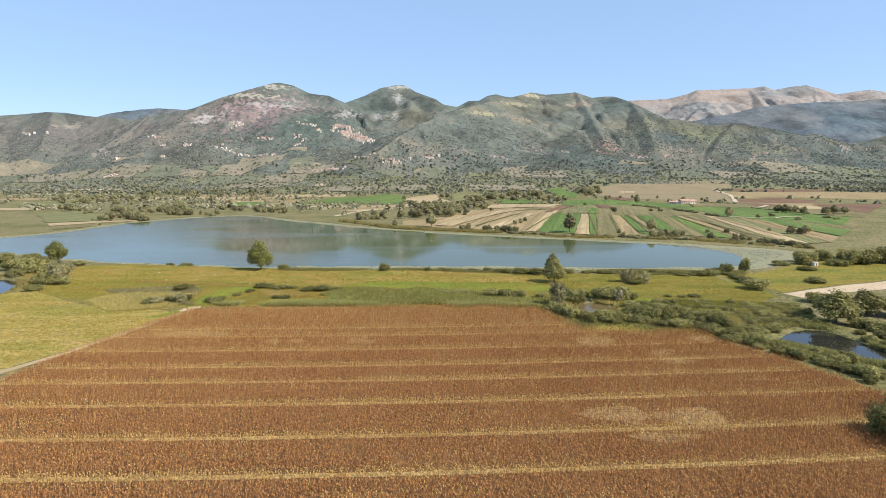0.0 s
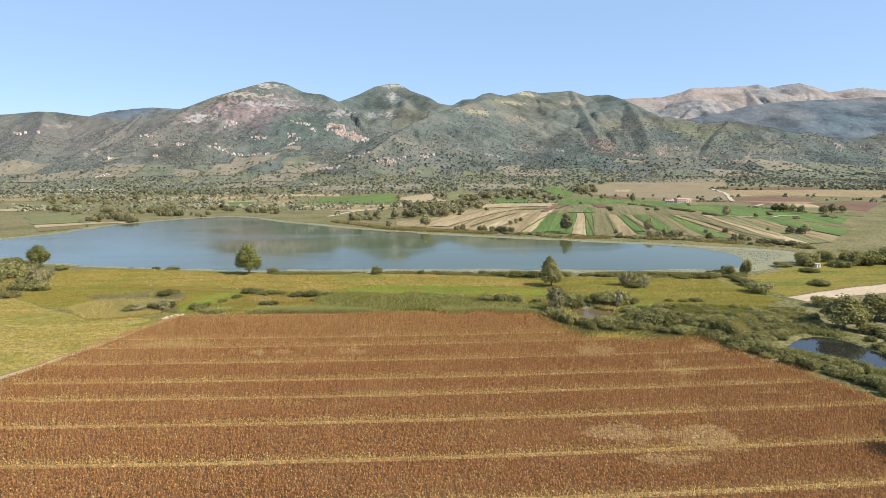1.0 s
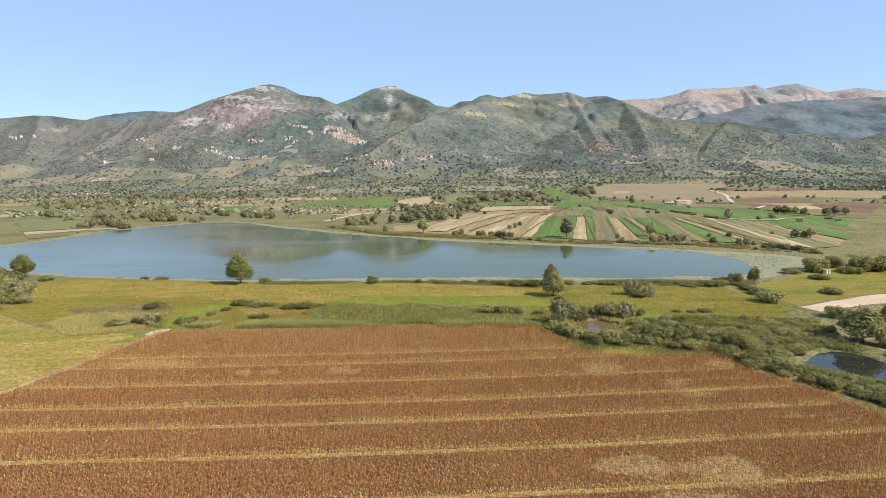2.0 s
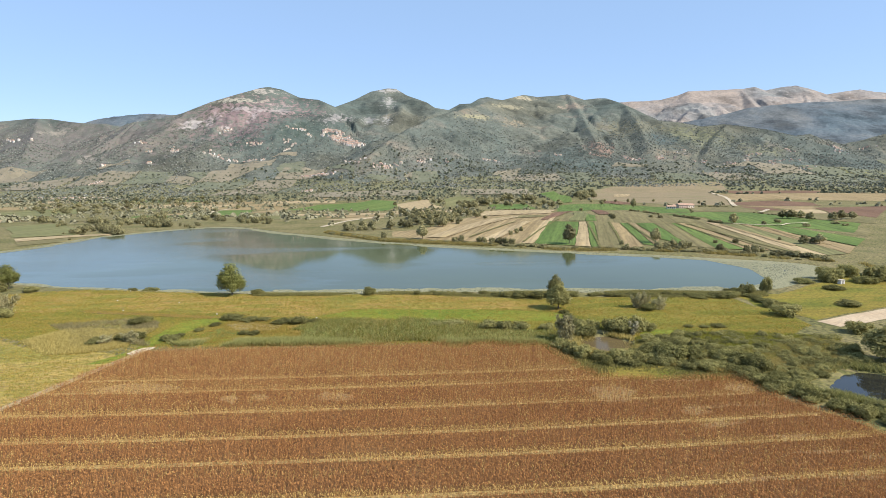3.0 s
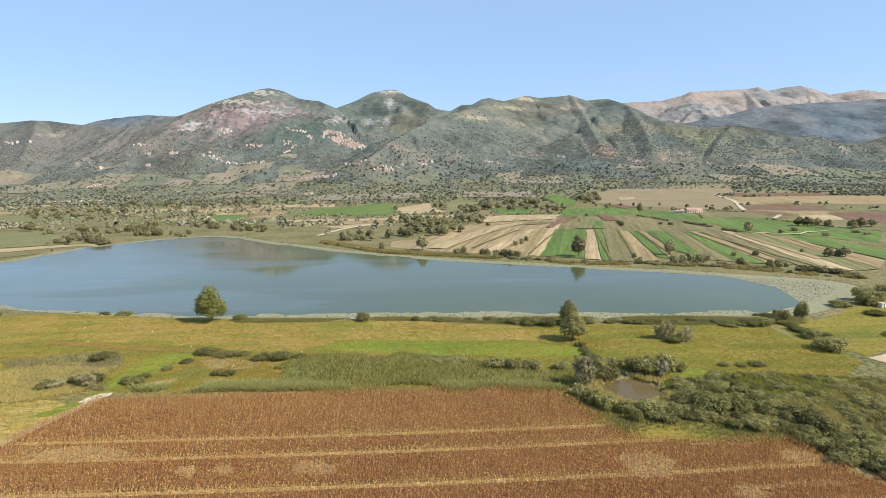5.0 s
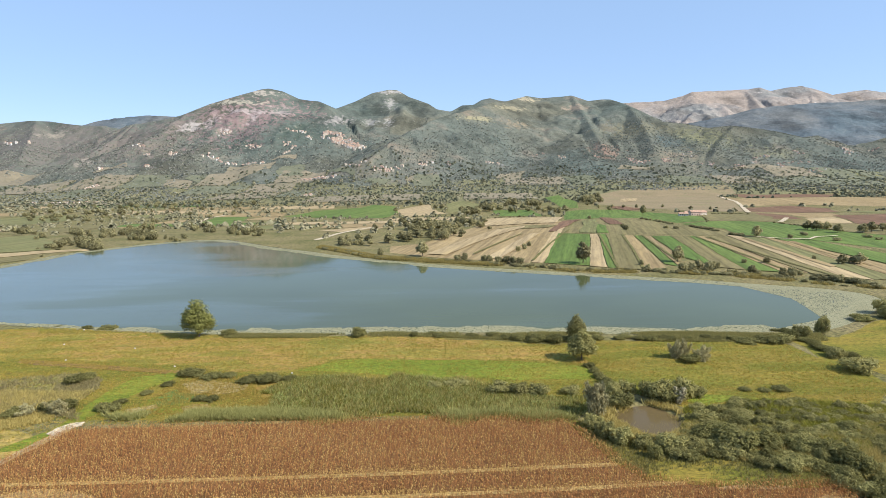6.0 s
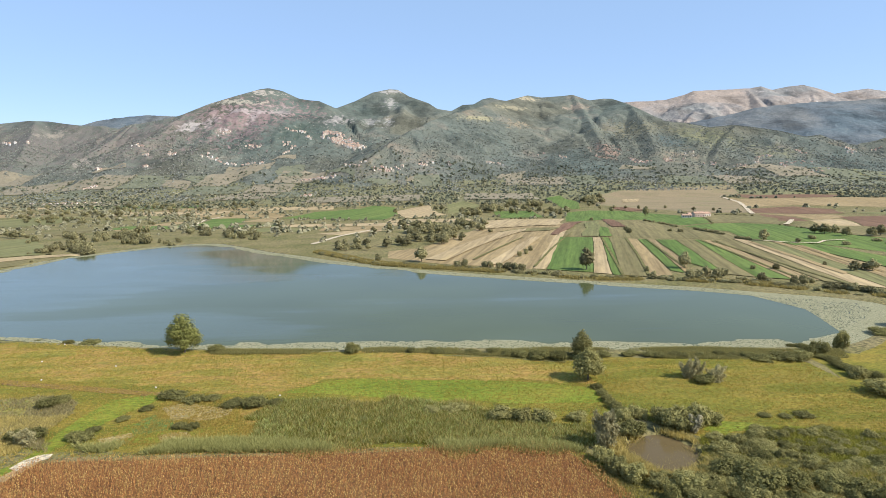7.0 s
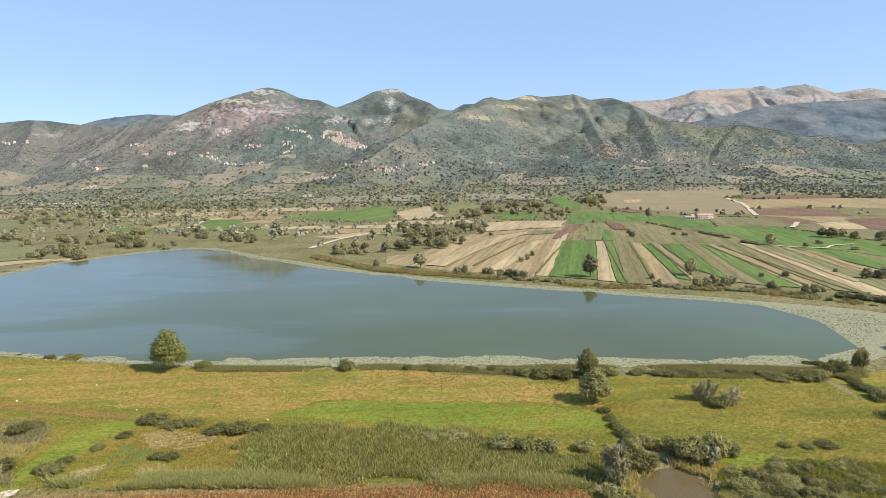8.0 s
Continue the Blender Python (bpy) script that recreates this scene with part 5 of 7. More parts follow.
def twig_mesh(name, h, w, twigs, mat, seed):
    """A fan of thin upright twigs from one foot, with small leaves along their upper parts."""
    rnd = np.random.default_rng(seed)
    stem = rnd.integers(0, 14, twigs)
    ang, out = rnd.uniform(0, 6.28, 14), rnd.uniform(0.05, 0.5, 14)
    tops = np.c_[np.cos(ang) * out * w, np.sin(ang) * out * w, h * rnd.uniform(0.5, 1.05, 14) * (1.0 - 0.5 * out)]
    t = rnd.uniform(0.04, 1.0, twigs)[:, None] ** 0.8
    c = tops[stem] * t + rnd.normal(0, 1, (twigs, 3)) * [0.1 * w, 0.1 * w, 0.04 * h] * (1.1 - 0.8 * t)
    c[:, 2] = np.abs(c[:, 2])
    d = np.c_[c[:, :2] * 0.4 / w, np.ones(twigs)] + rnd.normal(0, 0.5, (twigs, 3))
    d /= np.linalg.norm(d, axis=1)[:, None]
    face = np.c_[c[:, :2] / w * 2.5, np.full(twigs, 0.35)] + rnd.normal(0, 0.35, (twigs, 3))
    sd = np.cross(d, face)
    sd /= np.linalg.norm(sd, axis=1)[:, None]
    ln = rnd.uniform(0.3, 0.8, twigs)[:, None]
    v = np.stack([c - d * ln * 0.5, c + sd * 0.09, c + d * ln * 0.6, c - sd * 0.09], 1)
    return mesh_of(name, v.reshape(-1, 3), np.arange(twigs * 4).reshape(-1, 4), mat)


def trunk_mesh(name, h, r, limbs, seed, mat, spread=0.3, bare=False):
    rnd = random.Random(seed)
    bm = bmesh.new()
    bend = (rnd.uniform(-0.04, 0.04) * h, rnd.uniform(-0.04, 0.04) * h)
    mid = (bend[0], bend[1], h * 0.45)
    tube(bm, (0, 0, -0.3), mid, r, r * 0.65)
    tube(bm, mid, (0, 0, h * 0.85), r * 0.65, r * 0.15)
    for k in range(0 if bare else limbs):
        z = h * rnd.uniform(0.2, 0.6)
        a = k * 2.4 + rnd.uniform(-0.4, 0.4)
        e = (math.cos(a) * h * spread, math.sin(a) * h * spread, z + h * rnd.uniform(0.12, 0.3))
        tube(bm, (bend[0] * z / (h * 0.45) if z < h * 0.45 else 0, 0, z), e, r * 0.4, r * 0.08, 5)
    me = bpy.data.meshes.new(name)
    bm.to_mesh(me)
    bm.free()
    me.materials.append(mat)
    return me


def limb_mesh(h, r, k, seed, spread):
    """One limb: a tapered bough that forks into two thinner ones."""
    rnd = random.Random(seed * 31 + k)
    bm = bmesh.new()
    z, a = h * rnd.uniform(0.2, 0.55), k * 2.4 + rnd.uniform(-0.4, 0.4)
    knee = Vector((math.cos(a) * h * spread * 0.6, math.sin(a) * h * spread * 0.6, z + h * rnd.uniform(0.08, 0.16)))
    tube(bm, (0, 0, z), knee, r * 0.42, r * 0.26, 5)
    for turn in (-0.5, 0.4):
        tube(bm, knee, knee + Vector((math.cos(a + turn), math.sin(a + turn), rnd.uniform(0.5, 1.1))) * h * 0.17, r * 0.24, r * 0.06, 5)
    me = bpy.data.meshes.new("limb")
    bm.to_mesh(me)
    bm.free()
    me.materials.append(bark_mat)
    return me


def lobes_of(kind, seed):
    """Lobes of a crown one metre high and one wide: x, y, z, half width, half height."""
    rnd = random.Random(seed)
    if kind == "broad":
        out = [(0, 0, 0.55, 0.34, 0.36)]
        out += [(math.cos(a) * 0.24, math.sin(a) * 0.24, rnd.uniform(0.28, 0.6), rnd.uniform(0.16, 0.24), rnd.uniform(0.15, 0.22)) for a in [k * 0.9 + rnd.uniform(-0.3, 0.3) for k in range(7)]]
        out += [(rnd.uniform(-0.12, 0.12), rnd.uniform(-0.12, 0.12), 0.82, 0.15, 0.15)]
    elif kind == "bush":
        out = [(0, 0, 0.4, 0.32, 0.38)] + [(math.cos(a) * rnd.uniform(0.2, 0.36), math.sin(a) * rnd.uniform(0.2, 0.36), rnd.uniform(0.2, 0.62), rnd.uniform(0.14, 0.24), rnd.uniform(0.2, 0.34)) for a in [k * 0.8 for k in range(8)]]
    elif kind == "plume":
        out = [(math.cos(a) * r, math.sin(a) * r, rnd.uniform(0.45, 0.62), rnd.uniform(0.07, 0.13), rnd.uniform(0.3, 0.42)) for a, r in [(k * 2.1, 0.08 + 0.045 * k) for k in range(8)]] + [(0, 0, 0.25, 0.36, 0.22)]
    else:  # a full dome down to a short trunk
        out = [(0, 0, 0.42, 0.32, 0.27), (0, 0, 0.62, 0.31, 0.28), (0.03, 0.02, 0.84, 0.2, 0.16)] + [(math.cos(a) * 0.27, math.sin(a) * 0.27, rnd.uniform(0.28, 0.62), rnd.uniform(0.15, 0.22), rnd.uniform(0.13, 0.2)) for a in [k * 0.78 + rnd.uniform(-0.3, 0.3) for k in range(9)]]
    return out


def tree_kind(name, kind, mat, leaves, leaf, h, w, seed, label, category, limbs=5, hollow=0.5):
    """A tree or bush that can be copied: an Empty at its foot with a trunk (or stems) and a crown."""
    top = new(name)
    lob = [(x * w, y * w, z * h, a * w, b * h) for x, y, z, a, b in lobes_of(kind, seed)]
    low = category == "bush"
    near = not low and leaves > 2000
    stem = part("stems" if low else "trunk", trunk_mesh("trunk", h * (0.7 if low else 0.95), 0.022 * h + 0.03, limbs, seed, bark_mat, 0.3 * w / h, near), top)
    for k in range(limbs if near else 0):
        part("limb", limb_mesh(h * 0.95, 0.022 * h + 0.03, k, seed, 0.3 * w / h), stem)
    made = twig_mesh("foliage", h, w, leaves, mat, seed) if kind == "plume" else crown_mesh("crown", lob, leaves, leaf, mat, seed, hollow)
    part("foliage" if low else "crown", made, top)
    return tagged(top, label, category)


KINDS = {}
SIZES = {}


def kind_of(key, *args, **more):
    ob = tree_kind(*args, **more)
    KINDS.setdefault(key, []).append(ob)
    SIZES[ob.name] = (args[5], args[6])


USED = set()


def plant(key, rows, group, seed=0, label="", squash=1.0):
    """Trees of a kind at rows of x, y, height, width."""
    rnd = random.Random(seed)
    for x, y, h, w in rows:
        ob = rnd.choice(KINDS[key])
        h0, w0 = SIZES[ob.name]
        turn = Matrix.LocRotScale((x, y, height(x, y) - 0.05), Euler((0, 0, rnd.uniform(0, 6.28))), None)
        if ob.name not in USED:
            USED.add(ob.name)
            made = ob
            ob.matrix_basis = turn
        else:
            made = copy_thing(ob, turn)
        made.scale = (w / w0, w / w0, h / h0 * squash)
        tagged(made, label, group=group)


for s in range(2):
    kind_of("poplar", "poplar_tree", "skirt", leaf_poplar, 10000, 0.34, 11.0, 9.0, 3 + s, "leafy green poplar standing alone by the lake", "tree")
    kind_of("willow", "willow_tree", "broad", leaf_willow, 4500, 0.42, 9.0, 8.0, 13 + s, "grey-green willow tree with a loose crown", "tree")
    kind_of("plume", "feathery_shrub", "plume", leaf_dry, 3200, 0.45, 6.5, 5.0, 23 + s, "tall feathery grey-brown shrub in the meadow", "bush")
    kind_of("silver", "silver_bush", "bush", leaf_silver, 1300, 0.45, 5.0, 4.0, 33 + s, "pale silvery bush beside the pond", "bush")
for s in range(3):
    kind_of("bush", "willow_bush", "bush", leaf_willow, 2400, 0.28, 3.0, 4.5, 43 + s, "dense grey-green willow bush", "bush")
    kind_of("dark", "dark_bush", "bush", leaf_dark, 2200, 0.28, 3.0, 4.5, 53 + s, "dense dark green bush", "bush")
    kind_of("far", "far_tree", "broad", leaf_far, 500, 1.2, 9.0, 8.0, 63 + s, "round green tree between the fields", "tree", limbs=3)
    kind_of("farbush", "far_bush", "bush", leaf_far, 320, 0.9, 4.0, 6.0, 73 + s, "low round green bush on the far shore", "bush", limbs=3)

plant("poplar", [(-70.8, 233.8, 11.8, 10.6)], "lone trees", 1, "full green leafy tree standing alone on the lake shore")
plant("willow", [(40.6, 222.7, 8, 6.4)], "ditch trees", 2, "dark green tree at the head of a ditch")
plant("willow", [(38.1, 206.1, 8.3, 8.6)], "ditch trees", 3, "grey-green willow leaning over a ditch")
plant("plume", [(32.9, 170.8, 8.6, 7.2), (62.7, 206.5, 5.6, 5.2), (65.3, 207.1, 5.9, 3.4), (68.1, 203.6, 4.9, 5.6)], "feathery shrubs", 4)
plant("dark", [(65.1, 202.7, 2.8, 5.6), (-62.4, 235.3, 2.5, 4.7), (-22.5, 231.5, 3.3, 5.2), (-123.6, 251.9, 1.7, 4.8), (-111.9, 246.9, 1.7, 3.3), (-105.1, 247, 2.4, 6.7), (29.1, 223.3, 2.7, 6.4), (34.1, 222.6, 2.9, 5.8), (24.3, 225.2, 2.1, 4.4)], "shore bushes", 5, "dark round bush on the grassy lake shore")
r = random.Random(15)
line = [(-9.2, 231.3), (15, 228.3), (35, 223.8), (49.7, 224), (77.9, 221.8), (98.5, 220)]
plant("dark", [(a[0] + (b[0] - a[0]) * k / 9 + r.uniform(-1, 1), a[1] + (b[1] - a[1]) * k / 9 + r.uniform(-0.5, 2.5), r.uniform(0.9, 1.7), r.uniform(2.5, 5)) for a, b in zip(line, line[1:]) for k in range(9) if r.random() < 0.75], "shore scrub", 51, "low dark bush in the scrub along the shore")
plant("dark", [(38.6, 200.3, 1.5, 3), (39, 196.3, 1.5, 3.1), (39.3, 192.3, 1.7, 3.3), (39.6, 188.6, 1.8, 3.6), (39.9, 185.5, 2, 4)], "ditch bushes", 52, "dark bush growing in the ditch")
plant("bush", [(49.1, 178.4, 5.1, 7.3), (53.8, 179.6, 4.7, 6.3), (46.8, 181.2, 3.7, 4.7), (43.1, 183.7, 2.7, 4.4), (39.2, 181.5, 3.3, 4.3), (38.6, 175, 2.5, 4), (57.1, 180.8, 2.2, 4.3)], "pond bushes", 6, "grey-green willow bush beside the muddy pond")
plant("silver", [(51.5, 175.8, 4.4, 2.6)], "pond bushes", 7)
plant("bush", [(14.8, 183.8, 2.9, 5.9), (19, 182.9, 3.1, 5.8), (23.3, 182.7, 3.1, 5.4), (30.4, 182.7, 2, 4.7), (5.1, 188.6, 1.8, 6.3), (0.6, 188.2, 1.6, 4.5)], "reed bushes", 8, "low grey-green bush among the reeds")
plant("dark", [(-59.1, 199.3, 2, 6.6), (-53.5, 196.2, 1.7, 5.3), (-49.7, 197.2, 1.2, 4.8), (-43.5, 193.3, 1.7, 5.9), (-38.7, 193.1, 2.4, 7), (-34.2, 193.8, 1.4, 4.7), (-50.6, 181.9, 1.5, 3.6), (-48, 181.4, 1.6, 3.2), (-13.5, 184.1, 0.9, 2.8), (-67.6, 176.9, 1.7, 4.5)], "meadow bushes", 9, "low dark bush at the edge of the meadow")
plant("dark", [(68.8, 182.8, 0.9, 3.2), (72.8, 182.1, 0.9, 3.2), (76.8, 182.5, 1.1, 4.3)], "meadow bushes", 19, "low dark tuft of bush in the meadow")
plant("bush", [(105.1, 223.1, 4.7, 5.5), (114.3, 228.1, 5.8, 4.5), (99.2, 220, 2.3, 4.8)], "shore bushes", 10, "grey-green bush at the lake's reedy end")
plant("bush", [(146.2, 242.9, 6, 8.2), (159.9, 251.4, 5.3, 5.7), (163, 242.5, 7, 10), (127.6, 204.8, 2.4, 7.7)] + [(148.8, 250.4, 5.4, 7.3), (160.6, 255.6, 5.5, 8.3)], "lake end bushes", 33, "grey-green bush at the lake's end")
plant("dark", [(170.7, 243.8, 7, 12.4), (180, 246.5, 8, 11.6), (189.7, 249.3, 8.1, 11.7), (156.8, 239.9, 3.2, 9)] + [(138.7, 228.8, 1.9, 7.3), (136.1, 241.8, 2, 7.8)], "lake end bushes", 34, "dark bush in the hedge at the lake's end")
plant("plume", [(-84.5, 175.3, 2.4, 6), (-77.3, 175.9, 3.7, 6), (-135.3, 211.4, 8.6, 10.4)], "rush bushes", 11, "grey feathery bush among rushes")
plant("dark", [(-84.9, 194.2, 2.9, 5.2), (-77.3, 178.2, 2.8, 5.1), (-83.3, 197, 2.2, 4.2), (-80.7, 177.8, 2.3, 4.1), (-86.3, 174.6, 2.3, 4.5)], "rush bushes", 35, "brown-green bush among rushes")
plant("dark", [(-67.6, 181.2, 1, 3.1), (-64.4, 186.6, 1, 3.2), (-61.8, 191.7, 1.2, 3.3), (-69, 177.3, 2.1, 4.1)], "strip bushes", 61, "low dark bush beside the mown strip")
plant("dark", [(53.6, 154.5, 4.6, 7.5), (58.2, 155.2, 3.9, 5.7), (52.4, 157.8, 4.4, 5.8), (49.8, 159.1, 3.4, 4.9), (64, 153.8, 3.2, 5.6), (67, 151.8, 3.7, 5.9), (68.4, 148.5, 4, 5.3), (68.8, 146, 4.1, 5.2), (58.5, 164.1, 2.3, 4.5), (76.9, 161.5, 2.5, 3.6), (39.6, 175.5, 3.5, 5.7), (50.2, 178.5, 4.5, 8.1), (56.3, 180.6, 2.9, 5.2)], "pond hedge", 62, "dense dark green bush in the hedge round the pond")
plant("bush", [(31.9, 161.1, 3.5, 4.4), (34.1, 158.5, 3.4, 4.9), (37.2, 156.3, 2.5, 3.8), (42.1, 155.4, 3.3, 5.7), (45.4, 155.2, 2.7, 4.2), (49.3, 155.5, 1.9, 3.8), (30.9, 164.9, 3.2, 4.1), (52.9, 167.1, 2.6, 4.7)], "pond hedge", 63, "grey-green willow bush in the hedge round the pond")
plant("bush", [(-166.8, 235.5, 5.6, 11.1), (-156.7, 230.2, 6.6, 10.8), (-179.6, 246.6, 6.4, 9.8), (-170, 249, 5.8, 9), (-162.8, 246.3, 4.8, 9.2), (-133.2, 194.8, 2.6, 5.5), (-148.7, 246, 2.4, 6), (-138, 208, 4.6, 9), (-131, 206, 3.4, 7), (-158, 222, 3.2, 8)], "west bushes", 12, "grey-green bush by the west pond")
plant("poplar", [(-161.3, 252.1, 9.6, 10)], "west bushes", 13, "leafy green tree by the west pond")
plant("willow", [(99.6, 150.9, 8.8, 12), (113.7, 160.2, 7, 11), (120.6, 157.6, 7, 11)], "pond willows", 14, "big rounded grey-green willow behind the dark pond")
plant("bush", [(109.3, 174.7, 3.7, 6.6), (105.6, 143.8, 3.1, 6.9), (103.3, 147.5, 2.9, 5.6), (102.2, 136.6, 2.7, 5.2), (82.7, 120.4, 2.8, 3.9), (101.6, 193.7, 4.1, 8.8), (103.3, 205.2, 2.8, 5.8), (95.4, 158, 3.1, 6)], "pond bushes", 15, "grey-green bush round the dark pond")
plant("dark", [(102.9, 222.9, 3, 4.6), (94.2, 219.5, 2.1, 8.3), (87.6, 218.5, 1.7, 6.2)], "shore bushes", 17)
HEDGE = [(38.3, 151.7), (46.9, 151.6), (55.4, 147.1), (65.9, 146.9), (63.5, 137), (66.2, 131.6), (69.6, 126.2), (73.1, 119.8), (77.1, 115.2), (79.7, 111), (78.3, 104.6)]
r = random.Random(8)
hedge = []
for a, b in zip(HEDGE, HEDGE[1:]):
    n = max(2, int(math.hypot(b[0] - a[0], b[1] - a[1]) / 2.0))
    for k in range(n):
        for _ in range(2):
            hedge.append((a[0] + (b[0] - a[0]) * k / n + r.uniform(-0.6, 3.6), a[1] + (b[1] - a[1]) * k / n + r.uniform(-0.4, 4.5), r.uniform(1.4, 2.8), r.uniform(2.6, 4.6)))
hedge = [h for h in hedge if all(float(depth_in(np.array([h[0]]), np.array([h[1]]), w)[0]) < -0.8 for w in (POND_FIELD, POND_REED))]
plant("bush", hedge[::2], "hedge bushes", 18, "grey-green willow bush in the hedge beside the field")
plant("dark", hedge[1::2], "hedge bushes", 20, "dark bramble bush in the hedge beside the field")
ring = collar(POND_REED, 5.0, -2.2)
rp = np.random.default_rng(21)
spots = [tuple(q) for q in scatter(ring, 46, rp) if q[0] > 70]
plant("bush", [(x, y, rp.uniform(1.2, 2.4), rp.uniform(2.4, 4.2)) for x, y in spots[::2]], "pond bushes", 64, "grey-green bush on the bank of the dark pond")
plant("dark", [(x, y, rp.uniform(1.0, 2.0), rp.uniform(2.2, 3.8)) for x, y in spots[1::2]], "pond bushes", 65, "dark bush on the bank of the dark pond")
bank = [(103.1, 232.4), (104.7, 225.3), (104.3, 218.1), (104.2, 211.8), (105.9, 207.4), (107.2, 203.2)]
r = random.Random(66)
plant("dark", [(a[0] + (b[0] - a[0]) * k / 6 + r.uniform(-1, 1), a[1] + (b[1] - a[1]) * k / 6 + r.uniform(-1, 1), r.uniform(0.9, 2.0), r.uniform(2.4, 4.5)) for a, b in zip(bank, bank[1:]) for k in range(6)], "bank bushes", 66, "low dark bush in the scrub along the meadow's edge")
THICKET = [(36.6, 179.5), (43.3, 172), (50.4, 168.3), (62.3, 166.1), (76, 158.2), (86.8, 167.8), (97.9, 167.7), (96.6, 154.9), (86, 146.7), (73.9, 136.9), (65.4, 144.3), (47.3, 152.7), (34.7, 161.9)]
rt = np.random.default_rng(12)
spots = [tuple(p) for p in scatter(THICKET, 210, rt) if all(float(depth_in(np.array([p[0]]), np.array([p[1]]), w)[0]) < -1 for w in (POND_FIELD, POND_REED))]
plant("bush", [(x, y, rt.uniform(1.0, 2.2), rt.uniform(2.4, 4.5)) for x, y in spots[::2]], "thicket bushes", 21, "low grey-green bush in the wet thicket")
plant("dark", [(x, y, rt.uniform(0.8, 1.8), rt.uniform(2.4, 4.0)) for x, y in spots[1::2]], "thicket bushes", 22, "low dark bush in the wet thicket")
tuft_field("thicket_rushes", THICKET, 16000, 1.0, 0.22, reed_mat, "rough rushes in the wet thicket", 0.3)
THICKET_EAST = [(51.3, 172.8), (64.8, 176.4), (78.2, 175.8), (89.4, 172.6), (100.4, 169.5), (92.7, 159.2), (74.9, 152.8), (68.3, 152.5), (60.7, 155.3), (52.6, 158.2), (47.8, 163.1)]
spots = [tuple(p) for p in scatter(THICKET_EAST, 150, rt) if float(depth_in(np.array([p[0]]), np.array([p[1]]), POND_REED)[0]) < -1]
plant("bush", [(x, y, rt.uniform(0.9, 2.0), rt.uniform(2.0, 4.0)) for x, y in spots[::2]], "thicket bushes", 31, "low grey-green bush in the wet thicket")
plant("dark", [(x, y, rt.uniform(0.8, 1.6), rt.uniform(2.0, 3.6)) for x, y in spots[1::2]], "thicket bushes", 32, "low dark bush in the wet thicket")
field("field_thicket_ground", THICKET_EAST, ditch_mat, 0.06, "dark rough ground under the thicket", edge=3.0, step=8)
tuft_field("thicket_grass", THICKET_EAST, 14000, 0.9, 0.22, tuft_green, "rough green grass in the thicket", 0.4)
plant("dark", [(65.8, 86.2, 6.2, 5.9), (74, 93.4, 5.6, 6.4), (67.7, 80.8, 6.5, 7.1)], "hedge bushes", 23, "dark tall bush at the corner of the field")

# far shore
plant("far", [(-7.4, 398.5, 9.4, 8.5), (75.7, 362.5, 11.8, 9.0), (260.9, 822.0, 12.7, 8.5), (247.0, 924.0, 8.8, 8.0), (124.6, 363.0, 9.0, 7.3), (220.1, 468.0, 8.3, 7.6), (281.0, 511.0, 7.5, 9.2), (284.7, 505.5, 7.9, 9.9), (294.2, 508.5, 6.7, 7.5), (288.8, 487.5, 7.1, 6.8), (305.2, 485.0, 7.1, 7.9), (313.4, 488.0, 8.0, 9.5), (325.9, 494.0, 6.4, 8.9), (200.2, 348.5, 5.4, 5.9), (208.4, 348.0, 5.9, 7.0), (207.3, 351.5, 3.8, 5.4), (236.2, 456.0, 3.3, 4.0), (362.3, 920.0, 6.4, 7.2), (387.7, 914.0, 5.5, 4.8), (403.5, 876.0, 5.3, 3.8), (343.5, 978.0, 6.0, 5.1), (302.6, 976.0, 6.8, 5.1), (287.9, 992.0, 5.2, 6.1), (271.6, 996.0, 6.1, 6.1)] + [(247.7, 988.0, 6.0, 6.0), (-51.1, 561.0, 6.5, 6.5), (-39.8, 583.5, 7.8, 5.8), (-31.7, 629.0, 8.5, 9.5), (-19.4, 626.0, 7.9, 10.5), (-60.6, 956.0, 8.3, 7.5), (-27.3, 1110.0, 8.8, 7.8), (8.0, 1014.0, 8.9, 8.0), (-2.6, 1018.0, 8.0, 8.0), (166.5, 355.5, 3.3, 3.8), (-349.8, 569.5, 7.6, 8.5), (-365.8, 584.5, 6.8, 6.8), (-362.2, 596.5, 6.0, 6.0), (-287.0, 549.0, 7.3, 6.4), (-309.8, 890.0, 5.4, 6.9), (-296.9, 948.0, 7.4, 8.2), (-360.0, 948.0, 7.4, 7.4), (-324.7, 764.0, 5.2, 5.2), (-343.3, 794.0, 6.1, 5.4), (-220.3, 609.0, 5.1, 7.1)], "field trees", 24)
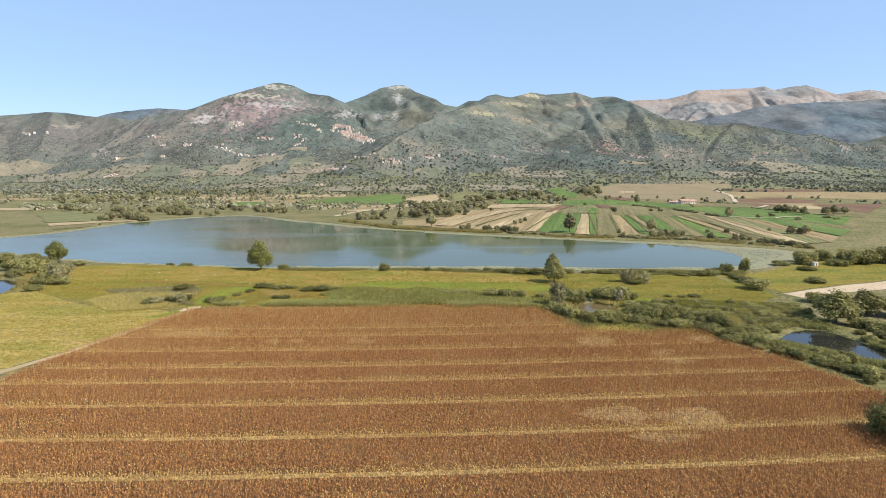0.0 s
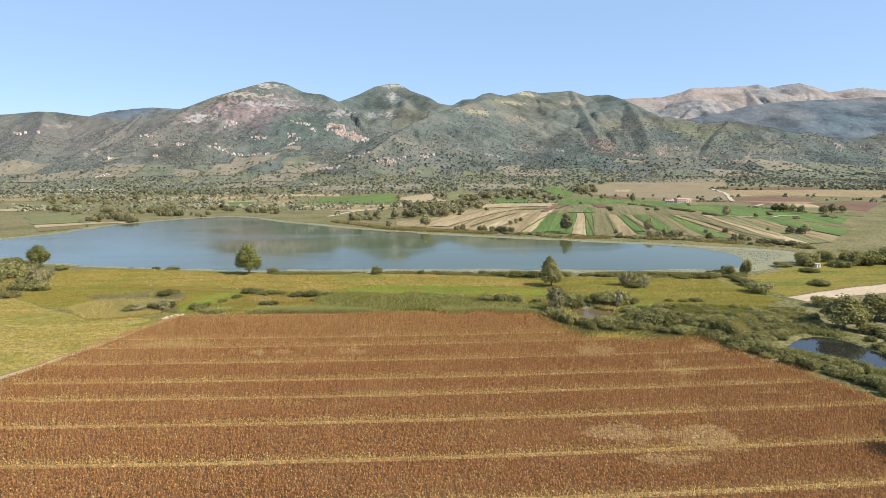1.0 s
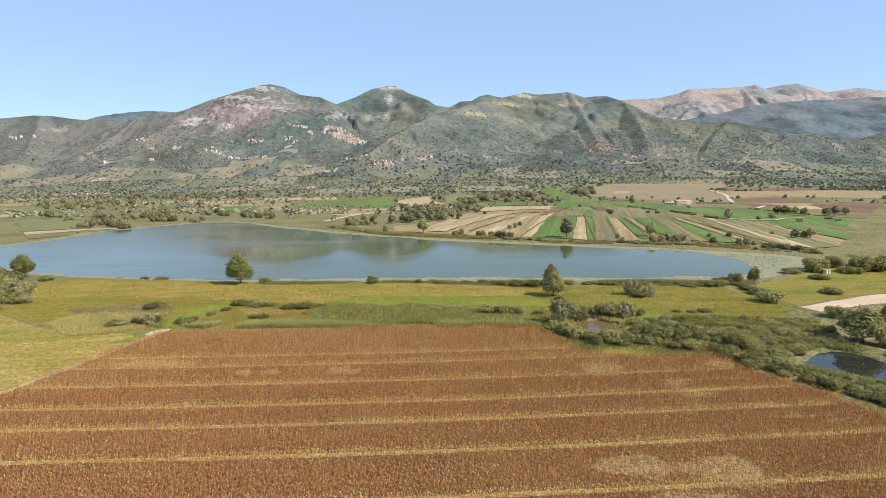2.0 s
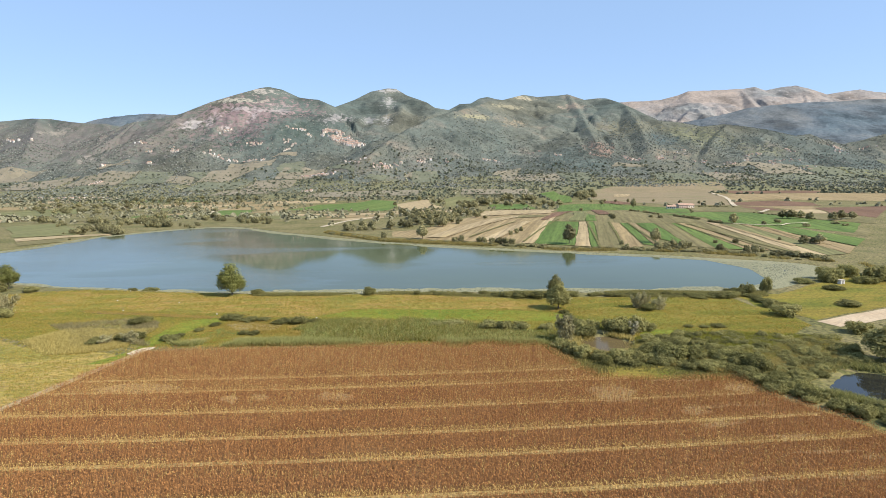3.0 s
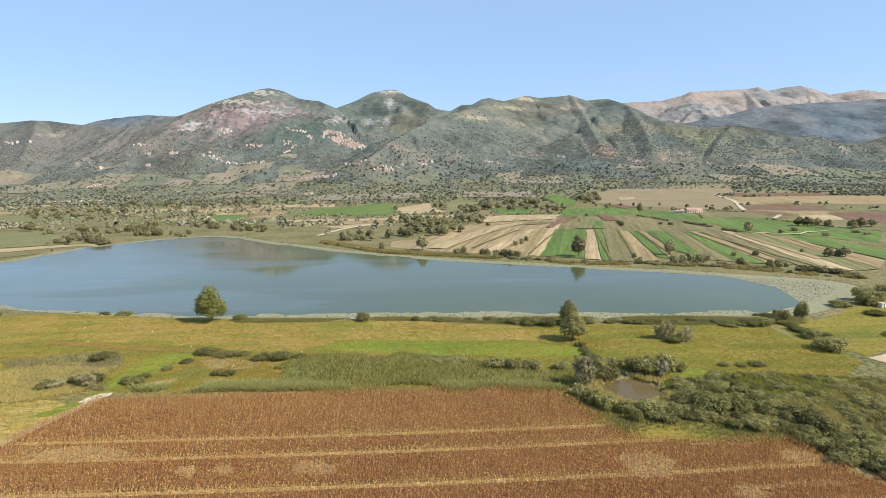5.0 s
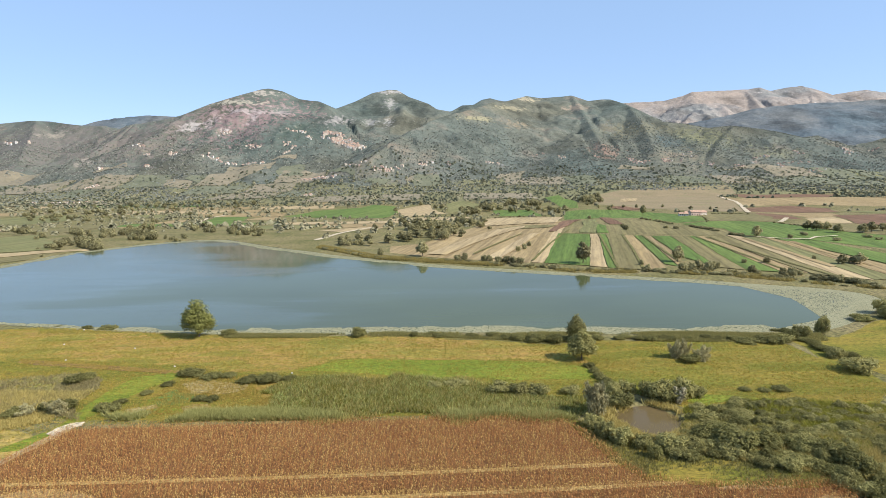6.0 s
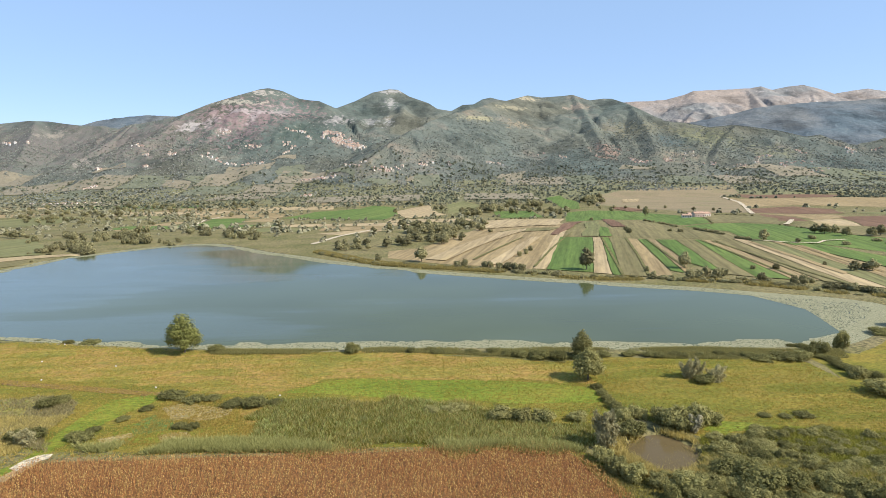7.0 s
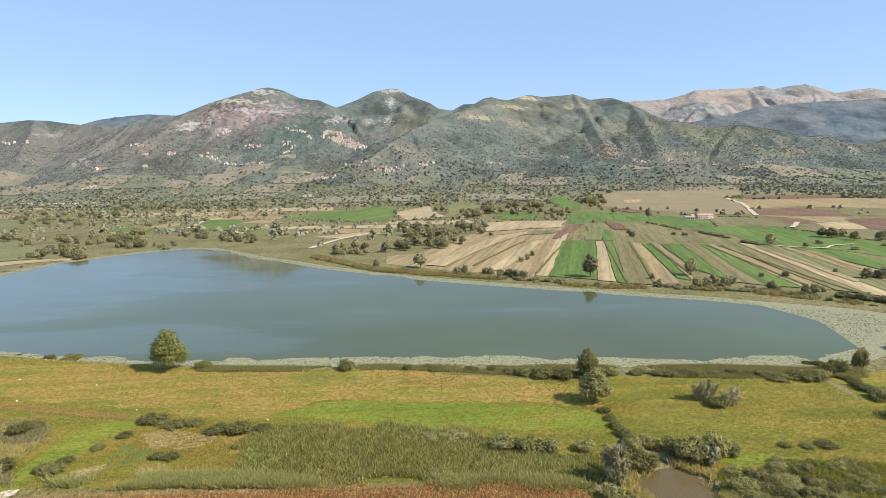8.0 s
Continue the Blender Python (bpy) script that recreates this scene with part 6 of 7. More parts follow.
plant("farbush", [(-31.9, 405.5, 4.2, 4.2), (12.1, 382.5, 3.6, 4.8), (15.8, 382.0, 4.2, 4.2), (26.3, 377.0, 4.1, 4.1), (29.2, 376.5, 3.8, 3.5), (33.2, 368.5, 4.6, 4.3), (36.9, 368.0, 4.9, 4.6), (40.4, 365.5, 5.1, 5.1), (43.6, 363.5, 4.5, 4.0), (31.3, 361.5, 2.2, 3.9), (49.0, 413.0, 3.9, 3.3), (54.2, 422.0, 4.4, 3.4), (59.2, 437.0, 3.9, 3.2), (44.6, 560.5, 3.7, 4.2), (49.5, 359.5, 1.9, 2.8), (54.2, 354.0, 2.2, 4.4), (59.4, 352.0, 2.2, 4.9), (116.5, 336.0, 4.6, 5.1), (120.8, 337.0, 4.1, 5.7), (126.6, 342.5, 5.8, 4.2), (129.5, 337.5, 5.7, 5.2), (135.0, 342.0, 4.2, 3.7), (126.5, 335.0, 2.6, 4.1), (145.3, 328.5, 4.5, 4.5)] + [(146.8, 325.5, 2.5, 3.0), (153.4, 318.0, 4.3, 3.8), (158.2, 319.0, 5.3, 4.8), (162.9, 321.5, 2.9, 3.9), (173.4, 311.0, 2.3, 4.2), (155.7, 356.5, 2.8, 2.8), (196.6, 365.5, 2.3, 2.3), (256.1, 473.5, 3.1, 6.1), (237.9, 459.0, 2.6, 3.0), (258.1, 441.0, 2.8, 5.7), (288.2, 455.5, 2.6, 6.6), (286.6, 443.0, 2.1, 5.7), (168.8, 724.0, 4.3, 4.3), (150.2, 534.0, 5.3, 5.3), (156.5, 562.0, 3.7, 4.2), (186.0, 544.0, 2.7, 4.5), (191.4, 537.0, 3.1, 5.3), (17.9, 496.5, 2.8, 3.6), (-223.3, 452.0, 4.4, 6.6), (-221.9, 456.0, 3.7, 5.2), (-237.5, 420.5, 1.7, 2.0), (-263.6, 458.0, 1.5, 3.0), (-247.9, 453.5, 1.5, 3.7), (103.1, 354.5, 3.8, 2.7)] + [(101.5, 342.0, 3.1, 3.1), (104.5, 337.0, 2.1, 3.6), (106.6, 334.0, 1.5, 3.1), (136.3, 331.0, 1.8, 3.5), (138.9, 331.0, 1.8, 2.5)], "field bushes", 25)
plant("far", [(-13.8, 529.0, 5.2, 6.6), (-6.0, 495.5, 4.6, 4.8), (5.3, 514.5, 6.8, 6.4), (-3.1, 478.0, 5.3, 6.4), (2.9, 482.0, 5.5, 5.0), (-19.8, 513.5, 4.7, 5.0), (-3.5, 571.5, 7.1, 9.1), (-17.1, 526.0, 6.7, 6.2), (-4.9, 561.5, 7.1, 9.3), (-2.6, 565.5, 6.0, 8.0), (3.0, 497.0, 6.7, 6.1), (-20.1, 471.0, 5.8, 6.2), (-5.8, 594.0, 8.2, 8.4), (-17.2, 556.5, 6.5, 6.7), (13.2, 507.5, 6.6, 6.6), (8.0, 518.0, 5.4, 7.0), (-18.8, 530.0, 7.4, 7.7), (2.6, 560.0, 7.8, 7.8), (-31.9, 464.5, 6.7, 7.7), (-24.6, 571.5, 7.1, 6.7), (5.2, 581.0, 6.8, 8.1), (10.2, 524.0, 7.4, 7.1), (5.9, 477.0, 6.6, 7.3), (-9.2, 562.5, 7.2, 6.6)] + [(12.0, 549.5, 5.0, 4.8), (-13.5, 503.5, 5.7, 5.4), (19.2, 501.0, 6.0, 6.7), (0.6, 503.5, 5.4, 6.5), (7.3, 572.5, 7.6, 8.2), (-10.7, 494.0, 4.6, 5.2), (-18.2, 469.5, 4.8, 6.0), (7.1, 492.5, 6.9, 6.2), (-2.8, 495.5, 6.4, 6.7), (-2.4, 559.5, 5.3, 5.5), (-12.5, 506.5, 4.6, 5.7), (-21.5, 479.5, 4.3, 5.6), (-18.9, 483.5, 5.6, 6.2), (-19.7, 495.5, 5.1, 5.1), (-10.1, 558.0, 6.5, 8.4), (-2.6, 552.0, 5.2, 5.2), (-23.8, 478.0, 6.9, 8.5), (-2.4, 510.5, 5.6, 7.0), (-20.2, 557.5, 6.0, 6.5), (-1.8, 500.5, 5.8, 5.5), (-19.1, 538.0, 5.4, 6.1), (1.9, 567.0, 7.2, 7.4), (-14.0, 498.0, 6.6, 8.4), (8.2, 552.0, 6.8, 6.9)] + [(-15.2, 614.5, 6.1, 7.7), (3.8, 578.0, 5.8, 5.4), (30.0, 640.0, 6.6, 6.0), (25.0, 625.5, 7.5, 8.3), (-7.6, 596.0, 5.6, 5.5), (3.8, 632.0, 5.4, 6.2), (37.4, 600.0, 4.5, 5.4), (-15.4, 623.5, 7.4, 8.7), (38.4, 579.0, 5.1, 4.8), (11.6, 593.0, 5.1, 5.3), (31.6, 630.0, 6.7, 7.5), (46.8, 678.5, 5.8, 7.1), (28.2, 671.5, 5.6, 5.4), (16.5, 568.5, 4.9, 4.7), (27.1, 621.0, 7.3, 9.7), (40.3, 582.5, 5.8, 5.3), (35.0, 622.0, 6.1, 7.1), (37.1, 578.0, 7.1, 6.9), (15.7, 566.0, 5.8, 6.8), (48.0, 652.5, 5.1, 6.4), (21.6, 655.0, 7.7, 7.8), (32.8, 616.0, 7.6, 6.9), (21.1, 655.5, 7.2, 8.0), (18.8, 574.0, 6.6, 8.4)] + [(-7.1, 635.0, 7.9, 8.3), (1.6, 619.0, 5.2, 6.6), (26.0, 672.5, 8.4, 9.3), (-0.4, 603.5, 7.4, 7.7), (-12.8, 616.5, 5.6, 7.0), (-5.0, 601.5, 7.3, 7.7), (-53.5, 481.5, 5.3, 5.9), (-63.8, 463.5, 3.5, 3.1), (-63.3, 459.0, 4.5, 4.7), (-52.9, 463.5, 3.2, 3.8), (-48.4, 452.5, 3.0, 3.4), (-53.1, 457.5, 3.8, 4.4), (-47.7, 479.5, 4.3, 5.5), (-62.1, 453.0, 3.6, 3.9), (-58.0, 460.0, 4.2, 5.0), (-61.3, 457.0, 4.8, 5.6), (-63.2, 486.5, 4.2, 3.9), (-46.1, 476.5, 5.3, 5.1), (-50.4, 459.0, 4.4, 4.7), (-66.3, 477.5, 4.0, 5.2), (-42.9, 451.5, 5.0, 4.8), (-67.3, 485.5, 3.2, 3.0), (-55.7, 488.5, 4.6, 4.9), (-57.2, 452.5, 3.3, 4.2)] + [(58.9, 904.0, 7.6, 9.2), (85.6, 986.0, 9.8, 11.4), (54.9, 886.0, 9.4, 9.5), (56.5, 920.0, 9.7, 10.6)], "grove trees", 28, "grey-green tree in a grove by the far shore")
plant("farbush", [(-247.0, 490.5, 5.4, 5.4), (-234.7, 462.5, 3.8, 4.3), (-231.3, 467.0, 4.0, 4.8), (-255.7, 500.0, 5.4, 6.3), (-257.3, 468.0, 5.4, 4.9), (-253.2, 477.5, 3.9, 4.3), (-242.5, 489.0, 5.0, 6.4), (-227.7, 458.5, 3.9, 5.1), (-266.3, 490.5, 4.4, 5.4), (-252.7, 484.0, 4.9, 5.4), (-263.0, 501.0, 5.6, 5.5), (-260.2, 462.5, 3.9, 4.8), (-246.4, 484.5, 5.1, 5.1), (-254.6, 464.5, 5.2, 6.3), (-231.5, 459.0, 4.3, 5.0), (-255.1, 461.5, 5.1, 4.6), (-241.9, 472.5, 4.7, 5.3), (-232.7, 471.0, 4.7, 6.2), (-241.5, 468.0, 4.8, 5.9), (-244.1, 481.0, 4.8, 4.7), (-242.2, 470.0, 4.6, 4.2), (-242.3, 473.5, 5.1, 4.8), (-233.2, 469.0, 5.3, 5.0), (-263.1, 481.5, 3.9, 5.1)] + [(-251.6, 495.5, 5.2, 6.1), (-236.3, 463.0, 5.3, 4.9), (-263.2, 485.5, 4.0, 5.1), (-229.0, 458.0, 5.4, 6.7), (-258.4, 475.5, 5.5, 4.9), (-257.1, 460.5, 3.9, 5.0), (-268.1, 496.5, 4.8, 6.1), (-261.3, 502.5, 5.8, 6.0), (-272.8, 564.5, 5.4, 6.0), (-260.7, 530.5, 5.2, 5.8), (-273.2, 557.5, 4.9, 4.9), (-274.8, 571.0, 5.7, 6.4), (-255.2, 534.0, 4.0, 3.6), (-273.5, 559.5, 4.3, 4.5), (-277.6, 564.0, 4.6, 5.7), (-268.6, 547.0, 5.0, 5.5), (-291.5, 589.5, 5.3, 6.7), (-258.7, 542.0, 5.3, 6.0), (-273.1, 622.0, 7.4, 8.4), (-232.8, 550.0, 5.8, 6.7), (-228.7, 514.5, 6.2, 5.7), (-214.2, 510.5, 4.9, 4.4), (-268.4, 600.5, 5.1, 5.6), (-216.4, 502.5, 5.0, 4.5)] + [(-279.8, 612.5, 6.5, 6.6), (-246.6, 563.5, 4.3, 4.2), (-227.3, 543.0, 5.8, 6.5), (-226.1, 513.0, 6.1, 7.0), (-239.5, 560.0, 4.9, 4.4), (-247.4, 544.5, 5.1, 4.9), (-224.4, 515.0, 6.3, 7.4), (-211.1, 509.5, 5.8, 6.6), (-218.4, 528.0, 4.8, 5.6), (-256.3, 552.0, 6.7, 6.3), (-256.7, 571.5, 6.0, 7.6), (-237.8, 528.5, 4.0, 3.9), (-230.0, 518.5, 6.1, 7.7), (-257.8, 580.0, 6.7, 8.4), (-217.3, 513.5, 5.4, 5.7), (-245.4, 558.5, 6.1, 7.8), (-227.7, 507.5, 4.0, 3.7), (-265.8, 576.0, 5.6, 5.8), (-266.1, 624.0, 7.4, 7.3), (-245.9, 543.5, 5.2, 5.9), (-312.6, 577.5, 4.4, 4.2), (-313.2, 585.5, 5.8, 5.2), (-301.9, 565.0, 5.7, 7.3), (-275.3, 540.0, 4.4, 5.0)] + [(-314.0, 582.5, 5.7, 6.6), (-288.1, 547.0, 5.5, 5.3), (-295.7, 559.0, 4.3, 5.3), (-293.6, 569.5, 4.5, 5.0), (-253.1, 682.0, 5.1, 5.0), (-223.2, 654.0, 4.1, 4.3), (-215.8, 603.0, 5.5, 5.8), (-199.2, 588.0, 3.6, 4.8), (-212.2, 588.5, 3.6, 3.4), (-214.3, 622.0, 4.2, 4.7), (-232.7, 646.0, 4.1, 3.7), (-189.1, 569.5, 4.6, 4.9), (-224.4, 613.0, 4.4, 5.5), (-206.9, 618.0, 4.2, 5.0), (-188.9, 570.5, 4.9, 5.3), (-226.6, 649.5, 6.0, 5.9), (-195.0, 572.0, 5.0, 5.2), (-200.7, 595.0, 3.8, 3.9), (-164.4, 570.0, 4.2, 4.2), (-150.5, 539.0, 4.4, 4.7), (-145.1, 544.0, 3.3, 4.0), (-155.2, 545.5, 4.4, 4.1), (-150.6, 541.5, 3.6, 4.1), (-182.7, 612.5, 4.6, 5.6)] + [(-156.8, 558.0, 5.7, 5.7), (-141.5, 545.0, 5.1, 6.6), (-174.9, 580.5, 4.9, 5.5), (-157.5, 538.0, 5.2, 5.3), (-174.5, 569.5, 4.9, 6.2), (-155.9, 561.0, 5.4, 6.4), (-155.3, 572.5, 4.9, 5.5), (-164.5, 611.0, 6.3, 5.9), (-138.8, 528.5, 3.1, 3.5), (-156.5, 588.5, 3.9, 5.0), (-177.0, 627.0, 4.4, 5.1), (-145.0, 562.0, 4.3, 4.5), (-168.4, 556.5, 5.1, 6.1), (-137.0, 526.5, 4.0, 3.9), (-165.7, 547.0, 4.9, 4.6), (-140.6, 525.0, 3.1, 3.6), (-312.9, 537.5, 3.5, 3.6), (-307.6, 524.0, 3.5, 4.1), (-311.1, 539.0, 3.4, 3.5), (-343.7, 576.5, 3.6, 4.1), (-355.5, 589.0, 4.7, 5.5), (-329.6, 564.0, 4.0, 5.1), (-193.7, 520.5, 3.3, 3.3), (-191.0, 501.5, 2.8, 2.6)] + [(-188.5, 495.0, 2.4, 2.9), (-192.3, 503.5, 2.3, 2.2), (-195.4, 503.0, 3.2, 3.8), (-204.5, 514.5, 3.3, 2.9), (-189.7, 514.5, 3.2, 3.5), (-197.6, 512.0, 2.5, 3.0), (-185.5, 495.0, 2.3, 2.2)], "west shore bushes", 26, "grey-green willow bush beyond the west shore")
plant("far", [(-612.5, 966.0, 8.1, 8.4), (-605.2, 1094.0, 8.3, 10.5), (-515.1, 996.0, 8.4, 9.0), (-476.7, 928.0, 6.1, 6.4), (-552.1, 940.0, 7.7, 7.5), (-611.3, 1086.0, 6.8, 6.6), (-489.4, 1000.0, 8.0, 7.7), (-491.7, 964.0, 8.2, 8.7), (-724.7, 1206.0, 9.7, 11.9), (-547.9, 1048.0, 5.9, 6.2), (-542.7, 1002.0, 7.4, 6.6), (-589.9, 1042.0, 8.8, 10.8), (-484.2, 1000.0, 7.8, 9.1), (-499.1, 1028.0, 7.9, 8.7), (-633.4, 1098.0, 6.1, 6.2), (-441.2, 818.0, 4.7, 6.0), (-448.4, 896.0, 6.1, 6.7), (-482.4, 896.0, 7.4, 6.6), (-517.5, 1060.0, 6.7, 8.4), (-499.7, 1018.0, 6.8, 6.8), (-731.8, 1164.0, 7.4, 7.1), (-481.5, 898.0, 6.3, 6.4), (-626.8, 1026.0, 6.0, 6.3), (-581.3, 936.0, 7.3, 6.8)] + [(-680.0, 1086.0, 6.5, 8.3), (-554.4, 948.0, 7.9, 8.2), (-537.9, 1116.0, 6.8, 8.2), (-561.8, 1038.0, 5.9, 6.6), (-516.8, 856.0, 7.3, 8.5), (-630.9, 1168.0, 6.5, 7.0), (-539.6, 932.0, 7.9, 8.5), (-406.4, 796.0, 4.7, 4.2), (-572.6, 914.0, 6.5, 7.8), (-538.2, 996.0, 6.8, 7.5), (-486.5, 892.0, 6.2, 7.7), (-491.2, 846.0, 6.1, 7.2), (-514.2, 926.0, 6.3, 7.5), (-608.9, 1074.0, 5.9, 5.4), (-644.2, 1034.0, 8.0, 9.6), (-571.4, 998.0, 7.4, 6.7), (-579.5, 1008.0, 5.3, 5.9), (-512.8, 924.0, 5.2, 6.5), (-562.3, 1056.0, 5.7, 7.0), (-534.2, 998.0, 7.9, 8.5), (-493.3, 882.0, 5.2, 5.3), (-627.5, 1176.0, 8.3, 10.9), (-554.0, 924.0, 6.4, 6.9), (-617.9, 984.0, 6.4, 6.0)] + [(-501.8, 854.0, 5.8, 6.2), (-446.7, 832.0, 7.2, 7.3), (-546.1, 922.0, 6.3, 5.7), (-542.0, 872.0, 6.2, 7.8), (-534.8, 1064.0, 7.1, 7.5), (-622.8, 1102.0, 7.2, 7.1), (-553.3, 946.0, 6.4, 5.8), (-438.5, 824.0, 6.9, 8.6), (-549.0, 1118.0, 9.1, 9.4), (-625.6, 1048.0, 8.9, 10.6), (-557.6, 1064.0, 8.2, 8.0), (-498.5, 884.0, 7.6, 8.6), (-405.5, 1082.0, 5.2, 6.0), (-489.9, 1156.0, 8.7, 10.7), (-507.8, 1164.0, 6.6, 6.1), (-530.6, 1188.0, 6.0, 7.0), (-461.4, 954.0, 6.6, 6.5), (-348.8, 1224.0, 8.7, 8.8), (-518.5, 1234.0, 6.9, 8.2), (-429.6, 1196.0, 6.3, 6.6), (-382.0, 1252.0, 5.8, 7.0), (-348.9, 1130.0, 6.4, 5.8), (-476.2, 1212.0, 6.7, 7.0), (-429.4, 1050.0, 5.0, 5.4)] + [(-378.8, 1136.0, 5.5, 5.4), (-388.8, 1236.0, 9.5, 10.0), (-493.8, 1020.0, 6.8, 7.7), (-418.6, 1044.0, 7.6, 9.3), (-472.0, 1146.0, 8.4, 10.2), (-402.0, 1060.0, 4.8, 5.1), (-393.4, 1206.0, 7.5, 7.6), (-538.5, 1198.0, 6.3, 7.6), (-542.0, 1248.0, 9.0, 10.8), (-548.0, 1178.0, 7.6, 8.9), (-373.1, 1196.0, 9.2, 9.4), (-453.4, 984.0, 6.3, 7.0), (-403.1, 1098.0, 6.2, 5.8), (-555.3, 1160.0, 5.5, 6.8), (-500.1, 1026.0, 6.3, 7.9), (-374.4, 1074.0, 5.5, 6.3), (-579.7, 1218.0, 9.1, 11.5), (-480.5, 1272.0, 8.8, 11.2), (-534.7, 1110.0, 8.1, 8.0), (-514.3, 1178.0, 8.8, 7.9), (-548.5, 1172.0, 7.1, 7.8), (-367.5, 1276.0, 7.0, 7.8), (-470.1, 1038.0, 8.0, 9.7), (-391.1, 1074.0, 8.0, 10.2)] + [(-451.2, 1020.0, 7.9, 7.5), (-468.2, 1226.0, 5.8, 5.1), (-538.5, 1232.0, 8.8, 8.2), (-490.3, 1004.0, 7.0, 8.1), (-486.9, 1196.0, 8.4, 9.9), (-453.0, 1112.0, 5.0, 5.4), (-440.9, 906.0, 4.1, 5.1), (-493.7, 1096.0, 6.3, 6.4), (-408.2, 1186.0, 5.9, 6.8), (-471.1, 1268.0, 9.7, 10.8), (-506.8, 1074.0, 7.8, 7.9), (-407.5, 1138.0, 5.3, 5.7), (-453.9, 1102.0, 8.2, 10.5), (-344.4, 1098.0, 7.7, 7.1)], "plain trees", 29, "small round tree on the western plain")
plant("far", [(36.4, 946.0, 9.8, 10.9), (39.1, 912.0, 9.9, 11.0), (76.5, 1010.0, 12.2, 14.5), (78.8, 992.0, 7.8, 9.9), (60.8, 946.0, 9.5, 11.6), (49.5, 884.0, 7.5, 9.8), (72.7, 966.0, 9.6, 12.1), (47.9, 900.0, 10.6, 13.8), (43.3, 882.0, 9.2, 11.4), (40.5, 874.0, 10.1, 11.5), (34.4, 888.0, 10.2, 10.3), (61.0, 974.0, 7.9, 9.5), (88.4, 1004.0, 11.2, 13.9), (47.0, 962.0, 8.5, 10.1), (58.6, 928.0, 8.9, 10.6), (73.7, 978.0, 11.9, 14.2), (69.7, 1002.0, 10.0, 11.5), (78.0, 952.0, 9.7, 12.0), (78.5, 958.0, 11.4, 10.4), (59.1, 960.0, 8.4, 9.1), (69.6, 978.0, 10.1, 9.6), (33.3, 884.0, 7.9, 7.5), (134.4, 1112.0, 12.2, 14.3), (130.9, 1142.0, 12.6, 11.8)] + [(163.7, 940.0, 8.9, 9.7), (150.1, 1064.0, 10.5, 9.9), (158.4, 1070.0, 9.2, 11.7), (150.6, 956.0, 9.3, 8.2), (160.3, 884.0, 9.0, 10.0), (161.8, 860.0, 7.0, 6.6), (137.2, 1136.0, 8.0, 8.5), (176.6, 932.0, 6.7, 8.0), (105.4, 920.0, 9.0, 10.0), (133.0, 1134.0, 9.0, 8.1), (168.9, 1062.0, 9.1, 11.2), (166.6, 1066.0, 10.9, 10.3), (93.6, 956.0, 10.2, 12.4), (192.1, 968.0, 7.5, 8.5), (133.4, 942.0, 8.0, 7.3), (129.4, 1116.0, 11.4, 13.5), (161.7, 1048.0, 10.7, 11.5), (163.7, 1090.0, 12.4, 13.3), (160.2, 1086.0, 9.7, 10.6), (131.7, 932.0, 7.8, 9.0), (111.4, 912.0, 6.8, 6.8), (149.2, 902.0, 8.3, 8.4), (127.4, 1144.0, 8.3, 7.5), (169.9, 968.0, 7.0, 9.1)] + [(156.0, 926.0, 7.2, 8.6), (129.4, 1074.0, 11.8, 12.5), (132.7, 1128.0, 8.2, 8.7), (160.7, 1132.0, 10.5, 10.9), (123.7, 1106.0, 11.4, 12.2), (132.0, 986.0, 10.0, 11.6), (186.2, 928.0, 7.8, 10.2), (111.7, 1040.0, 8.9, 9.3), (287.8, 1186.0, 10.9, 12.8), (272.9, 1176.0, 13.4, 16.8), (322.4, 1274.0, 10.6, 11.3), (263.9, 1150.0, 12.9, 13.5), (284.8, 1198.0, 11.6, 12.9), (288.8, 1248.0, 9.4, 10.8), (270.0, 1108.0, 10.7, 13.7), (288.4, 1130.0, 11.7, 13.7), (284.8, 1170.0, 13.2, 13.4), (268.6, 1186.0, 9.8, 12.4), (263.9, 1088.0, 7.6, 7.1), (286.0, 1144.0, 11.3, 11.8), (322.5, 1280.0, 14.0, 13.8), (264.4, 1114.0, 11.1, 12.4), (270.2, 1134.0, 11.1, 10.2), (318.4, 1292.0, 9.4, 8.5)] + [(299.0, 1236.0, 12.0, 14.5), (273.0, 1120.0, 11.4, 10.0), (246.9, 1054.0, 7.5, 7.3), (285.1, 1196.0, 8.9, 8.9)], "rise trees", 30, "small tree on the low rise beyond the fields")


SHORE_BUSH = [(-71.6, 438.6), (-32.6, 394.1), (-2.3, 380.9), (36.2, 361.8), (71.8, 340.7), (108.2, 336.6), (133.6, 322.4), (155.1, 307.7), (168, 292.1)]
r = random.Random(5)
line = []
for a, b in zip(SHORE_BUSH, SHORE_BUSH[1:]):
    n = int(math.hypot(b[0] - a[0], b[1] - a[1]) / 4.5)
    line += [(a[0] + (b[0] - a[0]) * (k + r.random()) / n + r.uniform(-1, 1), a[1] + (b[1] - a[1]) * (k + r.random()) / n + r.uniform(-0.5, 1.5), r.uniform(0.9, 2.2), r.uniform(3, 6)) for k in range(n)]
plant("farbush", line, "shore bushes", 27, "low bush in the band of scrub along the far shore")


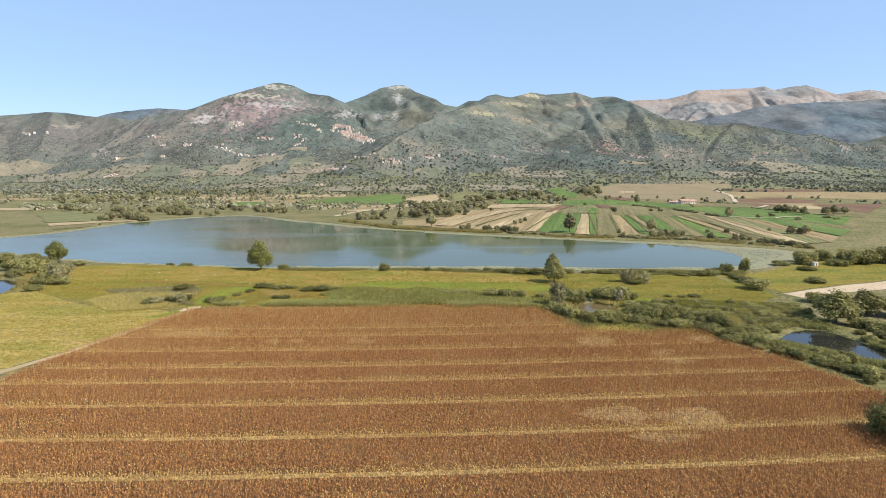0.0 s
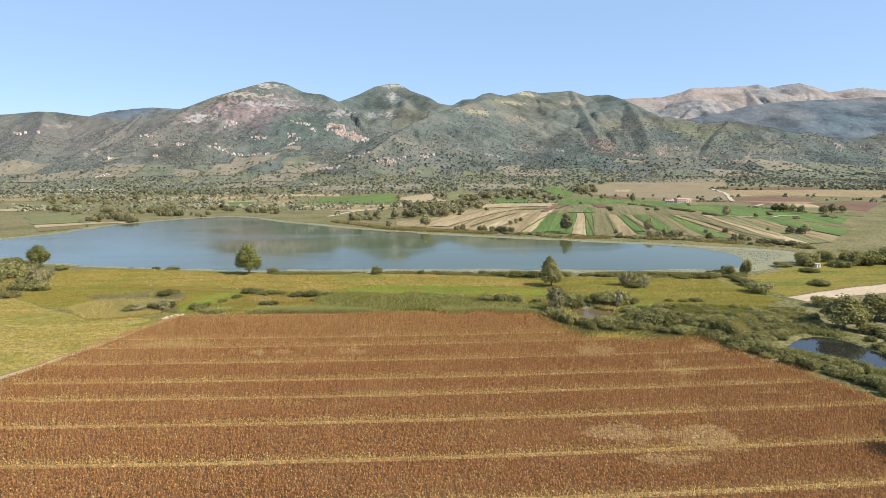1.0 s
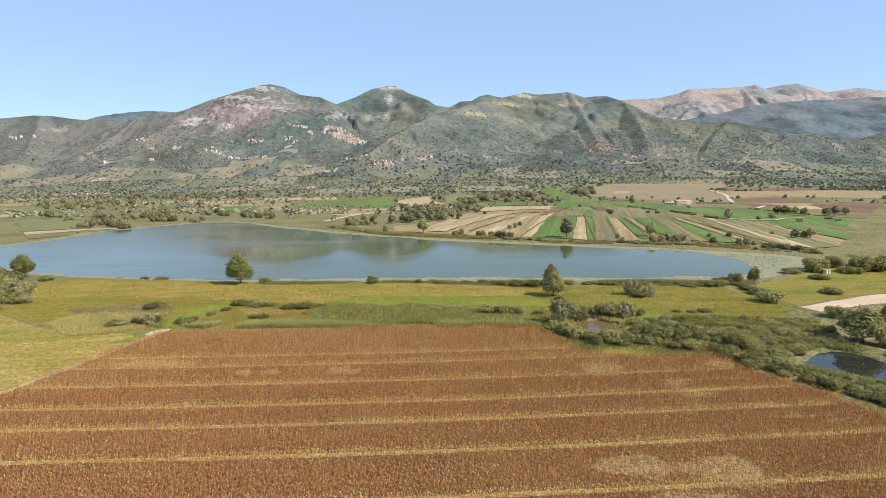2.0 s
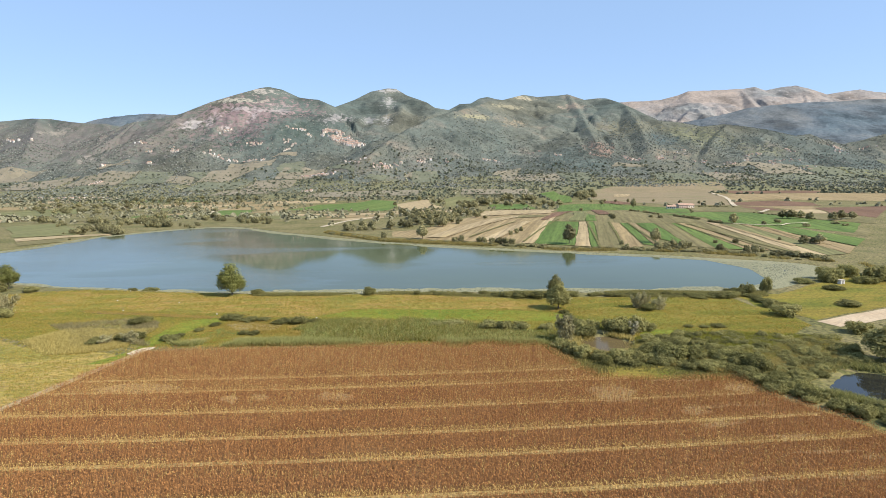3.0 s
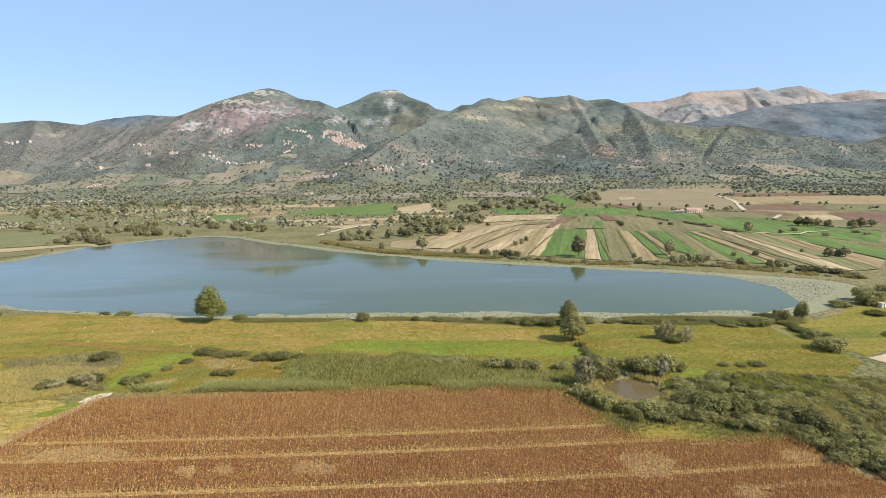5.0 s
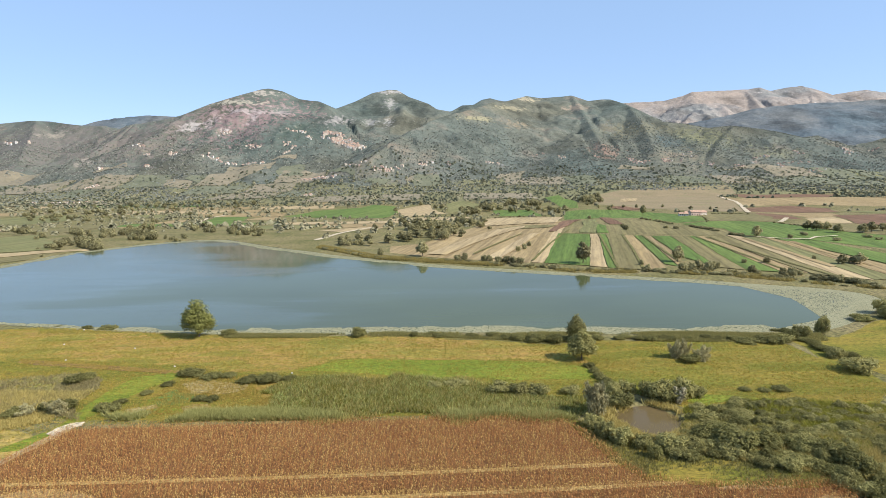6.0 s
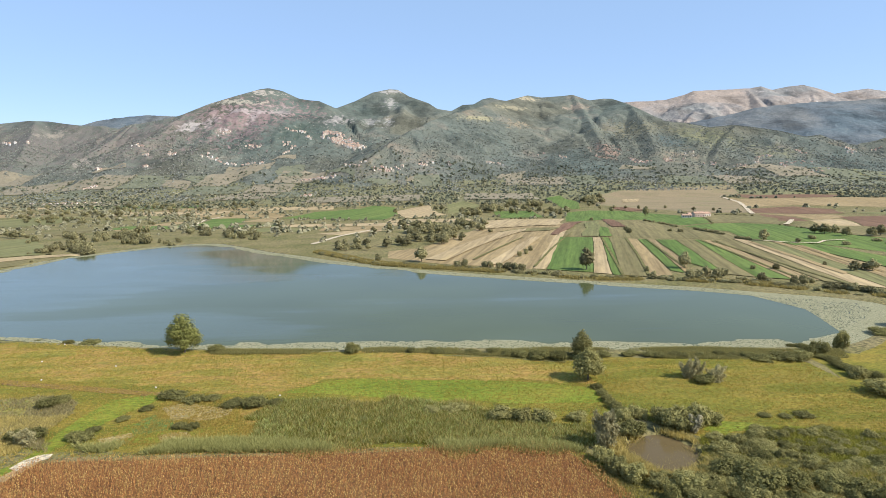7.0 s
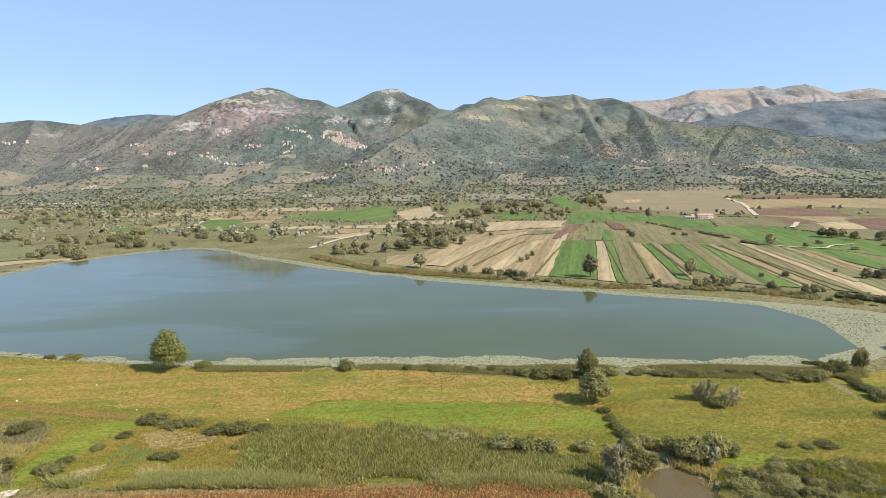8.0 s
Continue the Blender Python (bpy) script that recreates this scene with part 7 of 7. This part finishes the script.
for way, tall in (([(218.7, 706.0), (213.5, 641.5), (208.0, 579.0)], 1.9), ([(211.2, 557.5), (212.1, 533.0), (212.1, 508.0)], 2.0), ([(209.5, 483.5), (212.7, 472.5)], 2.0), ([(335.8, 814.0), (359.2, 804.0), (373.7, 778.0)], 1.4), ([(298.2, 588.0), (297.2, 534.0), (297.5, 494.5)], 1.3), ([(302.9, 754.0), (249.8, 609.5)], 1.2), ([(56.4, 752.0), (101.3, 798.0), (158.8, 810.0)], 1.6), ([(106.0, 332.5), (132.9, 324.0), (152.3, 314.0)], 1.5), ([(162.6, 311.0), (173.5, 302.5), (176.2, 291.0)], 2.4)):
    n = 11
    pts = [(way[i][0] + (way[i + 1][0] - way[i][0]) * (k + r.random()) / n, way[i][1] + (way[i + 1][1] - way[i][1]) * (k + r.random()) / n, tall * r.uniform(0.7, 1.4), tall * r.uniform(1.4, 2.6)) for i in range(len(way) - 1) for k in range(n) if r.random() < 0.85]
    plant("farbush", pts, "hedgerow bushes", 36, "low bush in a hedgerow between fields")


def wood(name, places, size, mat, label, rnd, leaves=12):
    """Many far crowns in one mesh: each a loose heap of leaf sprays on the land."""
    n = len(places)
    P = np.repeat(np.array(places), leaves, 0)
    s = np.repeat(size * rnd.uniform(0.55, 1.5, n), leaves)
    d = rnd.normal(0, 1, (n * leaves, 3))
    d /= np.linalg.norm(d, axis=1)[:, None]
    d[:, 2] = np.abs(d[:, 2])
    c = P + d * s[:, None] * [0.46, 0.46, 0.72] * np.c_[rnd.uniform(0.55, 1.1, (n * leaves, 2)), rnd.uniform(0.35, 1.1, n * leaves)]
    face = d + rnd.normal(0, 0.35, d.shape) + [0, 0, 0.2]
    ax = np.cross(face, rnd.normal(0, 1, (n * leaves, 3)))
    ax /= np.linalg.norm(ax, axis=1)[:, None]
    sd = np.cross(face, ax)
    sd /= np.linalg.norm(sd, axis=1)[:, None]
    q = (s * 1.35 / leaves**0.5)[:, None] * rnd.uniform(0.6, 1.3, (n * leaves, 1))
    v = np.stack([c - ax * q, c + sd * q, c + ax * q, c - sd * q], 1).reshape(-1, 3)
    return tagged(new(name, mesh_of(name, v, np.arange(n * leaves * 4).reshape(-1, 4), mat)), label, "woods", kind="stuff")


def on_land(xy):
    x, y = xy[:, 0], xy[:, 1]
    return np.c_[xy, land_z(x, y)]


for made in [ob for obs in KINDS.values() for ob in obs if ob.name not in USED]:
    for child in list(made.children):
        bpy.data.objects.remove(child)
    bpy.data.objects.remove(made)
rw = np.random.default_rng(77)
WEST_BANK = [(-317.2, 515.3), (-269.5, 539.6), (-212.1, 589.7), (-146.3, 547.7), (-81.2, 486.8), (-26.6, 480.4), (25.2, 526.6), (64.6, 786.6), (151.3, 788.1), (215.8, 1056.7), (328.2, 1357.7), (-107.3, 1630.1), (-508.9, 1545.6), (-968.1, 1429.8)]
occupied = [poly for _, m, poly in STRIPS if poly[0][1] > 250]


def free_of(xy, polys):
    for poly in polys:
        xy = xy[~inside(xy[:, 0], xy[:, 1], poly)]
    return xy


# a patchwork of fields over the far valley floor and the lower slopes, with hedges along their borders
cover = [(olive_crop, "olive field of dry grass in the far valley"), (stubble, "tan stubble field in the far valley"), (crop_pale, "pale green field in the far valley"), (crop_green, "green field in the far valley"), (plough, "brown ploughed field in the far valley"), (slope_crop, "pale field on the foot of the hills"), (slope_green, "green field on the foot of the hills")]
hedges = []
rp = random.Random(44)
y = 600.0
while y < 1800:
    deep = 40 + y * 0.05
    x = -1.0 * y - 100 + rp.uniform(0, 60)
    while x < 1.05 * y + 200:
        wide = rp.uniform(60, 190)
        quad = [(x + 6, y + 4), (x + wide - 6, y + 4 + rp.uniform(-9, 9)), (x + wide - 6 + rp.uniform(-15, 15), y + deep - 4), (x + 6 + rp.uniform(-15, 15), y + deep - 4 + rp.uniform(-9, 9))]
        mid = (x + wide / 2, y + deep / 2)
        qx, qy = np.array((*quad, mid)).T
        clear = not any(bool(inside(qx, qy, poly).any()) for poly in occupied)
        gentle = float(land_z(np.array([mid[0]]), np.array([mid[1]]))[0]) < 34
        if clear and gentle:
            if rp.random() < (0.75 if y < 1250 else 0.5):
                m, label = rp.choices(cover, (3, 4, 3, 2, 1 if mid[0] > 0 else 0.3, 0, 0) if y < 1250 else (0, 0, 0, 0, 0, 3, 2))[0] if y >= 1250 or rp.random() < 0.8 else (straw_pale, "pale straw field in the far valley")
                field("field_patch", quad, m, 0.25 if y < 1200 else 1.4, label, edge=4.0, step=24, size=40.0)
            for a, b in ((quad[0], quad[1]), (quad[1], quad[2])):
                if rp.random() < 0.5:
                    n = int(math.hypot(b[0] - a[0], b[1] - a[1]) / rp.uniform(5, 9))
                    hedges += [(a[0] + (b[0] - a[0]) * (k + rp.random()) / n, a[1] + (b[1] - a[1]) * (k + rp.random()) / n - 5) for k in range(n) if rp.random() < 0.8]
        x += wide
    y += deep
wood("hedges_valley", on_land(free_of(np.array(hedges), occupied)), 5.5, wood_far, "hedgerows between the fields of the far valley", rw, 26)
xy = free_of(scatter(WEST_BANK, 1900, rw, 1.0, 50.0, 31), occupied)
wood("woods_west_bank", on_land(xy), 3.8, wood_far, "scattered trees and hedges on the plain beyond the lake", rw, 32)
xy = free_of(scatter([(-1500, 820), (1700, 820), (2100, 1600), (-2000, 1600)], 1700, rw, 0.95, 110.0, 37), occupied)
wood("woods_valley", on_land(xy), 6.0, wood_far, "tree clumps over the far valley floor", rw, 24)
# haze along the foot of the hills is put into these lighter tones
foot_leaf = leafy("hazed_foot_leaves", (0.15, 0.165, 0.11), (0.25, 0.25, 0.165), 0.2)
xy = scatter([(-2000, 1150), (2000, 1150), (2300, 1700), (-2300, 1700)], 9000, rw, 1.0, 60.0, 61)
wood("woods_foot", on_land(free_of(xy, occupied)), 4.6, foot_leaf, "dark belts of wood along the foot of the hills", rw, 10)
xy = scatter([(-2300, 1400), (2400, 1400), (2700, 2600), (-2600, 2600)], 120000, rw, 0.6, 120.0, 41)
xy = xy[land_z(xy[:, 0], xy[:, 1]) < rw.uniform(90, 240, len(xy))]
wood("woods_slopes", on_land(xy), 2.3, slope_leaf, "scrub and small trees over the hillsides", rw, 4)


# ---- houses ----
def plaster(name, a, b):
    return soil(name, [(0.3, a), (0.7, b)], [(0.3, (0.85, 0.85, 0.85)), (0.7, (1.1, 1.08, 1.05))], 0.3, 3.0, bump=0.1, dist=0.02)


wall_mats = [plaster("cream_plaster", (0.58, 0.5, 0.41), (0.68, 0.6, 0.5)), plaster("white_plaster", (0.6, 0.57, 0.53), (0.68, 0.65, 0.61)), plaster("rose_plaster", (0.5, 0.37, 0.31), (0.58, 0.44, 0.37)), plaster("stone_wall", (0.45, 0.4, 0.34), (0.56, 0.5, 0.43))]
tile_mat = soil("clay_roof_tiles", [(0.3, (0.36, 0.23, 0.17)), (0.7, (0.46, 0.31, 0.24))], FINE, 0.3, 3.0)
glass_dark = bpy.data.materials.new("window_glass")
glass_dark.use_nodes = True
glass_dark.node_tree.nodes["Principled BSDF"].inputs["Base Color"].default_value = (0.03, 0.035, 0.04, 1)
glass_dark.node_tree.nodes["Principled BSDF"].inputs["Roughness"].default_value = 0.08


def box_mesh(name, x0, x1, y0, y1, z0, z1, mat):
    v = [(x, y, z) for x in (x0, x1) for y in (y0, y1) for z in (z0, z1)]
    return mesh_of(name, v, [(0, 1, 3, 2), (4, 6, 7, 5), (0, 4, 5, 1), (2, 3, 7, 6), (0, 2, 6, 4), (1, 5, 7, 3)], mat)


def gable_walls(name, w, d, h, rise, mat):
    v = [(-w, -d, -3), (w, -d, -3), (w, d, -3), (-w, d, -3), (-w, -d, h), (w, -d, h), (w, d, h), (-w, d, h), (-w, 0, h + rise), (w, 0, h + rise)]
    return mesh_of(name, v, [(0, 1, 5, 4), (1, 2, 6, 9, 5), (2, 3, 7, 6), (3, 0, 4, 8, 7)], mat)


def gable_roof(name, w, d, h, rise, mat, eave=0.5, thick=0.25):
    k = rise / d
    prof = [(-d - eave, h - eave * k), (0, h + rise), (d + eave, h - eave * k), (d + eave, h - eave * k + thick), (0, h + rise + thick), (-d - eave, h - eave * k + thick)]
    v = [(x, y, z) for x in (-w - eave, w + eave) for y, z in prof]
    return mesh_of(name, v, [(0, 1, 4, 5), (1, 2, 3, 4), (11, 10, 7, 6), (10, 9, 8, 7)] + [(a, a + 6, (a + 1) % 6 + 6, (a + 1) % 6) for a in range(6)], mat)


def house_kind(name, w, d, h, mat, label, windows=0, category="house"):
    """A plain gabled house: walls, tiled roof and, on the long side, windows and a door."""
    top = tagged(new(name), label, category)
    part("wall", gable_walls("wall", w, d, h, d * 0.42, mat), top)
    part("roof", gable_roof("roof", w, d, h, d * 0.42, tile_mat), top, "clay-tiled gable roof")
    for k in range(windows):
        for floor_z in (1.0, 3.8):
            if floor_z + 1.5 > h:
                continue
            x = -w + (k + 0.5) * 2 * w / windows
            if floor_z < 2 and k == windows // 2:
                part("door", box_mesh("door", x - 0.55, x + 0.55, -d - 0.05, -d + 0.1, 0, 2.1, bark_mat), top, "brown wooden door")
            else:
                pane = part("window", box_mesh("window", x - 0.5, x + 0.5, -d - 0.05, -d + 0.1, floor_z, floor_z + 1.4, glass_dark), top, "dark window pane")
                if category == "farmhouse":
                    part("sill", box_mesh("sill", x - 0.65, x + 0.65, -d - 0.2, -d + 0.05, floor_z - 0.14, floor_z, wall_mats[3]), pane, "pale stone sill")
    return top


HOUSES = [house_kind("village_house", 6.5, 4.5, 6.5, wall_mats[0], "cream village house with a clay-tiled gable roof"), house_kind("village_house", 5.0, 4.0, 8.5, wall_mats[1], "tall white village house with a clay-tiled roof"),
          house_kind("village_house", 7.0, 5.0, 5.5, wall_mats[2], "rose-coloured village house with a clay-tiled roof"), house_kind("village_house", 5.5, 4.5, 7.5, wall_mats[3], "stone village house with a clay-tiled roof")]
placed = set()
rh = random.Random(3)


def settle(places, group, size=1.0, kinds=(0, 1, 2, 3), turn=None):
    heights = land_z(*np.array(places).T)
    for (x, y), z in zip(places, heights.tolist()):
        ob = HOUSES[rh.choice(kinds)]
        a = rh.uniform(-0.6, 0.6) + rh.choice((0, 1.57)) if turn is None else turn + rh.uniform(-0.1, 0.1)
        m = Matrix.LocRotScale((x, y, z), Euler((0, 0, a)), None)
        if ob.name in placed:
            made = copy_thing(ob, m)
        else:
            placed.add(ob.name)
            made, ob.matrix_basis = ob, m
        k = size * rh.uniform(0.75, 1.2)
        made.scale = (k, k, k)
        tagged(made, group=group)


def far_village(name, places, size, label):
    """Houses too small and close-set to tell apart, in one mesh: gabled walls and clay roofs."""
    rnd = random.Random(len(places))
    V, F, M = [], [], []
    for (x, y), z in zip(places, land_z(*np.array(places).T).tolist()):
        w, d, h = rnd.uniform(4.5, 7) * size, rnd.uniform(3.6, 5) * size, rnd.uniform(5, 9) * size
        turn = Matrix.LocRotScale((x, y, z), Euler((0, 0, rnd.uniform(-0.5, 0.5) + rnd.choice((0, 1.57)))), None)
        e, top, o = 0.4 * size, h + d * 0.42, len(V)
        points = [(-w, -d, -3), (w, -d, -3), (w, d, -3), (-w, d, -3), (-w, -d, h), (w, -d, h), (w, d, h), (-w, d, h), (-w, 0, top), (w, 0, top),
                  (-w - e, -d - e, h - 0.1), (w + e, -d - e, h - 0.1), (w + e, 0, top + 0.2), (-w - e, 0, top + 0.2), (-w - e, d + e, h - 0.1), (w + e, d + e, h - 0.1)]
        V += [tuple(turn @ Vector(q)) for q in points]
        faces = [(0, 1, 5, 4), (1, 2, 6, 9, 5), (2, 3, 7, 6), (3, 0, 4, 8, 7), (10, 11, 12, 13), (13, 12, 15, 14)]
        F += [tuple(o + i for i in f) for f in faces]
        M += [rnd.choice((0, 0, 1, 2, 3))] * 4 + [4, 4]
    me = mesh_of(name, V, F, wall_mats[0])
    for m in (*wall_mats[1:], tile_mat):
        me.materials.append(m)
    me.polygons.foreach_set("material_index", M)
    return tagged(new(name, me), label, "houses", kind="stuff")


def spread(line, count, wide, seed):
    """Places along a line, strewn to both sides."""
    r = random.Random(seed)
    out = []
    for _ in range(count):
        i = r.randrange(len(line) - 1)
        t = r.random()
        out.append((line[i][0] + (line[i + 1][0] - line[i][0]) * t + r.gauss(0, wide), line[i][1] + (line[i + 1][1] - line[i][1]) * t + r.gauss(0, wide)))
    return out


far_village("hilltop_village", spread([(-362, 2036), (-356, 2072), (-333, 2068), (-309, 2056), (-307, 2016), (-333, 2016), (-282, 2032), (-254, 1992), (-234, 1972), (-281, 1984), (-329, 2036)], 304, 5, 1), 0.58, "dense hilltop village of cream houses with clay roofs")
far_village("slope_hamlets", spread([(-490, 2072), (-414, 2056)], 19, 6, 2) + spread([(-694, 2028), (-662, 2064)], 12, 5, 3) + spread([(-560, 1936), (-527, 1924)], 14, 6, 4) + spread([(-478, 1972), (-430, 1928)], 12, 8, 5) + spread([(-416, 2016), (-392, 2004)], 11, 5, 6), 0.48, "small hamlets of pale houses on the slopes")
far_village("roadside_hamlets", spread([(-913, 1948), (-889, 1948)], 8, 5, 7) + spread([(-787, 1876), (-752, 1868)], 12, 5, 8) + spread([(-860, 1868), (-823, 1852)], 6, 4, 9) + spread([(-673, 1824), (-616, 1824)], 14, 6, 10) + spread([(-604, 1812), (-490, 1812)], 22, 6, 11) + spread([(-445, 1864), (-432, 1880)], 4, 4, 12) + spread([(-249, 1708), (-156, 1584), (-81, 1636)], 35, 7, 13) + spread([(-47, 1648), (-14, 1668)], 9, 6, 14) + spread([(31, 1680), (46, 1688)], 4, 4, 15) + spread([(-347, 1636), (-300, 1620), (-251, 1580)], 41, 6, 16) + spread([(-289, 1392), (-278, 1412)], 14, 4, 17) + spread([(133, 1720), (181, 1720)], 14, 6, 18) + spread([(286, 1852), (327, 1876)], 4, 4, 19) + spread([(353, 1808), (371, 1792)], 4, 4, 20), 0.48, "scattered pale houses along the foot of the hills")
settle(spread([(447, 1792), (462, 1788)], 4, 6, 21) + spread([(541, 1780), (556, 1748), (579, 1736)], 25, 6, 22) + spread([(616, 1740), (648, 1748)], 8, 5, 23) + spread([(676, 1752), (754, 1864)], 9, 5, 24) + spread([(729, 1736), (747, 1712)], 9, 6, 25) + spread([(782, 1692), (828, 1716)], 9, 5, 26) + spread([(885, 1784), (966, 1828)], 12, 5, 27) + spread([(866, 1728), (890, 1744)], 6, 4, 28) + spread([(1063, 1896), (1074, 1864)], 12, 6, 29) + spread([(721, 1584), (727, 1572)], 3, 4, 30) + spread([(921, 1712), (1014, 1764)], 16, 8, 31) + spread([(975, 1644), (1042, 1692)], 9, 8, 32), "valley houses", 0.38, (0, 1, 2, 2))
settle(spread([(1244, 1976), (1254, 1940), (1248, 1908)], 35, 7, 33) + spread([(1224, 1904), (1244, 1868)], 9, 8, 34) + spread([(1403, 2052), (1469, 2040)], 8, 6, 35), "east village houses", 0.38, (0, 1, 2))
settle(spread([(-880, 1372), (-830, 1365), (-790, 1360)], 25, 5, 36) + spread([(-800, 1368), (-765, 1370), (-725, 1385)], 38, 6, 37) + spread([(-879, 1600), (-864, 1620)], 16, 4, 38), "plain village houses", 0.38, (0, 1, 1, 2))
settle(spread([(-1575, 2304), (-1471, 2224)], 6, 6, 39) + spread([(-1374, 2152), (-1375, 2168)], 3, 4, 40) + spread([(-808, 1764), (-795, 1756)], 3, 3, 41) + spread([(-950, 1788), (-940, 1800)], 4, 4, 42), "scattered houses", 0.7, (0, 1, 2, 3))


# ---- farm and hut ----
def farm_house(x, y, w, d, h, turn, mat, label):
    ob = house_kind("farm_building", w, d, h, mat, label, 4, "farmhouse")
    ob.matrix_basis = Matrix.LocRotScale((x, y, float(land_z(np.array([x]), np.array([y]))[0])), Euler((0, 0, turn)), None)
    return tagged(ob, group="farm buildings")


for (x, y), w, d, h, turn, m, label in zip([(305.3, 772.0), (317.8, 784.0), (287.1, 760.0), (312.7, 806.0)], (6, 6, 5, 6), (4, 4, 3, 3), (4.4, 3.6, 2.8, 2.6), (0.1, 0.3, -0.2, 0.1), (2, 0, 1, 3),
                                        ("rose-coloured farmhouse with a clay-tiled roof", "cream farm wing with a clay-tiled roof", "low white farm shed with a tiled roof", "low stone barn with a tiled roof")):
    farm_house(x, y, w, d, h, turn, wall_mats[m], label)


def hut():
    """A small pale hut with a flat overhanging roof and a doorway."""
    top = tagged(new("lake_hut"), "small white plastered hut by the lake's reedy end", "hut")
    part("wall", box_mesh("wall", -1.4, 1.4, -1.1, 1.1, -0.3, 2.0, wall_mats[1]), top)
    part("roof", box_mesh("roof", -1.65, 1.65, -1.35, 1.35, 2.0, 2.18, wall_mats[3]), top, "flat grey slab roof")
    part("door", box_mesh("door", -0.4, 0.4, -1.16, -1.08, 0, 1.8, bark_mat), top, "dark plank door")
    return top


(hx, hy), = [(147.5, 238.7)]
hut().matrix_basis = Matrix.LocRotScale((hx, hy, height(hx, hy)), Euler((0, 0, 0.3)), (0.65, 0.65, 0.7))


def white_lump(seed):
    """A small pale lump, faceted and half sunk in the grass, standing in for something unidentified."""
    rnd = random.Random(seed)
    bm = bmesh.new()
    bmesh.ops.create_icosphere(bm, subdivisions=2, radius=0.24)
    for v in bm.verts:
        v.co *= rnd.uniform(0.82, 1.15)
        v.co.z *= 0.8
    me = bpy.data.meshes.new("white_lump")
    bm.to_mesh(me)
    bm.free()
    me.materials.append(wall_mats[1])
    return me


lump_mesh = white_lump(2)
# white spots of unknown nature in the meadow, each given a plain lump
for i, (x, y) in enumerate([(-97.9, 212.2), (-66.2, 205.5), (-34.6, 198.7), (-107.5, 227.4), (-84.5, 222.2), (-16.7, 232.1), (-111.4, 244.2)]):
    ob = tagged(new("white_lump", lump_mesh), "small white lump standing in for an unidentified white spot in the meadow grass", "stone", "meadow stones")
    ob.matrix_basis = Matrix.LocRotScale((x, y, height(x, y) + 0.14), Euler((0.3 * i, 0.2, i * 1.3)), None)
